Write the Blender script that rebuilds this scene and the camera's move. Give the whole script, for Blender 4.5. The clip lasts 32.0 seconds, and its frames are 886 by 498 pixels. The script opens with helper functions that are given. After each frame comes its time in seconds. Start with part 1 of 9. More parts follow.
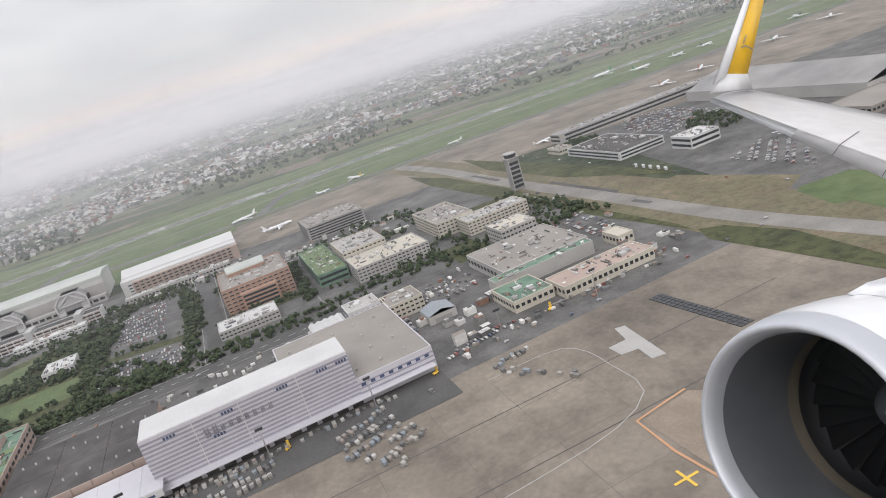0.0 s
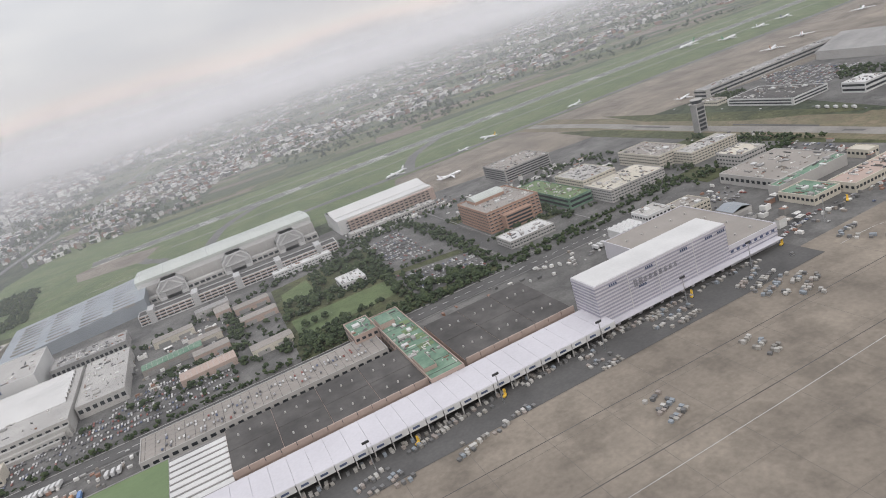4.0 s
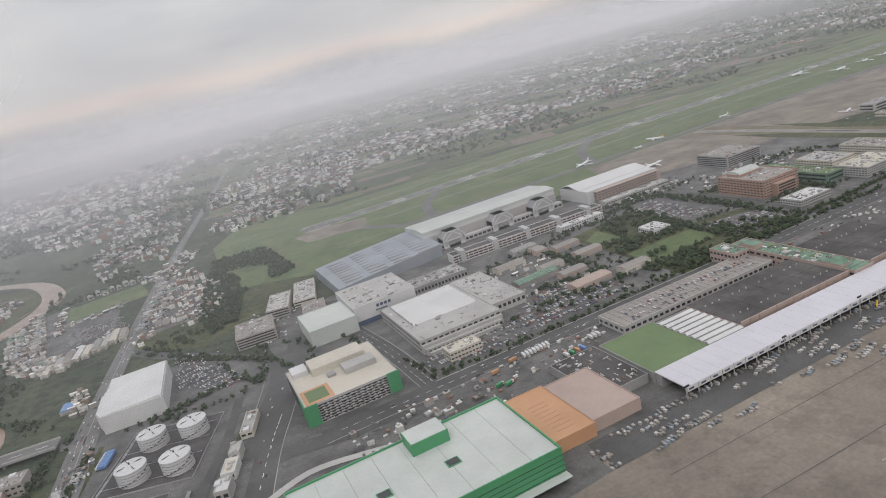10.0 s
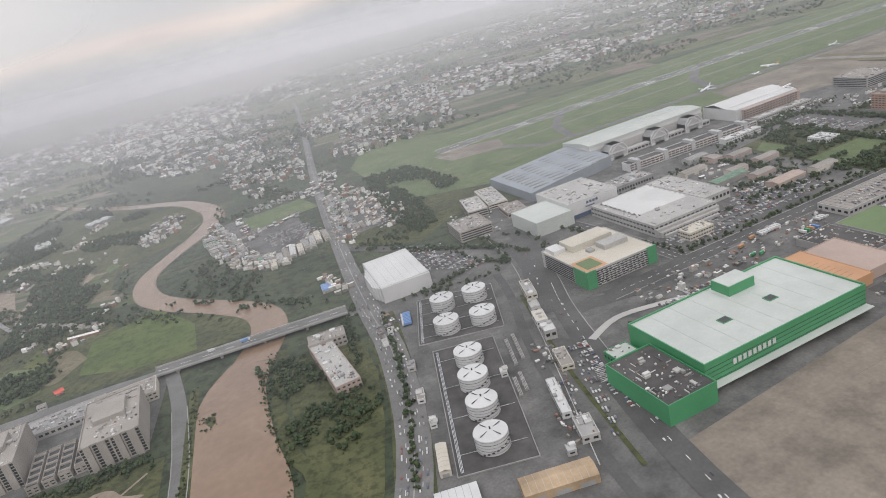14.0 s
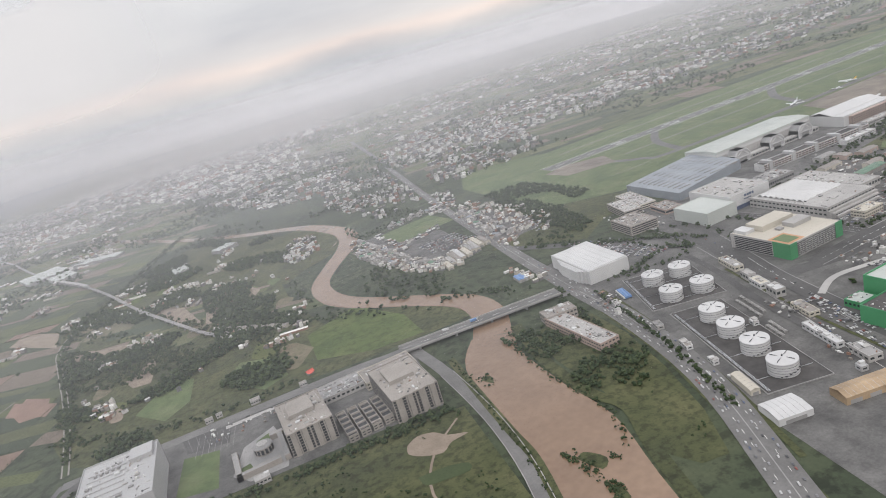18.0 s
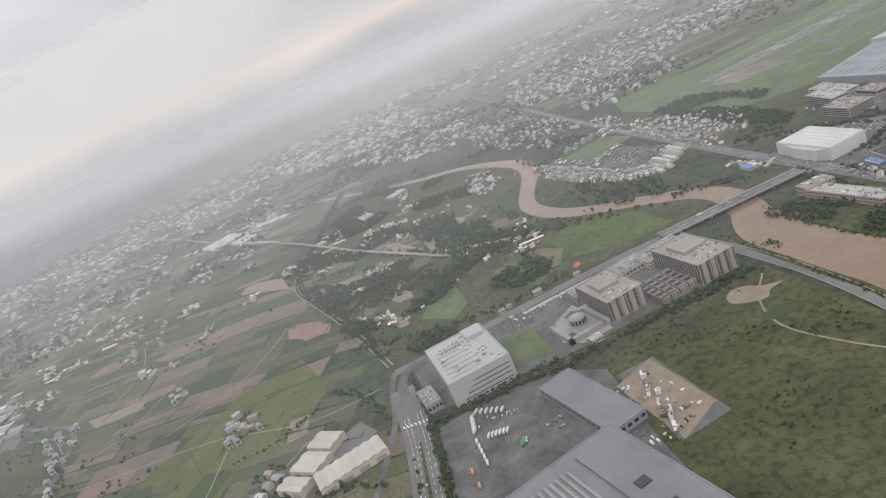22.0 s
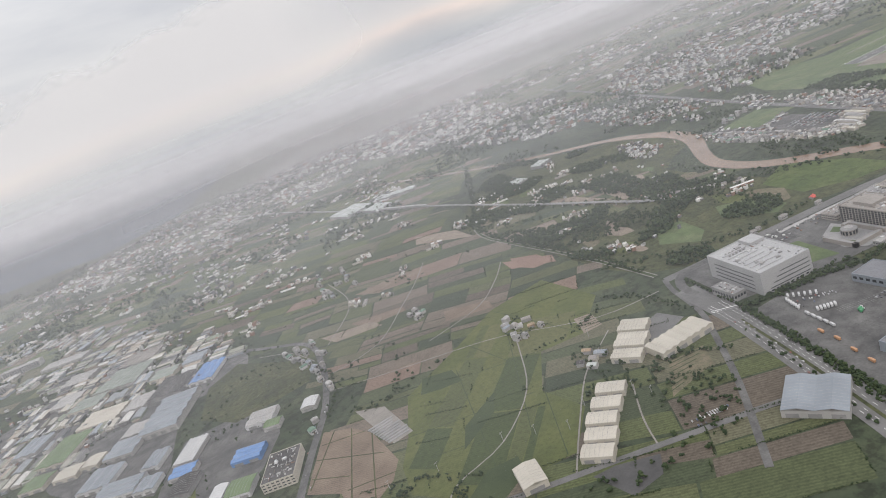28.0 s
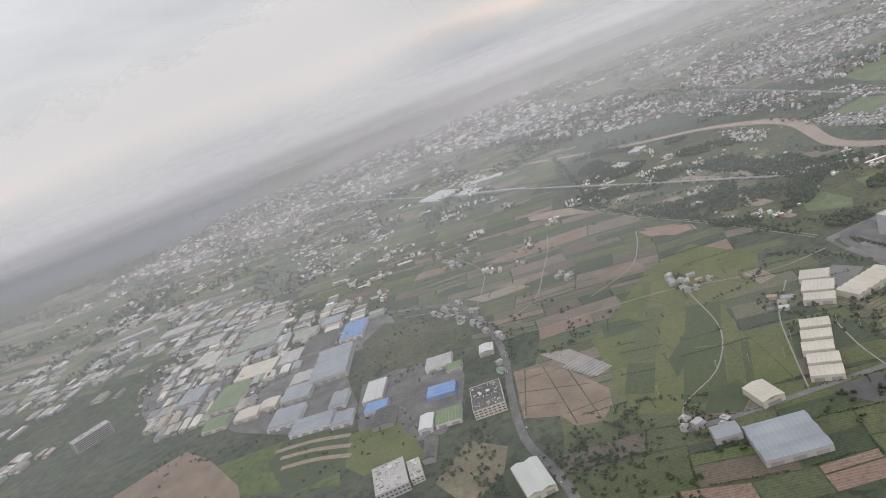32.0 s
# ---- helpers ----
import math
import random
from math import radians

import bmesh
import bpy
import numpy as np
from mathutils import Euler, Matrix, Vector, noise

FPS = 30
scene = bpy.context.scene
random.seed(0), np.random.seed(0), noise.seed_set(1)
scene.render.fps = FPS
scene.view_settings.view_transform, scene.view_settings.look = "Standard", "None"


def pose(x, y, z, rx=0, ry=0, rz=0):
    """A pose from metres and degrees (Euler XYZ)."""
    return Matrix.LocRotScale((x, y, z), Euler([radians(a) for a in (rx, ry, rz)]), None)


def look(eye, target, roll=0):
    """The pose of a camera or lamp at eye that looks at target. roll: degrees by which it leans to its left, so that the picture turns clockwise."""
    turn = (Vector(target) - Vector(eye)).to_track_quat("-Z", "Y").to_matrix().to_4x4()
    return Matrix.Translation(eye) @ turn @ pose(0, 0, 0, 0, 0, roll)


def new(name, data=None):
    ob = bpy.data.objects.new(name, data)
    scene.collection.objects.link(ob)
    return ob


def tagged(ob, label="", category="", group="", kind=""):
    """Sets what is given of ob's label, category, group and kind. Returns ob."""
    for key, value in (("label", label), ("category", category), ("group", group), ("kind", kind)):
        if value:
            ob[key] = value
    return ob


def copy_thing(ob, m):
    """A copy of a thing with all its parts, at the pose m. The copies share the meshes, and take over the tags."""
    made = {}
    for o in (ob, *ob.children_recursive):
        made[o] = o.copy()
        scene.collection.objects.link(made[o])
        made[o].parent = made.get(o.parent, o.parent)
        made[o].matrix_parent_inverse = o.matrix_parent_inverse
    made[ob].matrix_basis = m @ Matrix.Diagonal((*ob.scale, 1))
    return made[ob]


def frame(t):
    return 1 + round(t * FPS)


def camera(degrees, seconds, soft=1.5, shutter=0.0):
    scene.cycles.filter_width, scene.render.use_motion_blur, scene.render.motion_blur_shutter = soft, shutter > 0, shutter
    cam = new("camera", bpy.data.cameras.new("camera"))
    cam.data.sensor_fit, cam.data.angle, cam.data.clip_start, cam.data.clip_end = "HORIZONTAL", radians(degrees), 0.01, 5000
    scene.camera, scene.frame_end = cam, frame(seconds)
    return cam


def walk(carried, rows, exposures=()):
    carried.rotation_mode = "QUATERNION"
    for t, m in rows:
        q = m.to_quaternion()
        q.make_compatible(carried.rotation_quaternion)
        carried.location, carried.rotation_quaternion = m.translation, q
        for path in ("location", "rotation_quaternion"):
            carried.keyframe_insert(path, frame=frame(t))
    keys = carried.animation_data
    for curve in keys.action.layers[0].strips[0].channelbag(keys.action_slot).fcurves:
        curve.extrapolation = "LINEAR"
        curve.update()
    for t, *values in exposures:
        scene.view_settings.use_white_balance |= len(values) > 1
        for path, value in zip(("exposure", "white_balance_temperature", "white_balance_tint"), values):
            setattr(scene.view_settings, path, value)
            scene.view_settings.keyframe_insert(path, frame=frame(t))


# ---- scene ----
cam = camera(67.65, 32.0, 1.0)
# seconds, eye (x, y, z), turn (rx, ry, rz)
ROWS = [
    (0.0, 8.57, -2.29, 93.78, 72.31, 16.46, -22.35),
    (0.5, -10.09, -2.42, 96.60, 71.81, 18.94, -23.15),
    (1.0, -28.74, -2.56, 99.40, 72.30, 18.53, -23.11),
    (1.5, -47.40, -2.70, 102.17, 71.85, 21.51, -22.82),
    (2.0, -66.06, -2.85, 104.93, 72.10, 19.93, -23.25),
    (2.5, -84.72, -3.00, 107.65, 72.30, 20.13, -22.95),
    (3.0, -103.38, -3.16, 110.36, 72.37, 19.17, -21.95),
    (3.5, -122.04, -3.32, 113.04, 71.77, 18.20, -22.52),
    (5.5, -196.67, -4.03, 123.56, 69.81, 13.48, -27.55),
    (6.0, -215.32, -4.22, 126.14, 70.23, 17.56, -25.86),
    (6.5, -233.98, -4.41, 128.70, 70.35, 15.05, -28.49),
    (7.0, -252.63, -4.62, 131.24, 70.81, 15.24, -29.45),
    (7.5, -271.28, -4.83, 133.77, 71.14, 14.67, -28.94),
    (8.0, -289.93, -5.04, 136.28, 71.17, 16.31, -27.71),
    (8.5, -308.58, -5.27, 138.77, 73.87, 13.57, -26.08),
    (9.0, -327.23, -5.50, 141.24, 75.17, 10.83, -25.50),
    (9.5, -345.87, -5.73, 143.70, 74.22, 12.45, -24.39),
    (10.0, -364.51, -5.98, 146.15, 73.37, 13.30, -24.33),
    (10.5, -383.15, -6.23, 148.58, 72.39, 13.67, -26.36),
    (11.0, -401.79, -6.49, 150.99, 71.72, 17.12, -24.43),
    (11.5, -420.42, -6.75, 153.39, 72.47, 17.90, -24.57),
    (12.0, -439.05, -7.03, 155.78, 73.37, 17.29, -24.95),
    (12.5, -457.68, -7.31, 158.16, 74.18, 16.49, -24.89),
    (13.0, -476.30, -7.60, 160.53, 73.82, 15.99, -24.71),
    (13.5, -494.92, -7.90, 162.88, 73.08, 14.62, -24.72),
    (14.0, -513.54, -8.20, 165.23, 68.87, 13.22, -23.54),
    (14.5, -532.15, -8.52, 167.56, 68.31, 13.42, -23.82),
    (16.5, -606.56, -9.86, 176.82, 67.33, 13.73, -25.11),
    (17.0, -625.15, -10.22, 179.11, 67.99, 14.09, -24.29),
    (17.5, -643.73, -10.58, 181.40, 70.50, 16.09, -23.76),
    (18.0, -662.31, -10.96, 183.68, 72.42, 15.15, -23.99),
    (18.5, -680.89, -11.35, 185.95, 73.54, 16.87, -23.08),
    (19.0, -699.46, -11.74, 188.22, 73.94, 17.33, -21.79),
    (19.5, -718.02, -12.15, 190.49, 72.74, 18.22, -22.19),
    (20.0, -736.58, -12.56, 192.75, 71.86, 18.68, -21.43),
    (20.5, -755.13, -12.99, 195.01, 72.66, 18.87, -20.73),
    (21.0, -773.68, -13.42, 197.27, 72.68, 21.57, -19.79),
    (21.5, -792.22, -13.87, 199.52, 71.46, 22.01, -19.60),
    (22.0, -810.75, -14.32, 201.77, 70.55, 22.48, -19.95),
    (22.5, -829.27, -14.79, 204.03, 70.98, 22.24, -19.39),
    (23.0, -847.79, -15.27, 206.28, 71.25, 22.92, -20.03),
    (23.5, -866.31, -15.76, 208.53, 72.06, 22.06, -19.75),
    (24.0, -884.81, -16.26, 210.78, 72.40, 21.18, -19.41),
    (24.5, -903.31, -16.77, 213.03, 72.81, 20.15, -18.68),
    (25.0, -921.80, -17.29, 215.29, 72.02, 20.78, -19.17),
    (25.5, -940.28, -17.82, 217.55, 71.30, 21.16, -18.99),
    (27.5, -1014.13, -20.07, 226.61, 71.92, 20.89, -18.71),
    (28.0, -1032.57, -20.66, 228.89, 72.19, 20.68, -18.71),
    (28.5, -1051.00, -21.27, 231.17, 72.64, 20.89, -18.58),
    (29.0, -1069.43, -21.88, 233.46, 72.78, 20.72, -18.62),
    (29.5, -1087.84, -22.51, 235.76, 72.77, 20.73, -18.60),
    (30.0, -1106.25, -23.15, 238.06, 72.15, 20.69, -18.66),
    (30.5, -1124.64, -23.81, 240.37, 72.23, 20.46, -17.91),
    (31.0, -1143.03, -24.48, 242.69, 72.10, 20.91, -18.17),
    (31.5, -1161.40, -25.16, 245.02, 72.44, 20.23, -17.86),
    (32.0, -1179.77, -25.85, 247.36, 73.45, 19.92, -17.20),
]
EXPOSURES = [(0.0, 0.24), (2.0, 0.18), (3.0, 0.09), (6.0, 0.22), (8.0, 0.12), (9.0, -0.05), (10.0, -0.1), (12.0, -0.03), (13.0, -0.18), (14.0, 0.1), (17.0, 0.2), (18.0, 0.16), (19.0, -0.02), (21.0, -0.08), (22.0, 0.06), (23.0, 0.08), (28.0, 0.08), (30.0, 0.0), (32.0, -0.02)]
walk(cam, [(t, pose(x, y, z, rx, ry, rz)) for t, x, y, z, rx, ry, rz in ROWS], EXPOSURES)

# ---- world: hazy, overcast evening sky with a low pink band ----
world = bpy.data.worlds.new("sky")
scene.world = world
world.use_nodes = True
wn, wl = world.node_tree.nodes, world.node_tree.links
wn.clear()


def wnode(kind, **kw):
    n = wn.new(kind)
    for key, value in kw.items():
        setattr(n, key, value)
    return n


w_out = wnode("ShaderNodeOutputWorld")
w_bg = wnode("ShaderNodeBackground")
w_sky = wnode("ShaderNodeTexSky", sky_type="NISHITA", sun_disc=False, sun_elevation=radians(28), sun_rotation=radians(150), air_density=1.0, dust_density=5.0)
w_co = wnode("ShaderNodeTexCoord")
w_sep = wnode("ShaderNodeSeparateXYZ")
w_map = wnode("ShaderNodeMapping")
w_map.inputs["Scale"].default_value = (1.6, 1.6, 7.0)
w_n1 = wnode("ShaderNodeTexNoise")
w_n1.inputs["Scale"].default_value = 1.7
w_n1.inputs["Detail"].default_value = 7.0
w_n1.inputs["Roughness"].default_value = 0.55
w_add = wnode("ShaderNodeMath", operation="MULTIPLY_ADD")
w_add.inputs[1].default_value = 0.05
w_ramp = wnode("ShaderNodeValToRGB")
w_cl = wnode("ShaderNodeValToRGB")
w_mul = wnode("ShaderNodeMix", data_type="RGBA", blend_type="MULTIPLY")
w_mul.inputs["Factor"].default_value = 1.0
w_mix = wnode("ShaderNodeMix", data_type="RGBA")
w_mix.inputs["Factor"].default_value = 0.93
w_sc = wnode("ShaderNodeMix", data_type="RGBA", blend_type="MULTIPLY")
w_sc.inputs["Factor"].default_value = 1.0
w_sc.inputs["B"].default_value = (0.10, 0.10, 0.10, 1)
wl.new(w_co.outputs["Generated"], w_sep.inputs[0])
wl.new(w_co.outputs["Generated"], w_map.inputs["Vector"])
wl.new(w_map.outputs[0], w_n1.inputs["Vector"])
wl.new(w_n1.outputs["Fac"], w_add.inputs[0])
wl.new(w_sep.outputs["Z"], w_add.inputs[2])
wl.new(w_add.outputs[0], w_ramp.inputs["Fac"])
wl.new(w_n1.outputs["Fac"], w_cl.inputs["Fac"])
# elevation (sine, shifted by the cloud noise): haze, grey, pink band, grey cloud, bright cloud
SKY = ((0.0, (0.40, 0.412, 0.432)), (0.03, (0.425, 0.43, 0.444)), (0.045, (0.49, 0.466, 0.462)), (0.06, (0.625, 0.547, 0.512)), (0.075, (0.54, 0.518, 0.512)),
       (0.1, (0.48, 0.475, 0.487)), (0.14, (0.485, 0.484, 0.497)), (0.225, (0.53, 0.53, 0.543)), (0.365, (0.66, 0.658, 0.675)), (1.0, (0.92, 0.92, 0.96)))
els = w_ramp.color_ramp.elements
els[0].position, els[0].color = SKY[0][0], (*SKY[0][1], 1)
els[1].position, els[1].color = SKY[-1][0], (*SKY[-1][1], 1)
for at, col in SKY[1:-1]:
    e = els.new(at)
    e.color = (*col, 1)
ec = w_cl.color_ramp.elements
ec[0].position, ec[0].color = 0.32, (0.86, 0.87, 0.90, 1)
ec[1].position, ec[1].color = 0.66, (1.1, 1.09, 1.07, 1)
wl.new(w_ramp.outputs[0], w_mul.inputs["A"])
wl.new(w_cl.outputs[0], w_mul.inputs["B"])
wl.new(w_sky.outputs[0], w_sc.inputs["A"])
wl.new(w_sc.outputs["Result"], w_mix.inputs["A"])
wl.new(w_mul.outputs["Result"], w_mix.inputs["B"])
wl.new(w_mix.outputs["Result"], w_bg.inputs["Color"])
w_bg.inputs["Strength"].default_value = 1.38
wl.new(w_bg.outputs[0], w_out.inputs[0])

sun = new("sun", bpy.data.lights.new("sun", "SUN"))
sun.data.energy, sun.data.angle, sun.data.color = 0.9, radians(18), (1.0, 0.95, 0.92)
sun.matrix_world = look((0, 0, 500), (260, 420, 0))

# ---- materials ----


def shade(name, colours, rough=0.85, scale=0.2, fine=3.0, bump=0.0, metal=0.0, by="noise", spread=0.08, stains=0.0, clumps=0.0, tuft=0.3, furrows=0.0):
    """A surface with its colours spread by noise, by the piece or by the object; a finer grain and stains lie over them."""
    m = bpy.data.materials.new(name)
    m.use_nodes = True
    n, l = m.node_tree.nodes, m.node_tree.links
    b = n["Principled BSDF"]
    b.inputs["Roughness"].default_value = rough
    b.inputs["Metallic"].default_value = metal
    co = n.new("ShaderNodeTexCoord")
    pos = n.new("ShaderNodeNewGeometry")
    src = pos.outputs["Position"]
    n1 = n.new("ShaderNodeTexNoise")
    n1.inputs["Scale"].default_value = scale
    n1.inputs["Detail"].default_value = 6
    n1.inputs["Roughness"].default_value = 0.6
    l.new(src, n1.inputs["Vector"])
    n2 = n.new("ShaderNodeTexNoise")
    n2.inputs["Scale"].default_value = fine
    n2.inputs["Detail"].default_value = 3
    l.new(src, n2.inputs["Vector"])
    ramp = n.new("ShaderNodeValToRGB")
    es = ramp.color_ramp.elements
    k = len(colours)
    lo, hi = (0.22, 0.78) if by == "noise" else (0.0, 1.0)
    es[0].position, es[0].color = lo, (*colours[0], 1)
    es[1].position, es[1].color = hi, (*colours[-1], 1)
    for i in range(1, k - 1):
        e = es.new(lo + (hi - lo) * i / (k - 1))
        e.color = (*colours[i], 1)
    if by == "noise":
        l.new(n1.outputs["Fac"], ramp.inputs["Fac"])
    elif by == "piece":
        l.new(pos.outputs["Random Per Island"], ramp.inputs["Fac"])
        ramp.color_ramp.interpolation = "CONSTANT" if k > 4 else "LINEAR"
    else:
        oi = n.new("ShaderNodeObjectInfo")
        l.new(oi.outputs["Random"], ramp.inputs["Fac"])
        ramp.color_ramp.interpolation = "CONSTANT" if k > 4 else "LINEAR"
    last = ramp.outputs["Color"]
    for tex, lo2, hi2 in ((n2, 1 - spread, 1 + spread), (n1, 1 - spread - stains, 1 + spread)):
        r = n.new("ShaderNodeMapRange")
        r.inputs["From Min"].default_value, r.inputs["From Max"].default_value = 0.3, 0.7
        r.inputs["To Min"].default_value, r.inputs["To Max"].default_value = lo2, hi2
        l.new(tex.outputs["Fac"], r.inputs["Value"])
        mx = n.new("ShaderNodeMix")
        mx.data_type, mx.blend_type = "RGBA", "MULTIPLY"
        mx.inputs["Factor"].default_value = 1.0
        l.new(last, mx.inputs["A"])
        l.new(r.outputs["Result"], mx.inputs["B"])
        last = mx.outputs["Result"]
    if clumps:
        n3 = n.new("ShaderNodeTexNoise")
        n3.inputs["Scale"].default_value = tuft
        n3.inputs["Detail"].default_value = 5
        n3.inputs["Roughness"].default_value = 0.65
        l.new(src, n3.inputs["Vector"])
        r = n.new("ShaderNodeMapRange")
        r.inputs["From Min"].default_value, r.inputs["From Max"].default_value = 0.47, 0.6
        r.inputs["To Min"].default_value, r.inputs["To Max"].default_value = 1.08, 1.0 - clumps
        l.new(n3.outputs["Fac"], r.inputs["Value"])
        mx = n.new("ShaderNodeMix")
        mx.data_type, mx.blend_type = "RGBA", "MULTIPLY"
        mx.inputs["Factor"].default_value = 1.0
        l.new(last, mx.inputs["A"])
        l.new(r.outputs["Result"], mx.inputs["B"])
        last = mx.outputs["Result"]
    if furrows:
        turn, wave = n.new("ShaderNodeMapping"), n.new("ShaderNodeTexWave")
        turn.inputs["Rotation"].default_value = (0, 0, radians(24))
        wave.bands_direction = "Y"
        for key, value in (("Scale", 0.16), ("Distortion", 2.5), ("Detail", 3.0), ("Detail Scale", 0.4)):
            wave.inputs[key].default_value = value
        l.new(src, turn.inputs["Vector"])
        l.new(turn.outputs[0], wave.inputs["Vector"])
        r = n.new("ShaderNodeMapRange")
        r.inputs["To Min"].default_value, r.inputs["To Max"].default_value = 1.0 - furrows, 1.0 + furrows * 0.5
        l.new(wave.outputs["Fac"], r.inputs["Value"])
        mx = n.new("ShaderNodeMix")
        mx.data_type, mx.blend_type = "RGBA", "MULTIPLY"
        mx.inputs["Factor"].default_value = 1.0
        l.new(last, mx.inputs["A"])
        l.new(r.outputs["Result"], mx.inputs["B"])
        last = mx.outputs["Result"]
    l.new(last, b.inputs["Base Color"])
    if bump:
        bp = n.new("ShaderNodeBump")
        bp.inputs["Strength"].default_value = bump
        bp.inputs["Distance"].default_value = 0.3
        l.new(n2.outputs["Fac"], bp.inputs["Height"])
        l.new(bp.outputs["Normal"], b.inputs["Normal"])
    return m


def veil(name, peak, low, high, tint=(0.52, 0.522, 0.537), west=0.5):
    """Stand-in for evening haze: a tinted sheet that scatters the light falling on it and lets the rest through; clear
    at the foot, full from low up, thin again at the top.
    """
    m = bpy.data.materials.new(name)
    m.use_nodes = True
    n, l = m.node_tree.nodes, m.node_tree.links
    n.clear()
    out = n.new("ShaderNodeOutputMaterial")
    tr = n.new("ShaderNodeBsdfTransparent")
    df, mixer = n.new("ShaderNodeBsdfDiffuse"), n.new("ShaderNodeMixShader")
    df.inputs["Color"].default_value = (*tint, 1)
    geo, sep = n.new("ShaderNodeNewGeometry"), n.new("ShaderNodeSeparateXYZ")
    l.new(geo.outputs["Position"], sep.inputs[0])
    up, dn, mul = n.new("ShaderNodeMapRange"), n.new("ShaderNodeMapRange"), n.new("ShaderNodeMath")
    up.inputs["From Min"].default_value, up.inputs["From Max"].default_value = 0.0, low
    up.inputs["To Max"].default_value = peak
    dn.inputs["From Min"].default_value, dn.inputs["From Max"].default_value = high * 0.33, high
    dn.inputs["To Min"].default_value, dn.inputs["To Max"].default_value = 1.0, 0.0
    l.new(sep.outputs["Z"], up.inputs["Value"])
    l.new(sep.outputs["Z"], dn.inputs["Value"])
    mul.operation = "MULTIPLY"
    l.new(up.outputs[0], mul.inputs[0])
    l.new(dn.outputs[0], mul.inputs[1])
    # imitated haze is set thinner towards the sea
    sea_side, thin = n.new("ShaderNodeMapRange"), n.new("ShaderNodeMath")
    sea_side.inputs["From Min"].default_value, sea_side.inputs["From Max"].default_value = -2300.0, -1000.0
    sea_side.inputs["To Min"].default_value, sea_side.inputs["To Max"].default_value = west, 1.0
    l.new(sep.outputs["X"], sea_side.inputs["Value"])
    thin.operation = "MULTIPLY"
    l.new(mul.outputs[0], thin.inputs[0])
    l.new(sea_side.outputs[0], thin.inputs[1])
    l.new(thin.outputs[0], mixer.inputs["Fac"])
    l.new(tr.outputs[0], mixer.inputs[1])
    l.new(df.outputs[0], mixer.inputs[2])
    l.new(mixer.outputs[0], out.inputs[0])
    return m


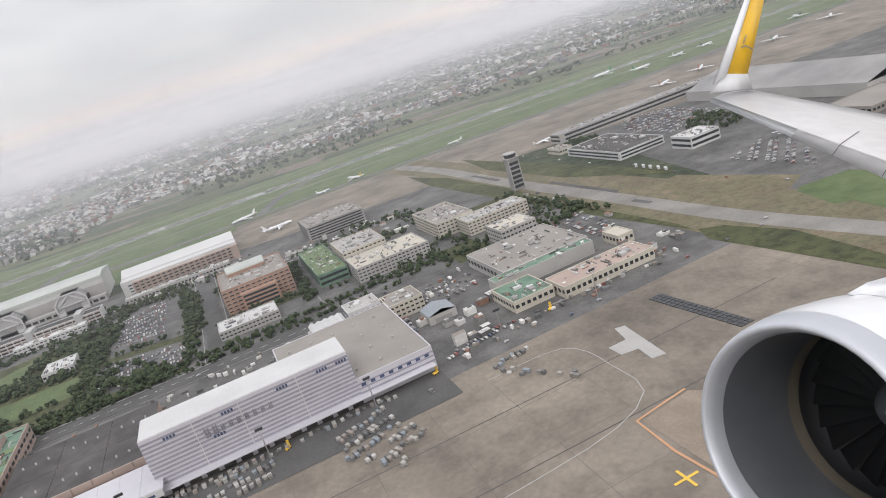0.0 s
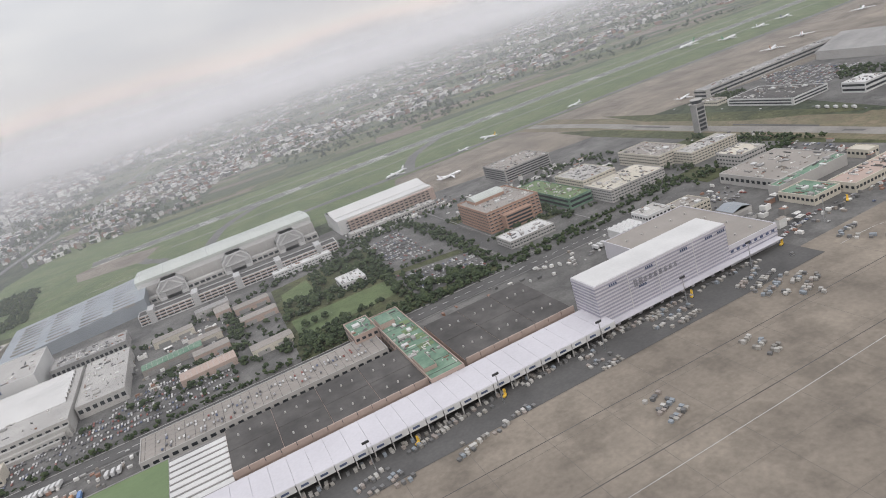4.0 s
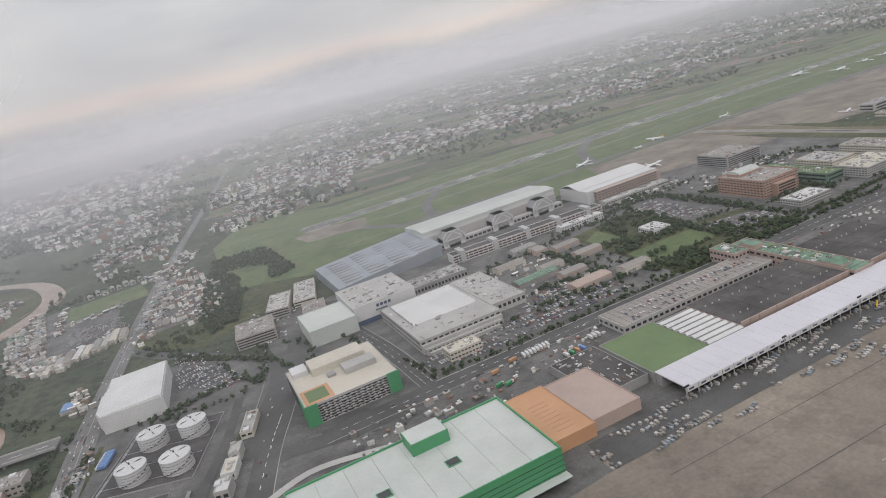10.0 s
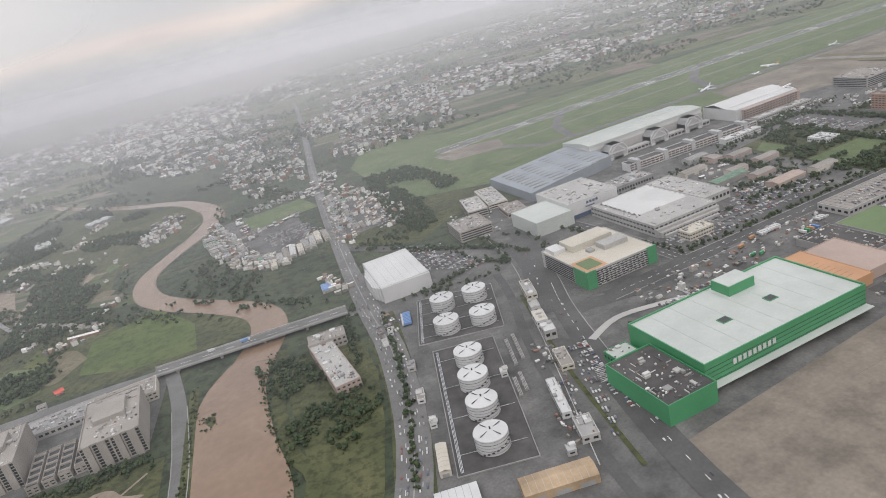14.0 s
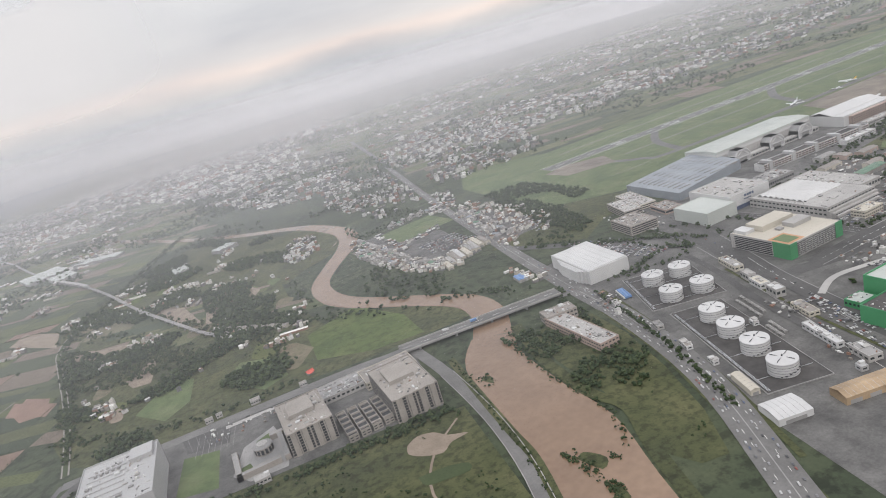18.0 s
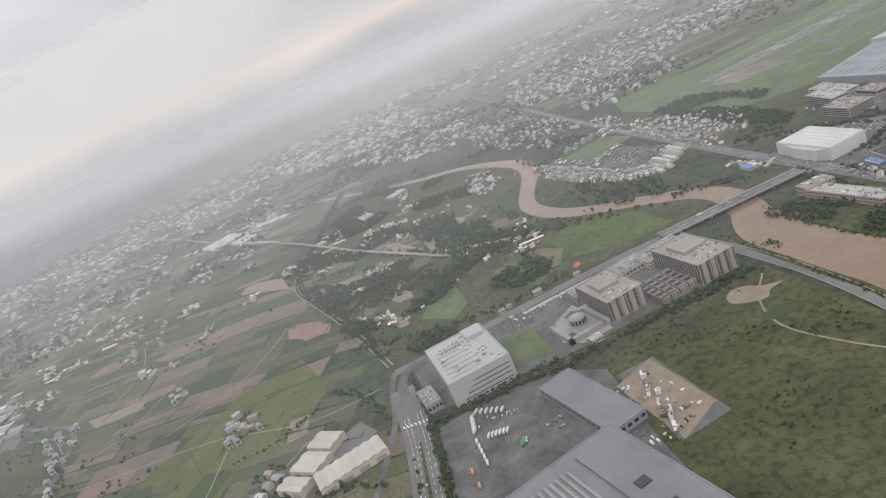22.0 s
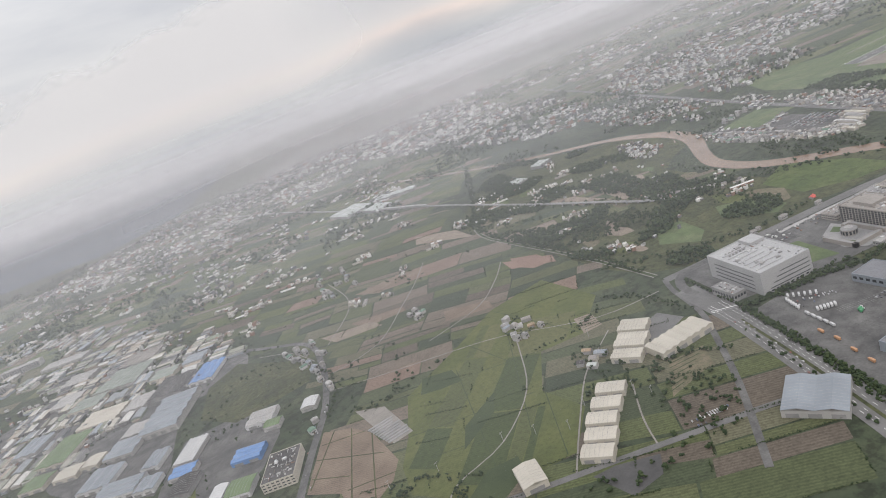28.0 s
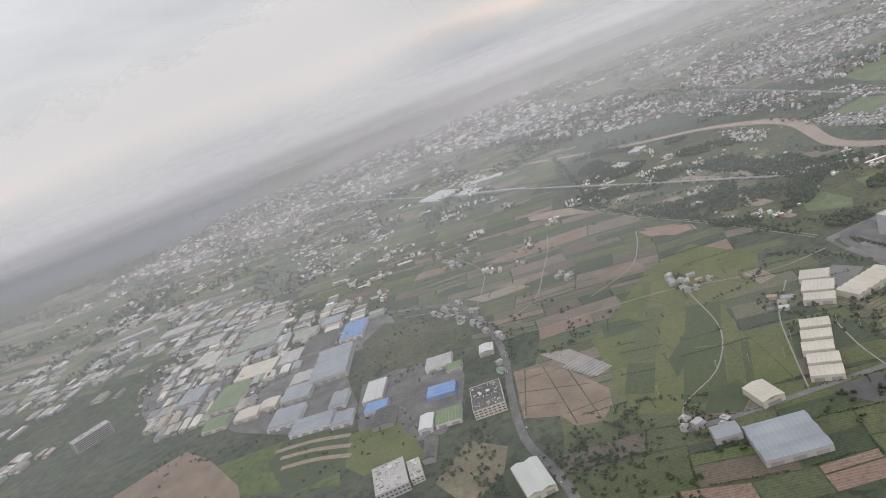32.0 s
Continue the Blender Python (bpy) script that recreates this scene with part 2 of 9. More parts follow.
M = dict(
    land=shade("land", [(0.027, 0.038, 0.023), (0.046, 0.059, 0.033), (0.076, 0.085, 0.047)], 0.95, 0.02, 0.5, 0.3, clumps=0.45, tuft=0.12),
    field=shade("field_crop", [(0.054, 0.0675, 0.036), (0.0855, 0.101, 0.0414), (0.135, 0.113, 0.0855), (0.0675, 0.081, 0.0378), (0.099, 0.108, 0.054), (0.045, 0.0585, 0.0342), (0.153, 0.126, 0.099), (0.072, 0.0855, 0.045), (0.117, 0.113, 0.072), (0.081, 0.0945, 0.0405), (0.108, 0.09, 0.0702), (0.19, 0.135, 0.105), (0.085, 0.095, 0.045), (0.06, 0.075, 0.038)], 0.95, 0.06, 0.9, 0.3, by="object", spread=0.14, clumps=0.18, tuft=0.4, furrows=0.16),
    grass=shade("mown_grass", [(0.074, 0.106, 0.048), (0.094, 0.126, 0.054), (0.125, 0.138, 0.072)], 0.95, 0.03, 0.8, 0.2, clumps=0.12, tuft=0.1),
    meadow=shade("rough_meadow", [(0.036, 0.044, 0.022), (0.061, 0.069, 0.029), (0.094, 0.094, 0.044)], 0.95, 0.035, 0.7, 0.5, clumps=0.38, tuft=0.22),
    asphalt=shade("asphalt", [(0.076, 0.0745, 0.0745), (0.102, 0.1, 0.098)], 0.9, 0.04, 0.9, stains=0.12, spread=0.09),
    lot=shade("lot_asphalt", [(0.09, 0.089, 0.088), (0.15, 0.146, 0.14)], 0.9, 0.045, 0.9, stains=0.2, spread=0.12, clumps=0.14, tuft=0.12),
    apron=shade("apron_concrete", [(0.178, 0.154, 0.129), (0.232, 0.201, 0.164)], 0.9, 0.022, 0.6, stains=0.2, spread=0.1, clumps=0.16, tuft=0.06),
    runway=shade("runway_concrete", [(0.2, 0.19, 0.175), (0.25, 0.238, 0.22)], 0.9, 0.05, 1.2, stains=0.15),
    paint=shade("white_road_paint", [(0.6, 0.6, 0.58), (0.75, 0.75, 0.72)], 0.7, 0.5),
    yellow=shade("yellow_paint", [(0.62, 0.40, 0.05), (0.7, 0.46, 0.08)], 0.6, 0.5),
    water=shade("muddy_water", [(0.18, 0.115, 0.075), (0.225, 0.15, 0.10)], 0.22, 0.02, 0.25, bump=0.05, spread=0.07),
    sea=shade("sea_water", [(0.05, 0.072, 0.1), (0.065, 0.088, 0.118)], 0.3, 0.01, 0.2),
    soil=shade("bare_soil", [(0.2, 0.16, 0.125), (0.26, 0.215, 0.17)], 0.95, 0.1, 1.2, 0.3),
    white=shade("white_paint", [(0.5, 0.5, 0.5), (0.56, 0.56, 0.555)], 0.6, 0.05, 1.1, stains=0.05, spread=0.035),
    lilac=shade("pale_lilac_cladding", [(0.48, 0.47, 0.505), (0.52, 0.51, 0.545)], 0.5, 0.05, 1.1, spread=0.035),
    tar=shade("dark_bitumen_roof", [(0.07, 0.067, 0.066), (0.1, 0.095, 0.092)], 0.95, 0.06, 1.2, stains=0.25, clumps=0.12, tuft=0.15),
    greyroof=shade("grey_metal_roof", [(0.215, 0.24, 0.268), (0.262, 0.288, 0.315)], 0.5, 0.05, 1.1, stains=0.06, spread=0.05),
    tanroof=shade("taupe_flat_roof", [(0.25, 0.232, 0.213), (0.29, 0.268, 0.248)], 0.9, 0.05, 1.1, stains=0.06, spread=0.035),
    pale=shade("pale_concrete", [(0.35, 0.342, 0.33), (0.41, 0.4, 0.385)], 0.85, 0.05, 1.1, stains=0.06, spread=0.035),
    grey=shade("grey_concrete", [(0.24, 0.24, 0.24), (0.34, 0.33, 0.32)], 0.85, 0.05, 1.1, stains=0.15, spread=0.035),
    pink=shade("salmon_tiles", [(0.35, 0.275, 0.24), (0.4, 0.315, 0.275)], 0.85, 0.05, 1.1, stains=0.05, spread=0.035),
    orange=shade("orange_metal_roof", [(0.44, 0.245, 0.135), (0.49, 0.28, 0.16)], 0.7, 0.05, 1.1, stains=0.06, spread=0.035),
    brick=shade("brown_brick", [(0.3, 0.19, 0.142), (0.35, 0.228, 0.172)], 0.9, 0.05, 1.1, spread=0.035),
    green=shade("green_roof_paint", [(0.12, 0.17, 0.085), (0.145, 0.2, 0.1)], 0.85, 0.05, 1.1, stains=0.06, spread=0.035),
    jade=shade("jade_cladding", [(0.055, 0.22, 0.10), (0.075, 0.27, 0.13)], 0.5, 0.05, 1.1, spread=0.035),
    mint=shade("pale_mint_roof", [(0.42, 0.445, 0.42), (0.47, 0.495, 0.47)], 0.6, 0.05, 1.1, stains=0.05, spread=0.035),
    teal=shade("faded_teal_roof", [(0.1, 0.2, 0.14), (0.19, 0.27, 0.205)], 0.8, 0.16, 1.0, stains=0.25, spread=0.06),
    cream=shade("cream_render", [(0.46, 0.43, 0.365), (0.52, 0.485, 0.42)], 0.85, 0.05, 1.1, stains=0.06, spread=0.035),
    glass=shade("dark_window_glass", [(0.02, 0.023, 0.028), (0.045, 0.05, 0.055)], 0.4, 0.3, 1.0),
    navy=shade("navy_band", [(0.05, 0.07, 0.13), (0.07, 0.09, 0.16)], 0.5, 0.2),
    blue=shade("blue_metal_roof", [(0.10, 0.2, 0.42), (0.16, 0.27, 0.47)], 0.5, 0.1),
    red=shade("red_roof", [(0.5, 0.08, 0.06), (0.58, 0.12, 0.09)], 0.6, 0.1),
    leaf=shade("foliage", [(0.018, 0.032, 0.014), (0.03, 0.048, 0.019), (0.05, 0.07, 0.027)], 0.9, 0.15, 1.5, 0.5, by="piece"),
    bark=shade("bark", [(0.09, 0.065, 0.045), (0.14, 0.105, 0.075)], 0.95, 1.0),
    carpaint=shade("car_paint", [(0.48, 0.48, 0.48), (0.36, 0.36, 0.37), (0.09, 0.09, 0.1), (0.5, 0.5, 0.49), (0.2, 0.2, 0.21), (0.06, 0.06, 0.065), (0.4, 0.4, 0.4), (0.13, 0.13, 0.14), (0.46, 0.46, 0.46), (0.2, 0.07, 0.06), (0.28, 0.28, 0.29), (0.08, 0.1, 0.16), (0.42, 0.42, 0.42)], 0.3, 0.5, by="object"),
    carstuff=shade("car_paint_mixed", [(0.48, 0.48, 0.48), (0.36, 0.36, 0.37), (0.09, 0.09, 0.1), (0.5, 0.5, 0.49), (0.2, 0.2, 0.21), (0.06, 0.06, 0.065), (0.4, 0.4, 0.4), (0.13, 0.13, 0.14), (0.46, 0.46, 0.46), (0.2, 0.07, 0.06), (0.28, 0.28, 0.29), (0.08, 0.1, 0.16), (0.42, 0.42, 0.42)], 0.3, 0.5, by="piece"),
    rubber=shade("tyre_rubber", [(0.02, 0.02, 0.02), (0.03, 0.03, 0.03)], 0.9, 2.0),
    houses=shade("house_render", [(0.5, 0.495, 0.48), (0.2, 0.195, 0.19), (0.33, 0.325, 0.315), (0.11, 0.11, 0.11), (0.62, 0.615, 0.6), (0.24, 0.215, 0.19), (0.16, 0.16, 0.165), (0.56, 0.55, 0.53), (0.24, 0.145, 0.11), (0.14, 0.15, 0.135)], 0.85, 0.1, 0.8, by="piece"),
    sheds=shade("shed_roofs", [(0.46, 0.455, 0.44), (0.24, 0.255, 0.265), (0.34, 0.325, 0.285), (0.2, 0.225, 0.17), (0.52, 0.505, 0.475), (0.19, 0.185, 0.18), (0.29, 0.315, 0.34), (0.44, 0.415, 0.36), (0.11, 0.108, 0.108), (0.33, 0.285, 0.235), (0.26, 0.265, 0.215), (0.4, 0.385, 0.35)], 0.6, 0.1, 0.8, by="piece"),
    metal=shade("brushed_aluminium", [(0.55, 0.56, 0.58), (0.66, 0.67, 0.69)], 0.32, 0.6, 4.0, metal=0.9),
    dark=shade("dark_metal", [(0.04, 0.042, 0.046), (0.07, 0.072, 0.076)], 0.45, 0.6, 3.0, metal=0.3),
    taupe=shade("taupe_tiles", [(0.285, 0.262, 0.238), (0.345, 0.318, 0.29)], 0.85, 0.05, 1.1, stains=0.08, spread=0.05),
    labgrey=shade("light_grey_panels", [(0.36, 0.36, 0.36), (0.41, 0.41, 0.41)], 0.6, 0.05, 1.1, spread=0.03),
)
M["runwaygrey"] = shade("weathered_runway_asphalt", [(0.115, 0.118, 0.11), (0.155, 0.155, 0.145)], 0.9, 0.04, 1.0, stains=0.2, spread=0.1)
M["lane"] = shade("worn_lane_concrete", [(0.2, 0.185, 0.165), (0.27, 0.25, 0.225)], 0.9, 0.1, 1.2)
M["fresh"] = shade("fresh_meadow", [(0.05, 0.076, 0.024), (0.07, 0.098, 0.028), (0.088, 0.106, 0.036)], 0.95, 0.03, 0.7, 0.4, clumps=0.25, tuft=0.15)
M["red_soil"] = shade("reddish_soil", [(0.2, 0.13, 0.1), (0.26, 0.175, 0.14)], 0.95, 0.08, 1.0, 0.3)
M["rice"] = shade("rice_green", [(0.066, 0.082, 0.028), (0.088, 0.102, 0.033), (0.108, 0.112, 0.044)], 0.95, 0.03, 1.2, 0.3, clumps=0.12, tuft=0.3)
M["darkcrop"] = shade("dark_crop", [(0.04, 0.058, 0.026), (0.055, 0.072, 0.032)], 0.95, 0.06, 1.0, 0.3)
M["brownfield"] = shade("brown_field", [(0.16, 0.12, 0.088), (0.21, 0.162, 0.122)], 0.95, 0.05, 0.8, 0.3, spread=0.12, furrows=0.14)
M["dryverge"] = shade("dry_brown_verge", [(0.15, 0.11, 0.08), (0.13, 0.12, 0.075), (0.2, 0.15, 0.11)], 0.95, 0.05, 0.8, 0.3, clumps=0.15)
M["tin"] = shade("rusty_tan_roof", [(0.34, 0.25, 0.16), (0.42, 0.31, 0.2)], 0.7, 0.08, 1.2, stains=0.2)
M["sea"].node_tree.nodes["Principled BSDF"].inputs["Specular IOR Level"].default_value = 0.12
M["sea"].node_tree.nodes["Principled BSDF"].inputs["Roughness"].default_value = 0.7
M["glass"].node_tree.nodes["Principled BSDF"].inputs["Specular IOR Level"].default_value = 0.3
M["depotroof"] = shade("dark_grey_depot_roof", [(0.165, 0.168, 0.182), (0.2, 0.203, 0.218)], 0.55, 0.05, 1.0, stains=0.08, spread=0.05)
M["sage"] = shade("sage_tin_roof", [(0.225, 0.255, 0.22), (0.275, 0.3, 0.265)], 0.6, 0.08, 1.0, stains=0.12, spread=0.05)
M["greydark"] = shade("grey_sign_metal", [(0.2, 0.2, 0.23), (0.26, 0.26, 0.29)], 0.6, 0.2)
M["roadgrey"] = shade("worn_road_concrete", [(0.135, 0.132, 0.128), (0.175, 0.172, 0.168)], 0.9, 0.05, 0.9, stains=0.1, spread=0.08)

# ---- small builders ----


def mesh_of(name, bm, material):
    me = bpy.data.meshes.new(name)
    bm.to_mesh(me)
    bm.free()
    me.materials.append(material)
    return me


def part(name, bm, material, parent, label=""):
    ob = new(name, mesh_of(name, bm, material))
    ob.parent = parent
    return tagged(ob, label) if label else ob


def thing(name, label, category, x=0, y=0, z=0, turn=0, group="", kind=""):
    ob = new(name)
    ob.matrix_basis = pose(x, y, z, 0, 0, turn)
    return tagged(ob, label, category, group, kind)


def box(x0, y0, z0, x1, y1, z1, bm=None, bevel=0.0):
    bm = bm or bmesh.new()
    v = [bm.verts.new(p) for p in ((x0, y0, z0), (x1, y0, z0), (x1, y1, z0), (x0, y1, z0), (x0, y0, z1), (x1, y0, z1), (x1, y1, z1), (x0, y1, z1))]
    for f in ((3, 2, 1, 0), (4, 5, 6, 7), (0, 1, 5, 4), (1, 2, 6, 5), (2, 3, 7, 6), (3, 0, 4, 7)):
        bm.faces.new([v[i] for i in f])
    if bevel:
        bmesh.ops.bevel(bm, geom=list(bm.edges), offset=bevel, segments=1, affect="EDGES")
    return bm


def prism(pts, z0, z1, bm=None):
    bm = bm or bmesh.new()
    lo = [bm.verts.new((x, y, z0)) for x, y in pts]
    hi = [bm.verts.new((x, y, z1)) for x, y in pts]
    n = len(pts)
    area = sum(pts[i][0] * pts[(i + 1) % n][1] - pts[(i + 1) % n][0] * pts[i][1] for i in range(n))
    for i in range(n):
        j = (i + 1) % n
        q = (lo[i], lo[j], hi[j], hi[i])
        bm.faces.new(q if area > 0 else q[::-1])
    bm.faces.new(hi if area > 0 else hi[::-1])
    bm.faces.new(lo[::-1] if area > 0 else lo)
    return bm


def tube(x, y, z0, z1, r0, r1=None, n=16, bm=None):
    """An upright cylinder or cone frustum."""
    r1 = r0 if r1 is None else r1
    bm = bm or bmesh.new()
    a = [bm.verts.new((x + r0 * math.cos(k * math.tau / n), y + r0 * math.sin(k * math.tau / n), z0)) for k in range(n)]
    b = [bm.verts.new((x + r1 * math.cos(k * math.tau / n), y + r1 * math.sin(k * math.tau / n), z1)) for k in range(n)]
    for k in range(n):
        bm.faces.new((a[k], a[(k + 1) % n], b[(k + 1) % n], b[k]))
    bm.faces.new(b)
    bm.faces.new(a[::-1])
    return bm


def gable(x0, y0, x1, y1, z0, z1, along="x", over=0.0, thick=0.15, bm=None):
    """Two sloping roof slabs, eaves at z0 and ridge at z1."""
    bm = bm or bmesh.new()
    x0, y0, x1, y1 = x0 - over, y0 - over, x1 + over, y1 + over
    if along == "x":
        m = (y0 + y1) / 2
        sec = [((x, y0, z0), (x, m, z1), (x, y1, z0)) for x in (x0, x1)]
    else:
        m = (x0 + x1) / 2
        sec = [((x0, y, z0), (m, y, z1), (x1, y, z0)) for y in (y1, y0)]
    top = [[bm.verts.new(p) for p in s] for s in sec]
    low = [[bm.verts.new((p[0], p[1], p[2] - thick)) for p in s] for s in sec]
    for k in (0, 1):
        bm.faces.new((top[0][k + 1], top[0][k], top[1][k], top[1][k + 1]))
        bm.faces.new((low[0][k], low[0][k + 1], low[1][k + 1], low[1][k]))
        for e in (0, 1):
            q = (top[e][k], top[e][k + 1], low[e][k + 1], low[e][k])
            bm.faces.new(q if e else q[::-1])
    for k in (0, 2):
        bm.faces.new((top[0][k], top[1][k], low[1][k], low[0][k]) if k else (top[1][k], top[0][k], low[0][k], low[1][k]))
    return bm


def ribbon(pts, width, z, bm=None):
    """A flat strip along a line; width may be one number or one for each point."""
    bm = bm or bmesh.new()
    n = len(pts)
    ws = width if isinstance(width, (list, tuple)) else [width] * n
    rows = []
    for i, (x, y) in enumerate(pts):
        a, b = pts[max(0, i - 1)], pts[min(n - 1, i + 1)]
        dx, dy = b[0] - a[0], b[1] - a[1]
        d = math.hypot(dx, dy) or 1
        ox, oy = -dy / d * ws[i] / 2, dx / d * ws[i] / 2
        rows.append((bm.verts.new((x + ox, y + oy, z)), bm.verts.new((x - ox, y - oy, z))))
    for (a, b), (c, d) in zip(rows, rows[1:]):
        bm.faces.new((b, d, c, a))
    return bm


def smooth(pts, steps=4):
    """A line through the points, rounded."""
    out = []
    n = len(pts)
    for i in range(n - 1):
        p0, p1, p2, p3 = pts[max(0, i - 1)], pts[i], pts[i + 1], pts[min(n - 1, i + 2)]
        for k in range(steps):
            t = k / steps
            out.append(tuple(0.5 * (2 * p1[c] + (p2[c] - p0[c]) * t + (2 * p0[c] - 5 * p1[c] + 4 * p2[c] - p3[c]) * t * t + (3 * p1[c] - p0[c] - 3 * p2[c] + p3[c]) * t ** 3) for c in range(len(p1))))
    return out + [tuple(pts[-1])]


def sheet(name, pts, z, material, label, category="ground", round_it=0):
    """A flat piece of ground, laid just above what is under it."""
    if round_it:
        pts = smooth(list(pts) + [pts[0]], round_it)[:-1]
    bm = bmesh.new()
    if sum(pts[i - 1][0] * pts[i][1] - pts[i][0] * pts[i - 1][1] for i in range(len(pts))) < 0:
        pts = pts[::-1]
    bm.faces.new([bm.verts.new((x, y, z)) for x, y in pts])
    bm.normal_update()
    bmesh.ops.triangulate(bm, faces=list(bm.faces))
    return tagged(new(name, mesh_of(name, bm, material)), label, category, "", "structure")


def strip(name, pts, width, z, material, label, category="road", steps=4):
    line = smooth(pts, steps) if len(pts) > 2 else pts
    if isinstance(width, (list, tuple)):
        ext = smooth([(w, 0) for w in width], steps) if len(width) > 2 else [(w, 0) for w in width]
        width = [w for w, _ in ext]
    return tagged(new(name, mesh_of(name, ribbon(line, width, z), material)), label, category, "", "structure")


def inside(x, y, poly):
    hit = False
    for i in range(len(poly)):
        (x1, y1), (x2, y2) = poly[i - 1], poly[i]
        if (y1 > y) != (y2 > y) and x < (x2 - x1) * (y - y1) / (y2 - y1) + x1:
            hit = not hit
    return hit


def rect(x0, y0, x1, y1):
    return [(x0, y0), (x1, y0), (x1, y1), (x0, y1)]


def bulk(name, verts, faces, material, label, category):
    """Many small pieces as one mesh of kind stuff."""
    me = bpy.data.meshes.new(name)
    me.from_pydata(verts, [], faces)
    me.materials.append(material)
    return tagged(new(name, me), label, category, "", "stuff")


BOX_F = ((4, 5, 6, 7), (0, 1, 5, 4), (1, 2, 6, 5), (2, 3, 7, 6), (3, 0, 4, 7))


def add_box(vs, fs, x, y, z0, z1, w, d, turn):
    c, s = math.cos(turn), math.sin(turn)
    n = len(vs)
    q = [(x + c * a - s * b, y + s * a + c * b) for a, b in ((-w / 2, -d / 2), (w / 2, -d / 2), (w / 2, d / 2), (-w / 2, d / 2))]
    vs += [(a, b, z0) for a, b in q] + [(a, b, z1) for a, b in q]
    fs += [tuple(n + i for i in f) for f in BOX_F]


def add_gable(vs, fs, x, y, z0, z1, w, d, turn):
    c, s = math.cos(turn), math.sin(turn)
    n = len(vs)
    q = [(x + c * a - s * b, y + s * a + c * b, z) for a, b, z in ((-w / 2, -d / 2, z0), (w / 2, -d / 2, z0), (w / 2, d / 2, z0), (-w / 2, d / 2, z0), (-w / 2, 0, z1), (w / 2, 0, z1))]
    vs += q
    fs += [tuple(n + i for i in f) for f in ((0, 1, 5, 4), (2, 3, 4, 5), (1, 2, 5), (3, 0, 4))]

# ---- ground: one sheet to the horizon, and what is laid on it ----
def ground_sheet():
    bm = bmesh.new()
    bmesh.ops.create_grid(bm, x_segments=24, y_segments=24, size=7000)
    return tagged(new("ground", mesh_of("ground", bm, M["land"])), "green and brown plain with scrub and fields", "ground", "", "structure")


ground_sheet()
sheet("sea", [(-7000, 2600), (-1800, 2260), (-1550, 2170), (-1330, 2420), (-1210, 3300), (-1150, 4300), (-1100, 7000), (-7000, 7000)], 0.3, M["sea"], "dark blue-grey sea beyond the coast", "sea")

# airfield
sheet("airfield_grass", [(-350, 560), (-345, 760), (-290, 880), (-200, 790), (900, 800), (1800, 800), (1800, 420), (300, 420), (60, 480), (-60, 500), (-280, 520)], 0.06, M["grass"], "mown pale green airfield grass", "grass")
sheet("runway", rect(-255, 690, 1800, 710), 0.12, M["runwaygrey"], "long grey concrete runway across the grass", "runway")
strip("taxiway", [(-250, 700), (-215, 655), (-190, 600), (-120, 575), (400, 572), (1700, 572)], 10, 0.14, M["runwaygrey"], "concrete taxiway beside the runway", "taxiway")
strip("taxiway", [(-150, 575), (-130, 640), (-90, 690)], 10, 0.15, M["runwaygrey"], "curved link taxiway to the runway", "taxiway")
strip("taxiway", [(40, 575), (70, 640), (120, 690)], 11, 0.15, M["runwaygrey"], "curved link taxiway to the runway", "taxiway")
sheet("taxiway_pad", [(-262, 640), (-205, 625), (-190, 668), (-235, 690), (-268, 680)], 0.16, M["apron"], "brown paved pad at the runway end", "taxiway")
sheet("apron", [(-10, 470), (20, 560), (330, 566), (1500, 566), (1500, 380), (330, 400), (205, 430), (60, 452)], 0.13, M["apron"], "tan concrete apron with parked aircraft", "apron")
sheet("apron", [(-330, 40), (-330, 150), (-262, 168), (195, 172), (205, 130), (1200, 120), (1200, -600), (-330, -600)], 0.10, M["apron"], "broad brown-grey concrete cargo apron with joints and stains", "apron")
sheet("taxiway_shoulder", [(150, 560), (163, 440), (163, 300), (166, 190), (176, 118), (212, 104), (214, 200), (206, 300), (196, 400), (188, 560)], 0.14, M["dryverge"], "dry brown verge beside the taxiway", "soil")
strip("taxiway", [(166, 560), (174, 480), (175, 400), (177, 334), (181, 263), (184, 194), (192, 138), (206, 60)], 11, 0.17, M["runway"], "pale concrete taxiway crossing to the cargo apron", "taxiway")
for pts in ([(184, 330), (187, 332), (189, 270), (186, 268)], [(174, 420), (177, 420), (178, 380), (175, 380)], [(180, 250), (183, 250), (184, 238), (181, 238)]):
    sheet("taxiway_patch", pts, 0.19, M["asphalt"], "dark repaired patch on the taxiway", "taxiway")

for pts, mat in (([(154, 500), (166, 440), (169, 358), (167, 264), (169, 206), (167, 193), (162, 239), (156, 334), (150, 440)], "meadow"), ([(198, 490), (212, 360), (221, 272), (217, 262), (194, 330), (188, 420)], "meadow"), ([(215, 258), (229, 199), (205, 188), (199, 224), (196, 262)], "dryverge"), ([(212, 187), (226, 187), (238, 168), (220, 155), (205, 165)], "grass"),
                 ([(168, 193), (175, 187), (181, 161), (176, 124), (168, 120), (163, 182)], "meadow")):
    sheet("taxiway_grass", pts, 0.16, M[mat], "dry grass verge beside the taxiway" if mat != "dryverge" else "brown bare ground beside the taxiway", "grass")

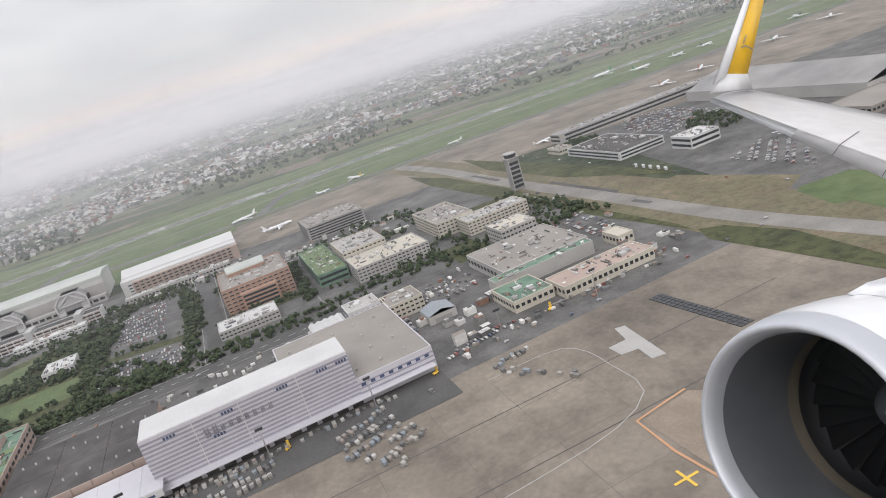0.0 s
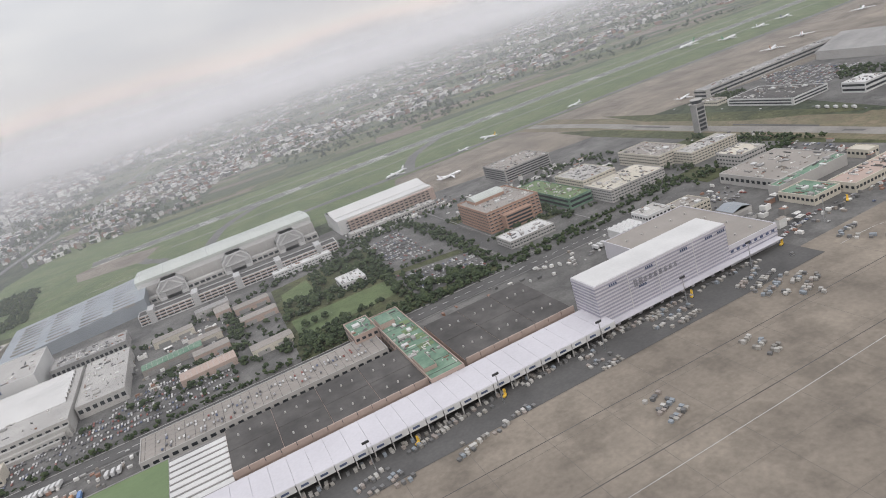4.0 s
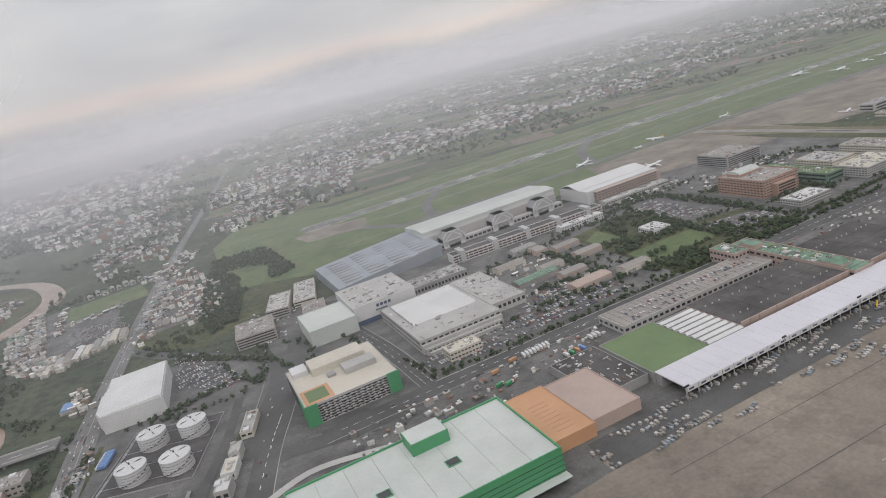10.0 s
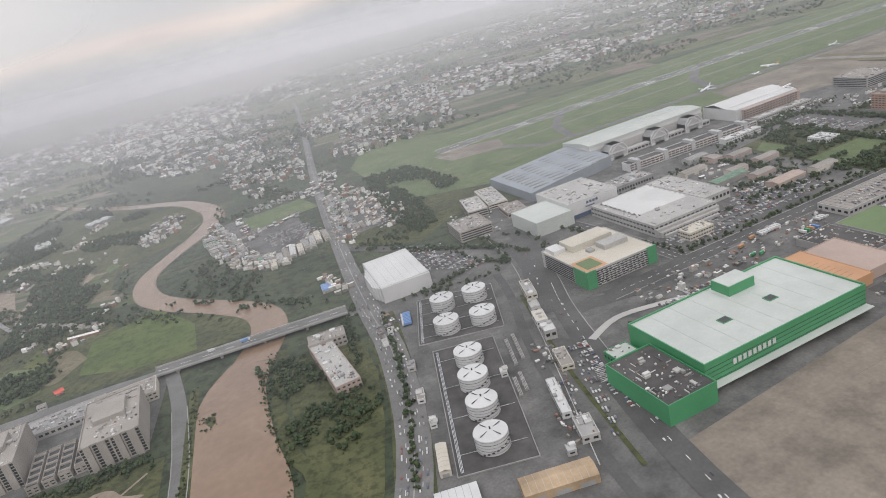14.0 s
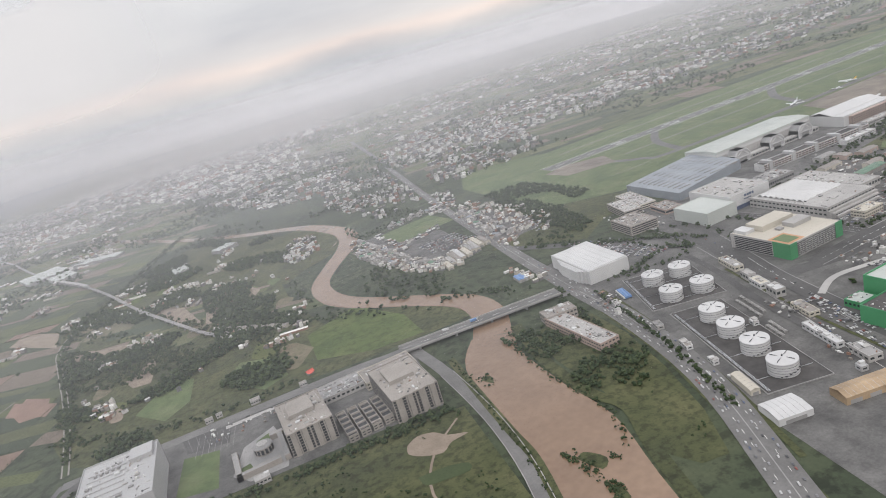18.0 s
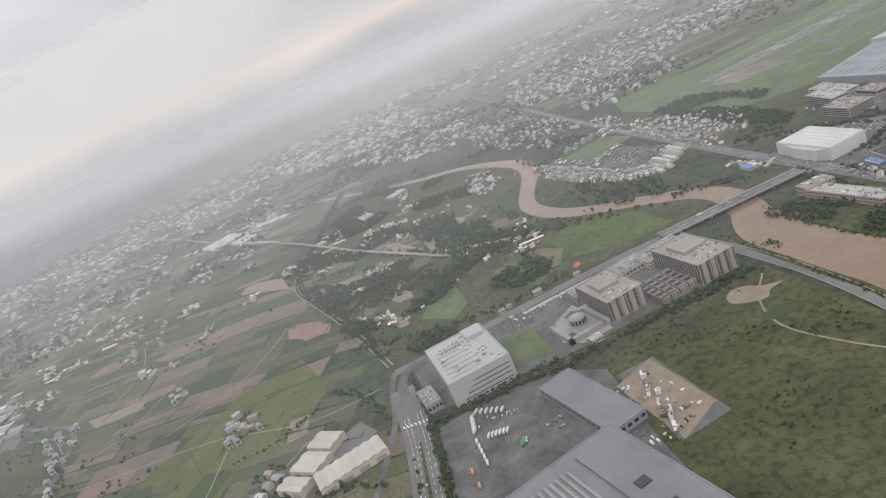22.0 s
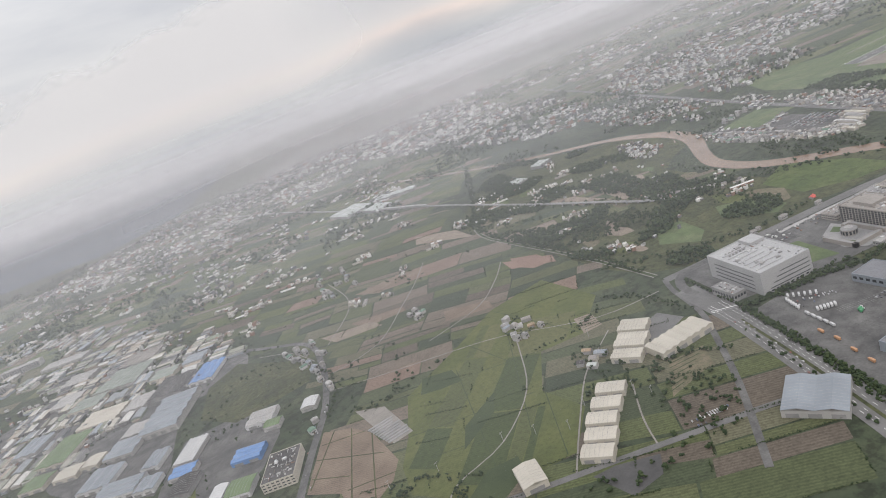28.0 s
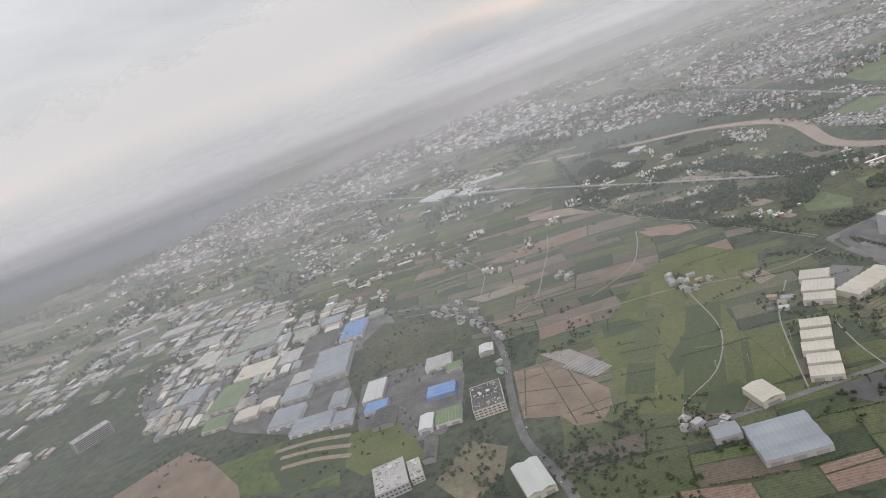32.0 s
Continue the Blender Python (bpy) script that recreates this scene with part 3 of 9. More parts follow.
for y in (691, 709):
    strip("runway_line", [(-250, y), (1790, y)], 0.4, 0.2, M["pale"], "worn white runway edge line", "line")
strip("runway_line", [(-250, 577.4), (1690, 577.4)], 0.35, 0.2, M["pale"], "worn white taxiway edge line", "line")
for x in (-150, -60, 40, 190, 330, 520):
    for y in (695, 705):
        strip("runway_mark", [(x, y), (x + 18, y)], 2.0, 0.22, M["paint"], "white touchdown block on the runway", "line")
for y, x0, x1 in ((640, -180, 1500), (752, -200, 1500)):
    strip("airfield_track", [(x0, y), ((x0 + x1) / 2, y + 3), (x1, y)], 2.2, 0.13, M["runway"], "pale perimeter track in the airfield grass", "road")

# paved yards of the cargo side and the offices
sheet("yard", [(-345, 150), (-330, 240), (-330, 440), (-205, 470), (60, 470), (190, 430), (190, 172), (-262, 160)], 0.08, M["lot"], "grey asphalt yards and streets between cargo sheds", "yard")
sheet("loading_yard", [(-260, 160), (52, 160), (52, 178), (-260, 178)], 0.2, M["asphalt"], "dark asphalt loading strip along the cargo sheds", "yard")
sheet("terminal_yard", [(205, 180), (260, 172), (600, 178), (600, 420), (262, 420)], 0.12, M["lot"], "asphalt streets and car parks by the terminals", "yard")
sheet("garden", [(-128, 268), (-124, 385), (-58, 396), (-62, 330), (-26, 322), (-26, 272)], 0.18, M["meadow"], "tree-filled green park between office blocks", "garden")
sheet("lawn", [(-123, 294), (-72, 298), (-70, 322), (-123, 322)], 0.22, M["grass"], "mown lawn in the park", "lawn")
sheet("lawn", [(-122, 350), (-103, 353), (-103, 380), (-120, 370)], 0.22, M["grass"], "mown lawn in the park", "lawn")
sheet("car_park", [(-63, 338), (-34, 330), (-34, 404), (-62, 398)], 0.24, M["lot"], "asphalt car park among trees", "car park")
sheet("car_park", [(-66, 282), (-25, 278), (-24, 312), (-66, 324)], 0.24, M["lot"], "asphalt car park with rows of cars", "car park")
sheet("car_park", [(-282, 296), (-226, 298), (-203, 312), (-160, 306), (-152, 276), (-250, 272), (-282, 280)], 0.24, M["lot"], "asphalt car park beside the flat white works", "car park")

# streets and roads
strip("road", [(60, 262), (-60, 262), (-160, 262), (-262, 264), (-340, 262)], 11, 0.26, M["asphalt"], "dark asphalt service road along the cargo sheds", "road")
strip("road", [(-12, 270), (-12, 330), (-14, 440)], 9, 0.27, M["asphalt"], "asphalt street to the hangars", "road")
strip("road", [(-206, 440), (-205, 400), (-330, 455)], 6, 0.25, M["asphalt"], "asphalt back street", "road")
strip("road", [(-285, 262), (-288, 330), (-300, 420), (-310, 460)], 9, 0.27, M["asphalt"], "asphalt street between the cargo works", "road")
strip("road", [(-323, 400), (-336, 345), (-352, 300), (-366, 262), (-386, 190), (-400, 110), (-412, -40)], 12, 0.28, M["asphalt"], "dark asphalt road past the tank farm", "road")
strip("road", [(-262, 262), (-320, 256), (-352, 262), (-366, 262)], 11, 0.285, M["asphalt"], "asphalt road round the office block", "road")
strip("road", [(-430, 492), (-405, 452), (-375, 415), (-345, 372), (-347, 340), (-362, 300), (-372, 270)], 9, 0.29, M["asphalt"], "asphalt link road with white lines", "road")
strip("highway", [(-230, 1700), (-298, 1280), (-388, 772), (-430, 492), (-446, 363), (-452, 300), (-470, 220), (-500, 150), (-545, 60), (-620, -60)], [8, 9, 10, 12, 14, 15, 15, 15, 15, 15], 0.32, M["roadgrey"], "wide grey highway full of traffic", "road")
strip("road", [(-565, 382), (-562, 330), (-564, 270), (-572, 215), (-590, 150), (-620, 60)], 8, 0.28, M["roadgrey"], "grey riverside road", "road")
strip("road", [(-569, 384), (-645, 392), (-700, 396), (-760, 400), (-786, 402)], 9, 0.28, M["roadgrey"], "grey road past the campus", "road")
strip("boulevard", [(-788, 376), (-792, 340), (-796, 310), (-806, 260), (-816, 215), (-832, 150), (-860, 60)], 18, 0.29, M["roadgrey"], "wide grey-brown boulevard with white lines", "road")
strip("median", [(-797.5, 305), (-806, 260), (-816, 215), (-832, 150), (-860, 60)], 2.0, 0.4, M["meadow"], "planted median of the boulevard", "verge")
strip("road", [(-786, 404), (-794, 382), (-803, 342), (-818, 309), (-844, 259), (-880, 200)], 4, 0.275, M["lot"], "grey country road beside the boulevard", "road")
strip("road", [(-789, 362), (-786, 383), (-772, 399), (-744, 399)], 7, 0.30, M["lot"], "curved grey slip road round the laboratory", "road")
strip("road", [(-1120, 160), (-1098, 282), (-1098, 346), (-1083, 406), (-1060, 480), (-1052, 560), (-1060, 631), (-1116, 690), (-1200, 800)], 6, 0.28, M["lot"], "grey village road lined with houses", "road")
strip("road", [(-1020, 280), (-977, 267), (-930, 255), (-881, 242), (-850, 234), (-825, 226)], 4.5, 0.27, M["roadgrey"], "narrow grey country road", "road")
strip("canal", [(-650, 1300), (-694, 1125), (-770, 880), (-814, 761), (-824, 700), (-817, 644), (-800, 541), (-790, 460), (-786, 415)], 5.0, 0.29, M["lane"], "grey-green canal with tree-lined banks", "canal")
strip("canal_water", [(-650, 1300), (-694, 1125), (-770, 880), (-814, 761), (-824, 700), (-817, 644), (-800, 541), (-790, 460), (-786, 415)], 3.0, 0.31, M["darkcrop"], "murky canal water", "canal")

for pts in ([(-902, 712), (-930, 655), (-958, 608), (-999, 546), (-1052, 530)], [(-1018, 280), (-1006, 302), (-968, 318), (-933, 357), (-913, 411), (-905, 440)], [(-1110, 656), (-1077, 626), (-1057, 577)], [(-905, 440), (-850, 400), (-800, 392)],
            [(-856, 376), (-878, 357), (-899, 337), (-929, 293), (-950, 260)], [(-883, 306), (-898, 274), (-906, 249)], [(-905, 440), (-935, 455), (-1000, 478), (-1056, 500)], [(-846, 600), (-870, 560), (-905, 520), (-960, 500)], [(-1040, 600), (-1000, 690), (-1010, 800)]):
    strip("lane", pts, 1.0, 0.26, M["lane"], "narrow grey-tan farm lane", "road")

# river
sheet("river_bank", [(-604, 640), (-575, 668), (-530, 700), (-505, 790), (-560, 870), (-590, 780), (-630, 700)], 0.1, M["meadow"], "green wooded bank in the river bend", "grass", 3)
strip("river", [(-910, 1390), (-860, 1420), (-705, 1112), (-610, 960), (-545, 880), (-515, 800), (-510, 740), (-526, 690), (-556, 640), (-580, 590), (-580, 540), (-562, 500), (-530, 458), (-506, 420), (-505, 385), (-520, 350)],
      [14, 14, 14, 16, 18, 22, 24, 22, 18, 18, 20, 20, 20, 22, 24, 26], 0.34, M["water"], "winding river of brown muddy water", "river")
strip("river", [(-520, 350), (-535, 320), (-541, 267), (-543, 228), (-554, 185), (-578, 110), (-612, 20)], [28, 35, 40, 45, 43, 50, 50], 0.335, M["water"], "broad reach of brown muddy water", "river")

# meadows and building land along the river
sheet("meadow", [(-555, 470), (-500, 420), (-500, 395), (-560, 395), (-640, 405), (-640, 450), (-598, 480)], 0.12, M["meadow"], "bright rough green meadow by the river", "grass", 2)
sheet("meadow", [(-500, 330), (-462, 322), (-476, 240), (-505, 170), (-524, 190), (-512, 235), (-510, 290)], 0.12, M["meadow"], "rough green meadow by the river", "grass", 2)
sheet("meadow", [(-570, 290), (-700, 312), (-690, 280), (-720, 215), (-720, 100), (-590, 100), (-580, 200)], 0.12, M["meadow"], "rough green meadow before the campus", "grass", 2)
sheet("soil_patch", [(-608, 279), (-601, 283), (-593, 280), (-588, 272), (-579, 266), (-589, 265), (-596, 260), (-605, 265), (-610, 272)], 0.2, M["soil"], "bare sandy patch in the meadow", "soil", 3)
strip("lane", [(-578, 282), (-600, 262), (-612, 235), (-608, 205), (-600, 180)], 1.3, 0.24, M["soil"], "sandy track in the meadow", "road")
sheet("soil_lot", [(-696, 262), (-670, 268), (-672, 215), (-698, 205)], 0.22, M["soil"], "bare sandy lot beside the depot", "soil")
sheet("field", [(-492, 684), (-421, 696), (-413, 640), (-480, 630)], 0.3, M["grass"], "long green playing field between houses", "field")
sheet("yard", [(-452, 344), (-428, 350), (-366, 336), (-362, 305), (-392, 270), (-410, 220), (-425, 60), (-480, 100), (-470, 200), (-458, 250)], 0.16, M["lot"], "grey paved tank farm yard", "yard")
sheet("yard", [(-436, 420), (-392, 425), (-350, 380), (-352, 352), (-420, 345), (-446, 360)], 0.17, M["lot"], "asphalt yard round the white hall", "yard")
sheet("yard", [(-512, 690), (-512, 575), (-490, 500), (-444, 512), (-438, 620), (-482, 690)], 0.17, M["lot"], "paved lots between low houses", "yard")
sheet("yard", [(-394, 680), (-366, 585), (-380, 515), (-425, 508), (-418, 585)], 0.17, M["lot"], "paved lots between low houses", "yard")
sheet("yard", [(-774, 402), (-700, 392), (-566, 378), (-578, 300), (-700, 312), (-780, 330)], 0.17, M["lot"], "paved campus grounds", "yard")
sheet("yard", [(-790, 312), (-720, 316), (-690, 280), (-705, 215), (-720, 120), (-830, 110), (-810, 245)], 0.18, M["lot"], "asphalt depot yard with lorries", "yard")
for k, pts in enumerate(([(-1270, 530), (-1200, 472), (-1190, 560), (-1200, 660), (-1290, 700), (-1325, 610)], [(-1200, 430), (-1140, 400), (-1100, 470), (-1110, 520), (-1180, 540)], [(-1390, 660), (-1320, 620), (-1300, 760), (-1230, 800), (-1300, 860), (-1420, 800)], [(-1210, 640), (-1140, 620), (-1120, 690), (-1190, 730)])):
    sheet("yard", pts, 0.085 + k * 0.006, M["lot"], "grey paved works yards", "yard", 2)

sheet("yard", [(-402, 150), (-262, 160), (-262, 268), (-286, 330), (-300, 420), (-345, 440), (-340, 340), (-372, 262)], 0.19, M["lot"], "grey asphalt streets round the office block", "yard")
sheet("yard", [(-412, -60), (-392, 160), (-262, 164), (-262, 40), (-330, -60)], 0.12, M["apron"], "concrete apron before the green terminal", "apron")
strip("ramp", [(-372, 232), (-352, 240), (-330, 236), (-300, 226), (-290, 222)], 4, 0.4, M["pale"], "curved pale ramp kerb behind the green terminal", "road")
sheet("verge", [(-340, 470), (-310, 470), (-285, 520), (-350, 560), (-400, 560), (-440, 500), (-380, 440)], 0.13, M["meadow"], "rough green ground behind the works", "grass")
sheet("park_lawn", [(-722, 330), (-700, 322), (-696, 362), (-716, 370)], 0.22, M["grass"], "green lawn beside the laboratory", "lawn")
sheet("car_park", [(-714, 374), (-690, 366), (-686, 388), (-716, 394)], 0.23, M["asphalt"], "empty marked car park by the campus", "car park")
sheet("verge", [(-452, 350), (-447, 352), (-462, 250), (-500, 130), (-508, 130), (-470, 250)], 0.22, M["meadow"], "grass verge along the highway", "grass")

for pts in ([(-551, 306), (-547, 308), (-545, 303), (-548, 298)], [(-552, 210), (-547, 212), (-542, 202), (-548, 197)], [(-552, 184), (-549, 186), (-550, 176), (-554, 178)], [(-536, 716), (-526, 732), (-520, 752), (-524, 736), (-532, 718)]):
    sheet("sand_bar", pts, 0.4, M["meadow"] if pts[0][1] < 700 else M["soil"], "grassy mud bar in the brown river", "soil", 3)
strip("river_bank", [(-553, 345), (-558, 300), (-563, 250), (-566, 220), (-580, 170), (-600, 110)], 5, 0.345, M["meadow"], "green river bank beside the road", "grass")
strip("river_bank", [(-502, 350), (-514, 300), (-517, 250), (-512, 225), (-525, 190), (-545, 120)], 7, 0.345, M["meadow"], "green river bank", "grass")
sheet("pond", [(-613, 251), (-600, 249), (-590, 244), (-592, 238), (-603, 240), (-612, 243)], 0.25, M["darkcrop"], "dark pond in the meadow", "pond", 3)
sheet("stores_ground", [(-700, 205), (-672, 205), (-668, 268), (-690, 270)], 0.2, M["lot"], "paved store ground beside the depot", "yard")

sheet("yard", [(-452, 362), (-342, 372), (-325, 200), (-385, 40), (-500, 40), (-470, 220)], 0.075, M["lot"], "grey paved ground round the tank farm", "yard")
strip("road", [(-368, 338), (-378, 300), (-392, 262), (-404, 220), (-418, 150), (-430, 60)], 5, 0.3, M["asphalt"], "dark service road beside the fuel tanks", "road")
strip("verge", [(-372, 300), (-384, 258), (-396, 210), (-408, 150)], 2.0, 0.31, M["meadow"], "narrow planted verge beside the tank farm", "verge")
strip("verge", [(-437, 345), (-445, 300), (-462, 225), (-488, 150)], 3.0, 0.24, M["meadow"], "planted verge between highway and tank farm", "verge")
sheet("plaza", [(-692, 326), (-683, 352), (-664, 362), (-660, 330), (-664, 312), (-684, 314)], 0.26, M["grey"], "grey paved campus plaza", "pavement")
sheet("lawn", [(-690, 330), (-682, 332), (-680, 322), (-688, 318)], 0.3, M["grass"], "small lawn on the plaza", "lawn")
sheet("lawn", [(-676, 352), (-668, 356), (-666, 348), (-674, 346)], 0.3, M["grass"], "small lawn on the plaza", "lawn")
sheet("meadow", [(-617, 480), (-571, 503), (-548, 444), (-549, 399), (-585, 405), (-621, 428)], 0.14, M["fresh"], "bright rough green meadow by the river", "grass", 0)
for pts, mat, label in (([(-795, 641), (-784, 655), (-758, 642), (-762, 606), (-780, 596)], "soil", "bare tan clearing among scrub"), ([(-756, 539), (-732, 573), (-732, 545), (-736, 516), (-749, 520)], "soil", "bare tan clearing among scrub"),
                        ([(-681, 677), (-668, 677), (-677, 609), (-688, 604)], "soil", "bare tan clearing among scrub"), ([(-728, 717), (-704, 696), (-690, 620), (-715, 647)], "soil", "bare tan clearing among scrub"), ([(-887, 796), (-877, 830), (-834, 781), (-830, 723)], "soil", "brown bare field"),
                        ([(-746, 464), (-722, 501), (-704, 489), (-709, 450), (-726, 434)], "grass", "olive meadow among trees"), ([(-685, 456), (-670, 482), (-645, 465), (-643, 425), (-661, 417)], "grass", "olive meadow among trees"), ([(-843, 567), (-837, 596), (-816, 574), (-814, 540), (-834, 544)], "red_soil", "reddish bare field")):
    sheet("clearing", pts, 0.16, M[mat], label, "field")

for pts in ([(-6, 270), (-6, 330), (-8, 440)], [(-18, 270), (-18, 330), (-20, 440)], [(-280, 270), (-283, 330), (-295, 420)], [(-290, 270), (-293, 330), (-305, 420)], [(-340, 255.5), (-200, 255.8), (-100, 256.3)], [(-90, 255.5), (20, 256), (60, 256)], [(-330, 345), (-346, 300), (-360, 262), (-380, 190)],
            [(-345, 395), (-352, 350), (-368, 300)], [(-150, 388), (-100, 402), (-50, 410), (10, 412)], [(36, 268), (36, 370)], [(58, 348), (100, 348)], [(-205, 300), (-203, 372)], [(-152, 320), (-200, 322)], [(-566, 330), (-568, 270), (-576, 215), (-594, 150)], [(-558, 330), (-560, 270), (-568, 215), (-586, 150)]):
    strip("kerb", pts, 0.45, 0.35, M["grey"], "pale concrete kerb along the street", "kerb")

sheet("burnt_field", [(-944, 253), (-931, 252), (-909, 243), (-917, 230), (-936, 227)], 0.16, M["asphalt"], "dark burnt stubble field", "field")
sheet("yard", [(-847, 357), (-821, 366), (-814, 345), (-854, 327), (-868, 325)], 0.16, M["roadgrey"], "concrete yard between the cream sheds", "yard")
sheet("vegetable_plot", [(-855, 308), (-830, 306), (-839, 286), (-875, 277)], 0.16, M["dryverge"], "striped vegetable plots", "field")
for k in range(7):
    strip("field_bank", [(-856 - k * 2.8, 306 - k * 4), (-832 - k * 5, 304 - k * 3.4)], 0.7, 0.19, M["darkcrop"], "green crop row in the plot", "bank")
sheet("vegetable_plot", [(-863, 415), (-850, 411), (-854, 388), (-869, 388)], 0.16, M["soil"], "grey-tan plot with rows", "field")
for k in range(6):
    strip("field_bank", [(-861 - k * 1.1, 412 - k * 4), (-851 - k * 0.6, 408 - k * 3.6)], 0.7, 0.19, M["darkcrop"], "green crop row in the plot", "bank")

# ---- buildings ----
SIDES = {"s": (0, -1), "n": (0, 1), "w": (-1, 0), "e": (1, 0)}


def panes(holder, side, w, d, h, floors, bay, name, material, z0=1.0, sill=0.35, width=0.62, depth=0.05, band=False):
    """Windows on one side of a block that is w by d, centred on its holder; a band is one strip for each floor."""
    run = w if side in "sn" else d
    n = max(1, int(run / bay))
    fh = (h - z0) / floors
    if band:
        data = mesh_of(name, box(-run * 0.47, -depth, -fh * 0.24, run * 0.47, depth, fh * 0.24), material)
    else:
        data = mesh_of(name, box(-bay * width / 2, -depth, -fh * (0.5 - sill), bay * width / 2, depth, fh * (0.5 - sill) + fh * 0.06), material)
    dx, dy = SIDES[side]
    for k in range(floors):
        for i in ([0] if band else range(n)):
            s = 0 if band else (i - (n - 1) / 2) * run / n
            ob = new(name, data)
            ob.parent = holder
            z = z0 + fh * (k + 0.5)
            ob.matrix_basis = pose(s if dx == 0 else dx * w / 2, s if dx else dy * d / 2, z, 0, 0, 0 if dx == 0 else 90)


def block(name, label, x0, y0, x1, y1, h, wall, top, floors=0, bay=2.0, sides="sw", band=False, parapet=0.5, turn=0, category="building", units=0, group="", glass="glass", z0=0.6):
    """A flat-roofed building: walls, roof slab inside a parapet, windows and roof plant, each a part."""
    w, d = x1 - x0, y1 - y0
    ob = thing(name, label, category, (x0 + x1) / 2, (y0 + y1) / 2, 0, turn, group)
    part("wall", prism(rect(-w / 2, -d / 2, w / 2, d / 2), -0.2, h), M[wall], ob)
    t = min(0.35, w * 0.05)
    part("roof", box(-w / 2 + t, -d / 2 + t, h, w / 2 - t, d / 2 - t, h + 0.12), M[top], ob)
    if parapet:
        for a, b, c, e in ((-w / 2, -d / 2, w / 2, -d / 2 + t), (-w / 2, d / 2 - t, w / 2, d / 2), (-w / 2, -d / 2 + t, -w / 2 + t, d / 2 - t), (w / 2 - t, -d / 2 + t, w / 2, d / 2 - t)):
            part("parapet", box(a, b, h, c, e, h + parapet), M[wall], ob)
    if floors:
        for s in sides:
            panes(ob, s, w, d, h, floors, bay, "window", M[glass], z0, band=band)
    rnd = random.Random(name + str(int(x0 * 7 + y0)))
    for _ in range(units):
        a, b = rnd.uniform(-w * 0.38, w * 0.38), rnd.uniform(-d * 0.38, d * 0.38)
        sx, sy, sz = rnd.uniform(0.5, 1.6), rnd.uniform(0.5, 1.6), rnd.uniform(0.5, 1.2)
        part("roof_unit", box(a - sx, b - sy, h + 0.12, a + sx, b + sy, h + 0.12 + sz, bevel=0.06), M[rnd.choice(["pale", "white", "grey"])], ob)
    if units and w * d > 90:
        litter(ob, w, d, h + 0.12, min(70, int(w * d / 11)), rnd)
    return ob


def litter(holder, w, d, z, n, rnd):
    """Cooling units, ducts, pipes and tanks too small to count on a flat roof."""
    vs, fs = [], []
    for _ in range(n):
        x, y = rnd.uniform(-0.45, 0.45) * w, rnd.uniform(-0.45, 0.45) * d
        a, b = rnd.choice(((0.5, 0.5), (0.8, 0.5), (0.4, 0.4), (2.6, 0.2), (0.2, 3.2), (1.1, 0.8)))
        a, b = min(a, w * 0.25) * rnd.uniform(0.7, 1.4), min(b, d * 0.25) * rnd.uniform(0.7, 1.4)
        add_box(vs, fs, max(-w / 2 + a, min(w / 2 - a, x)), max(-d / 2 + b, min(d / 2 - b, y)), z, z + rnd.uniform(0.2, 0.75), a, b, 0)
    me = bpy.data.meshes.new("roof_clutter")
    me.from_pydata(vs, [], fs)
    me.materials.append(M["houses"])
    ob = new("roof_clutter", me)
    ob.parent = holder
    return tagged(ob, kind="stuff")


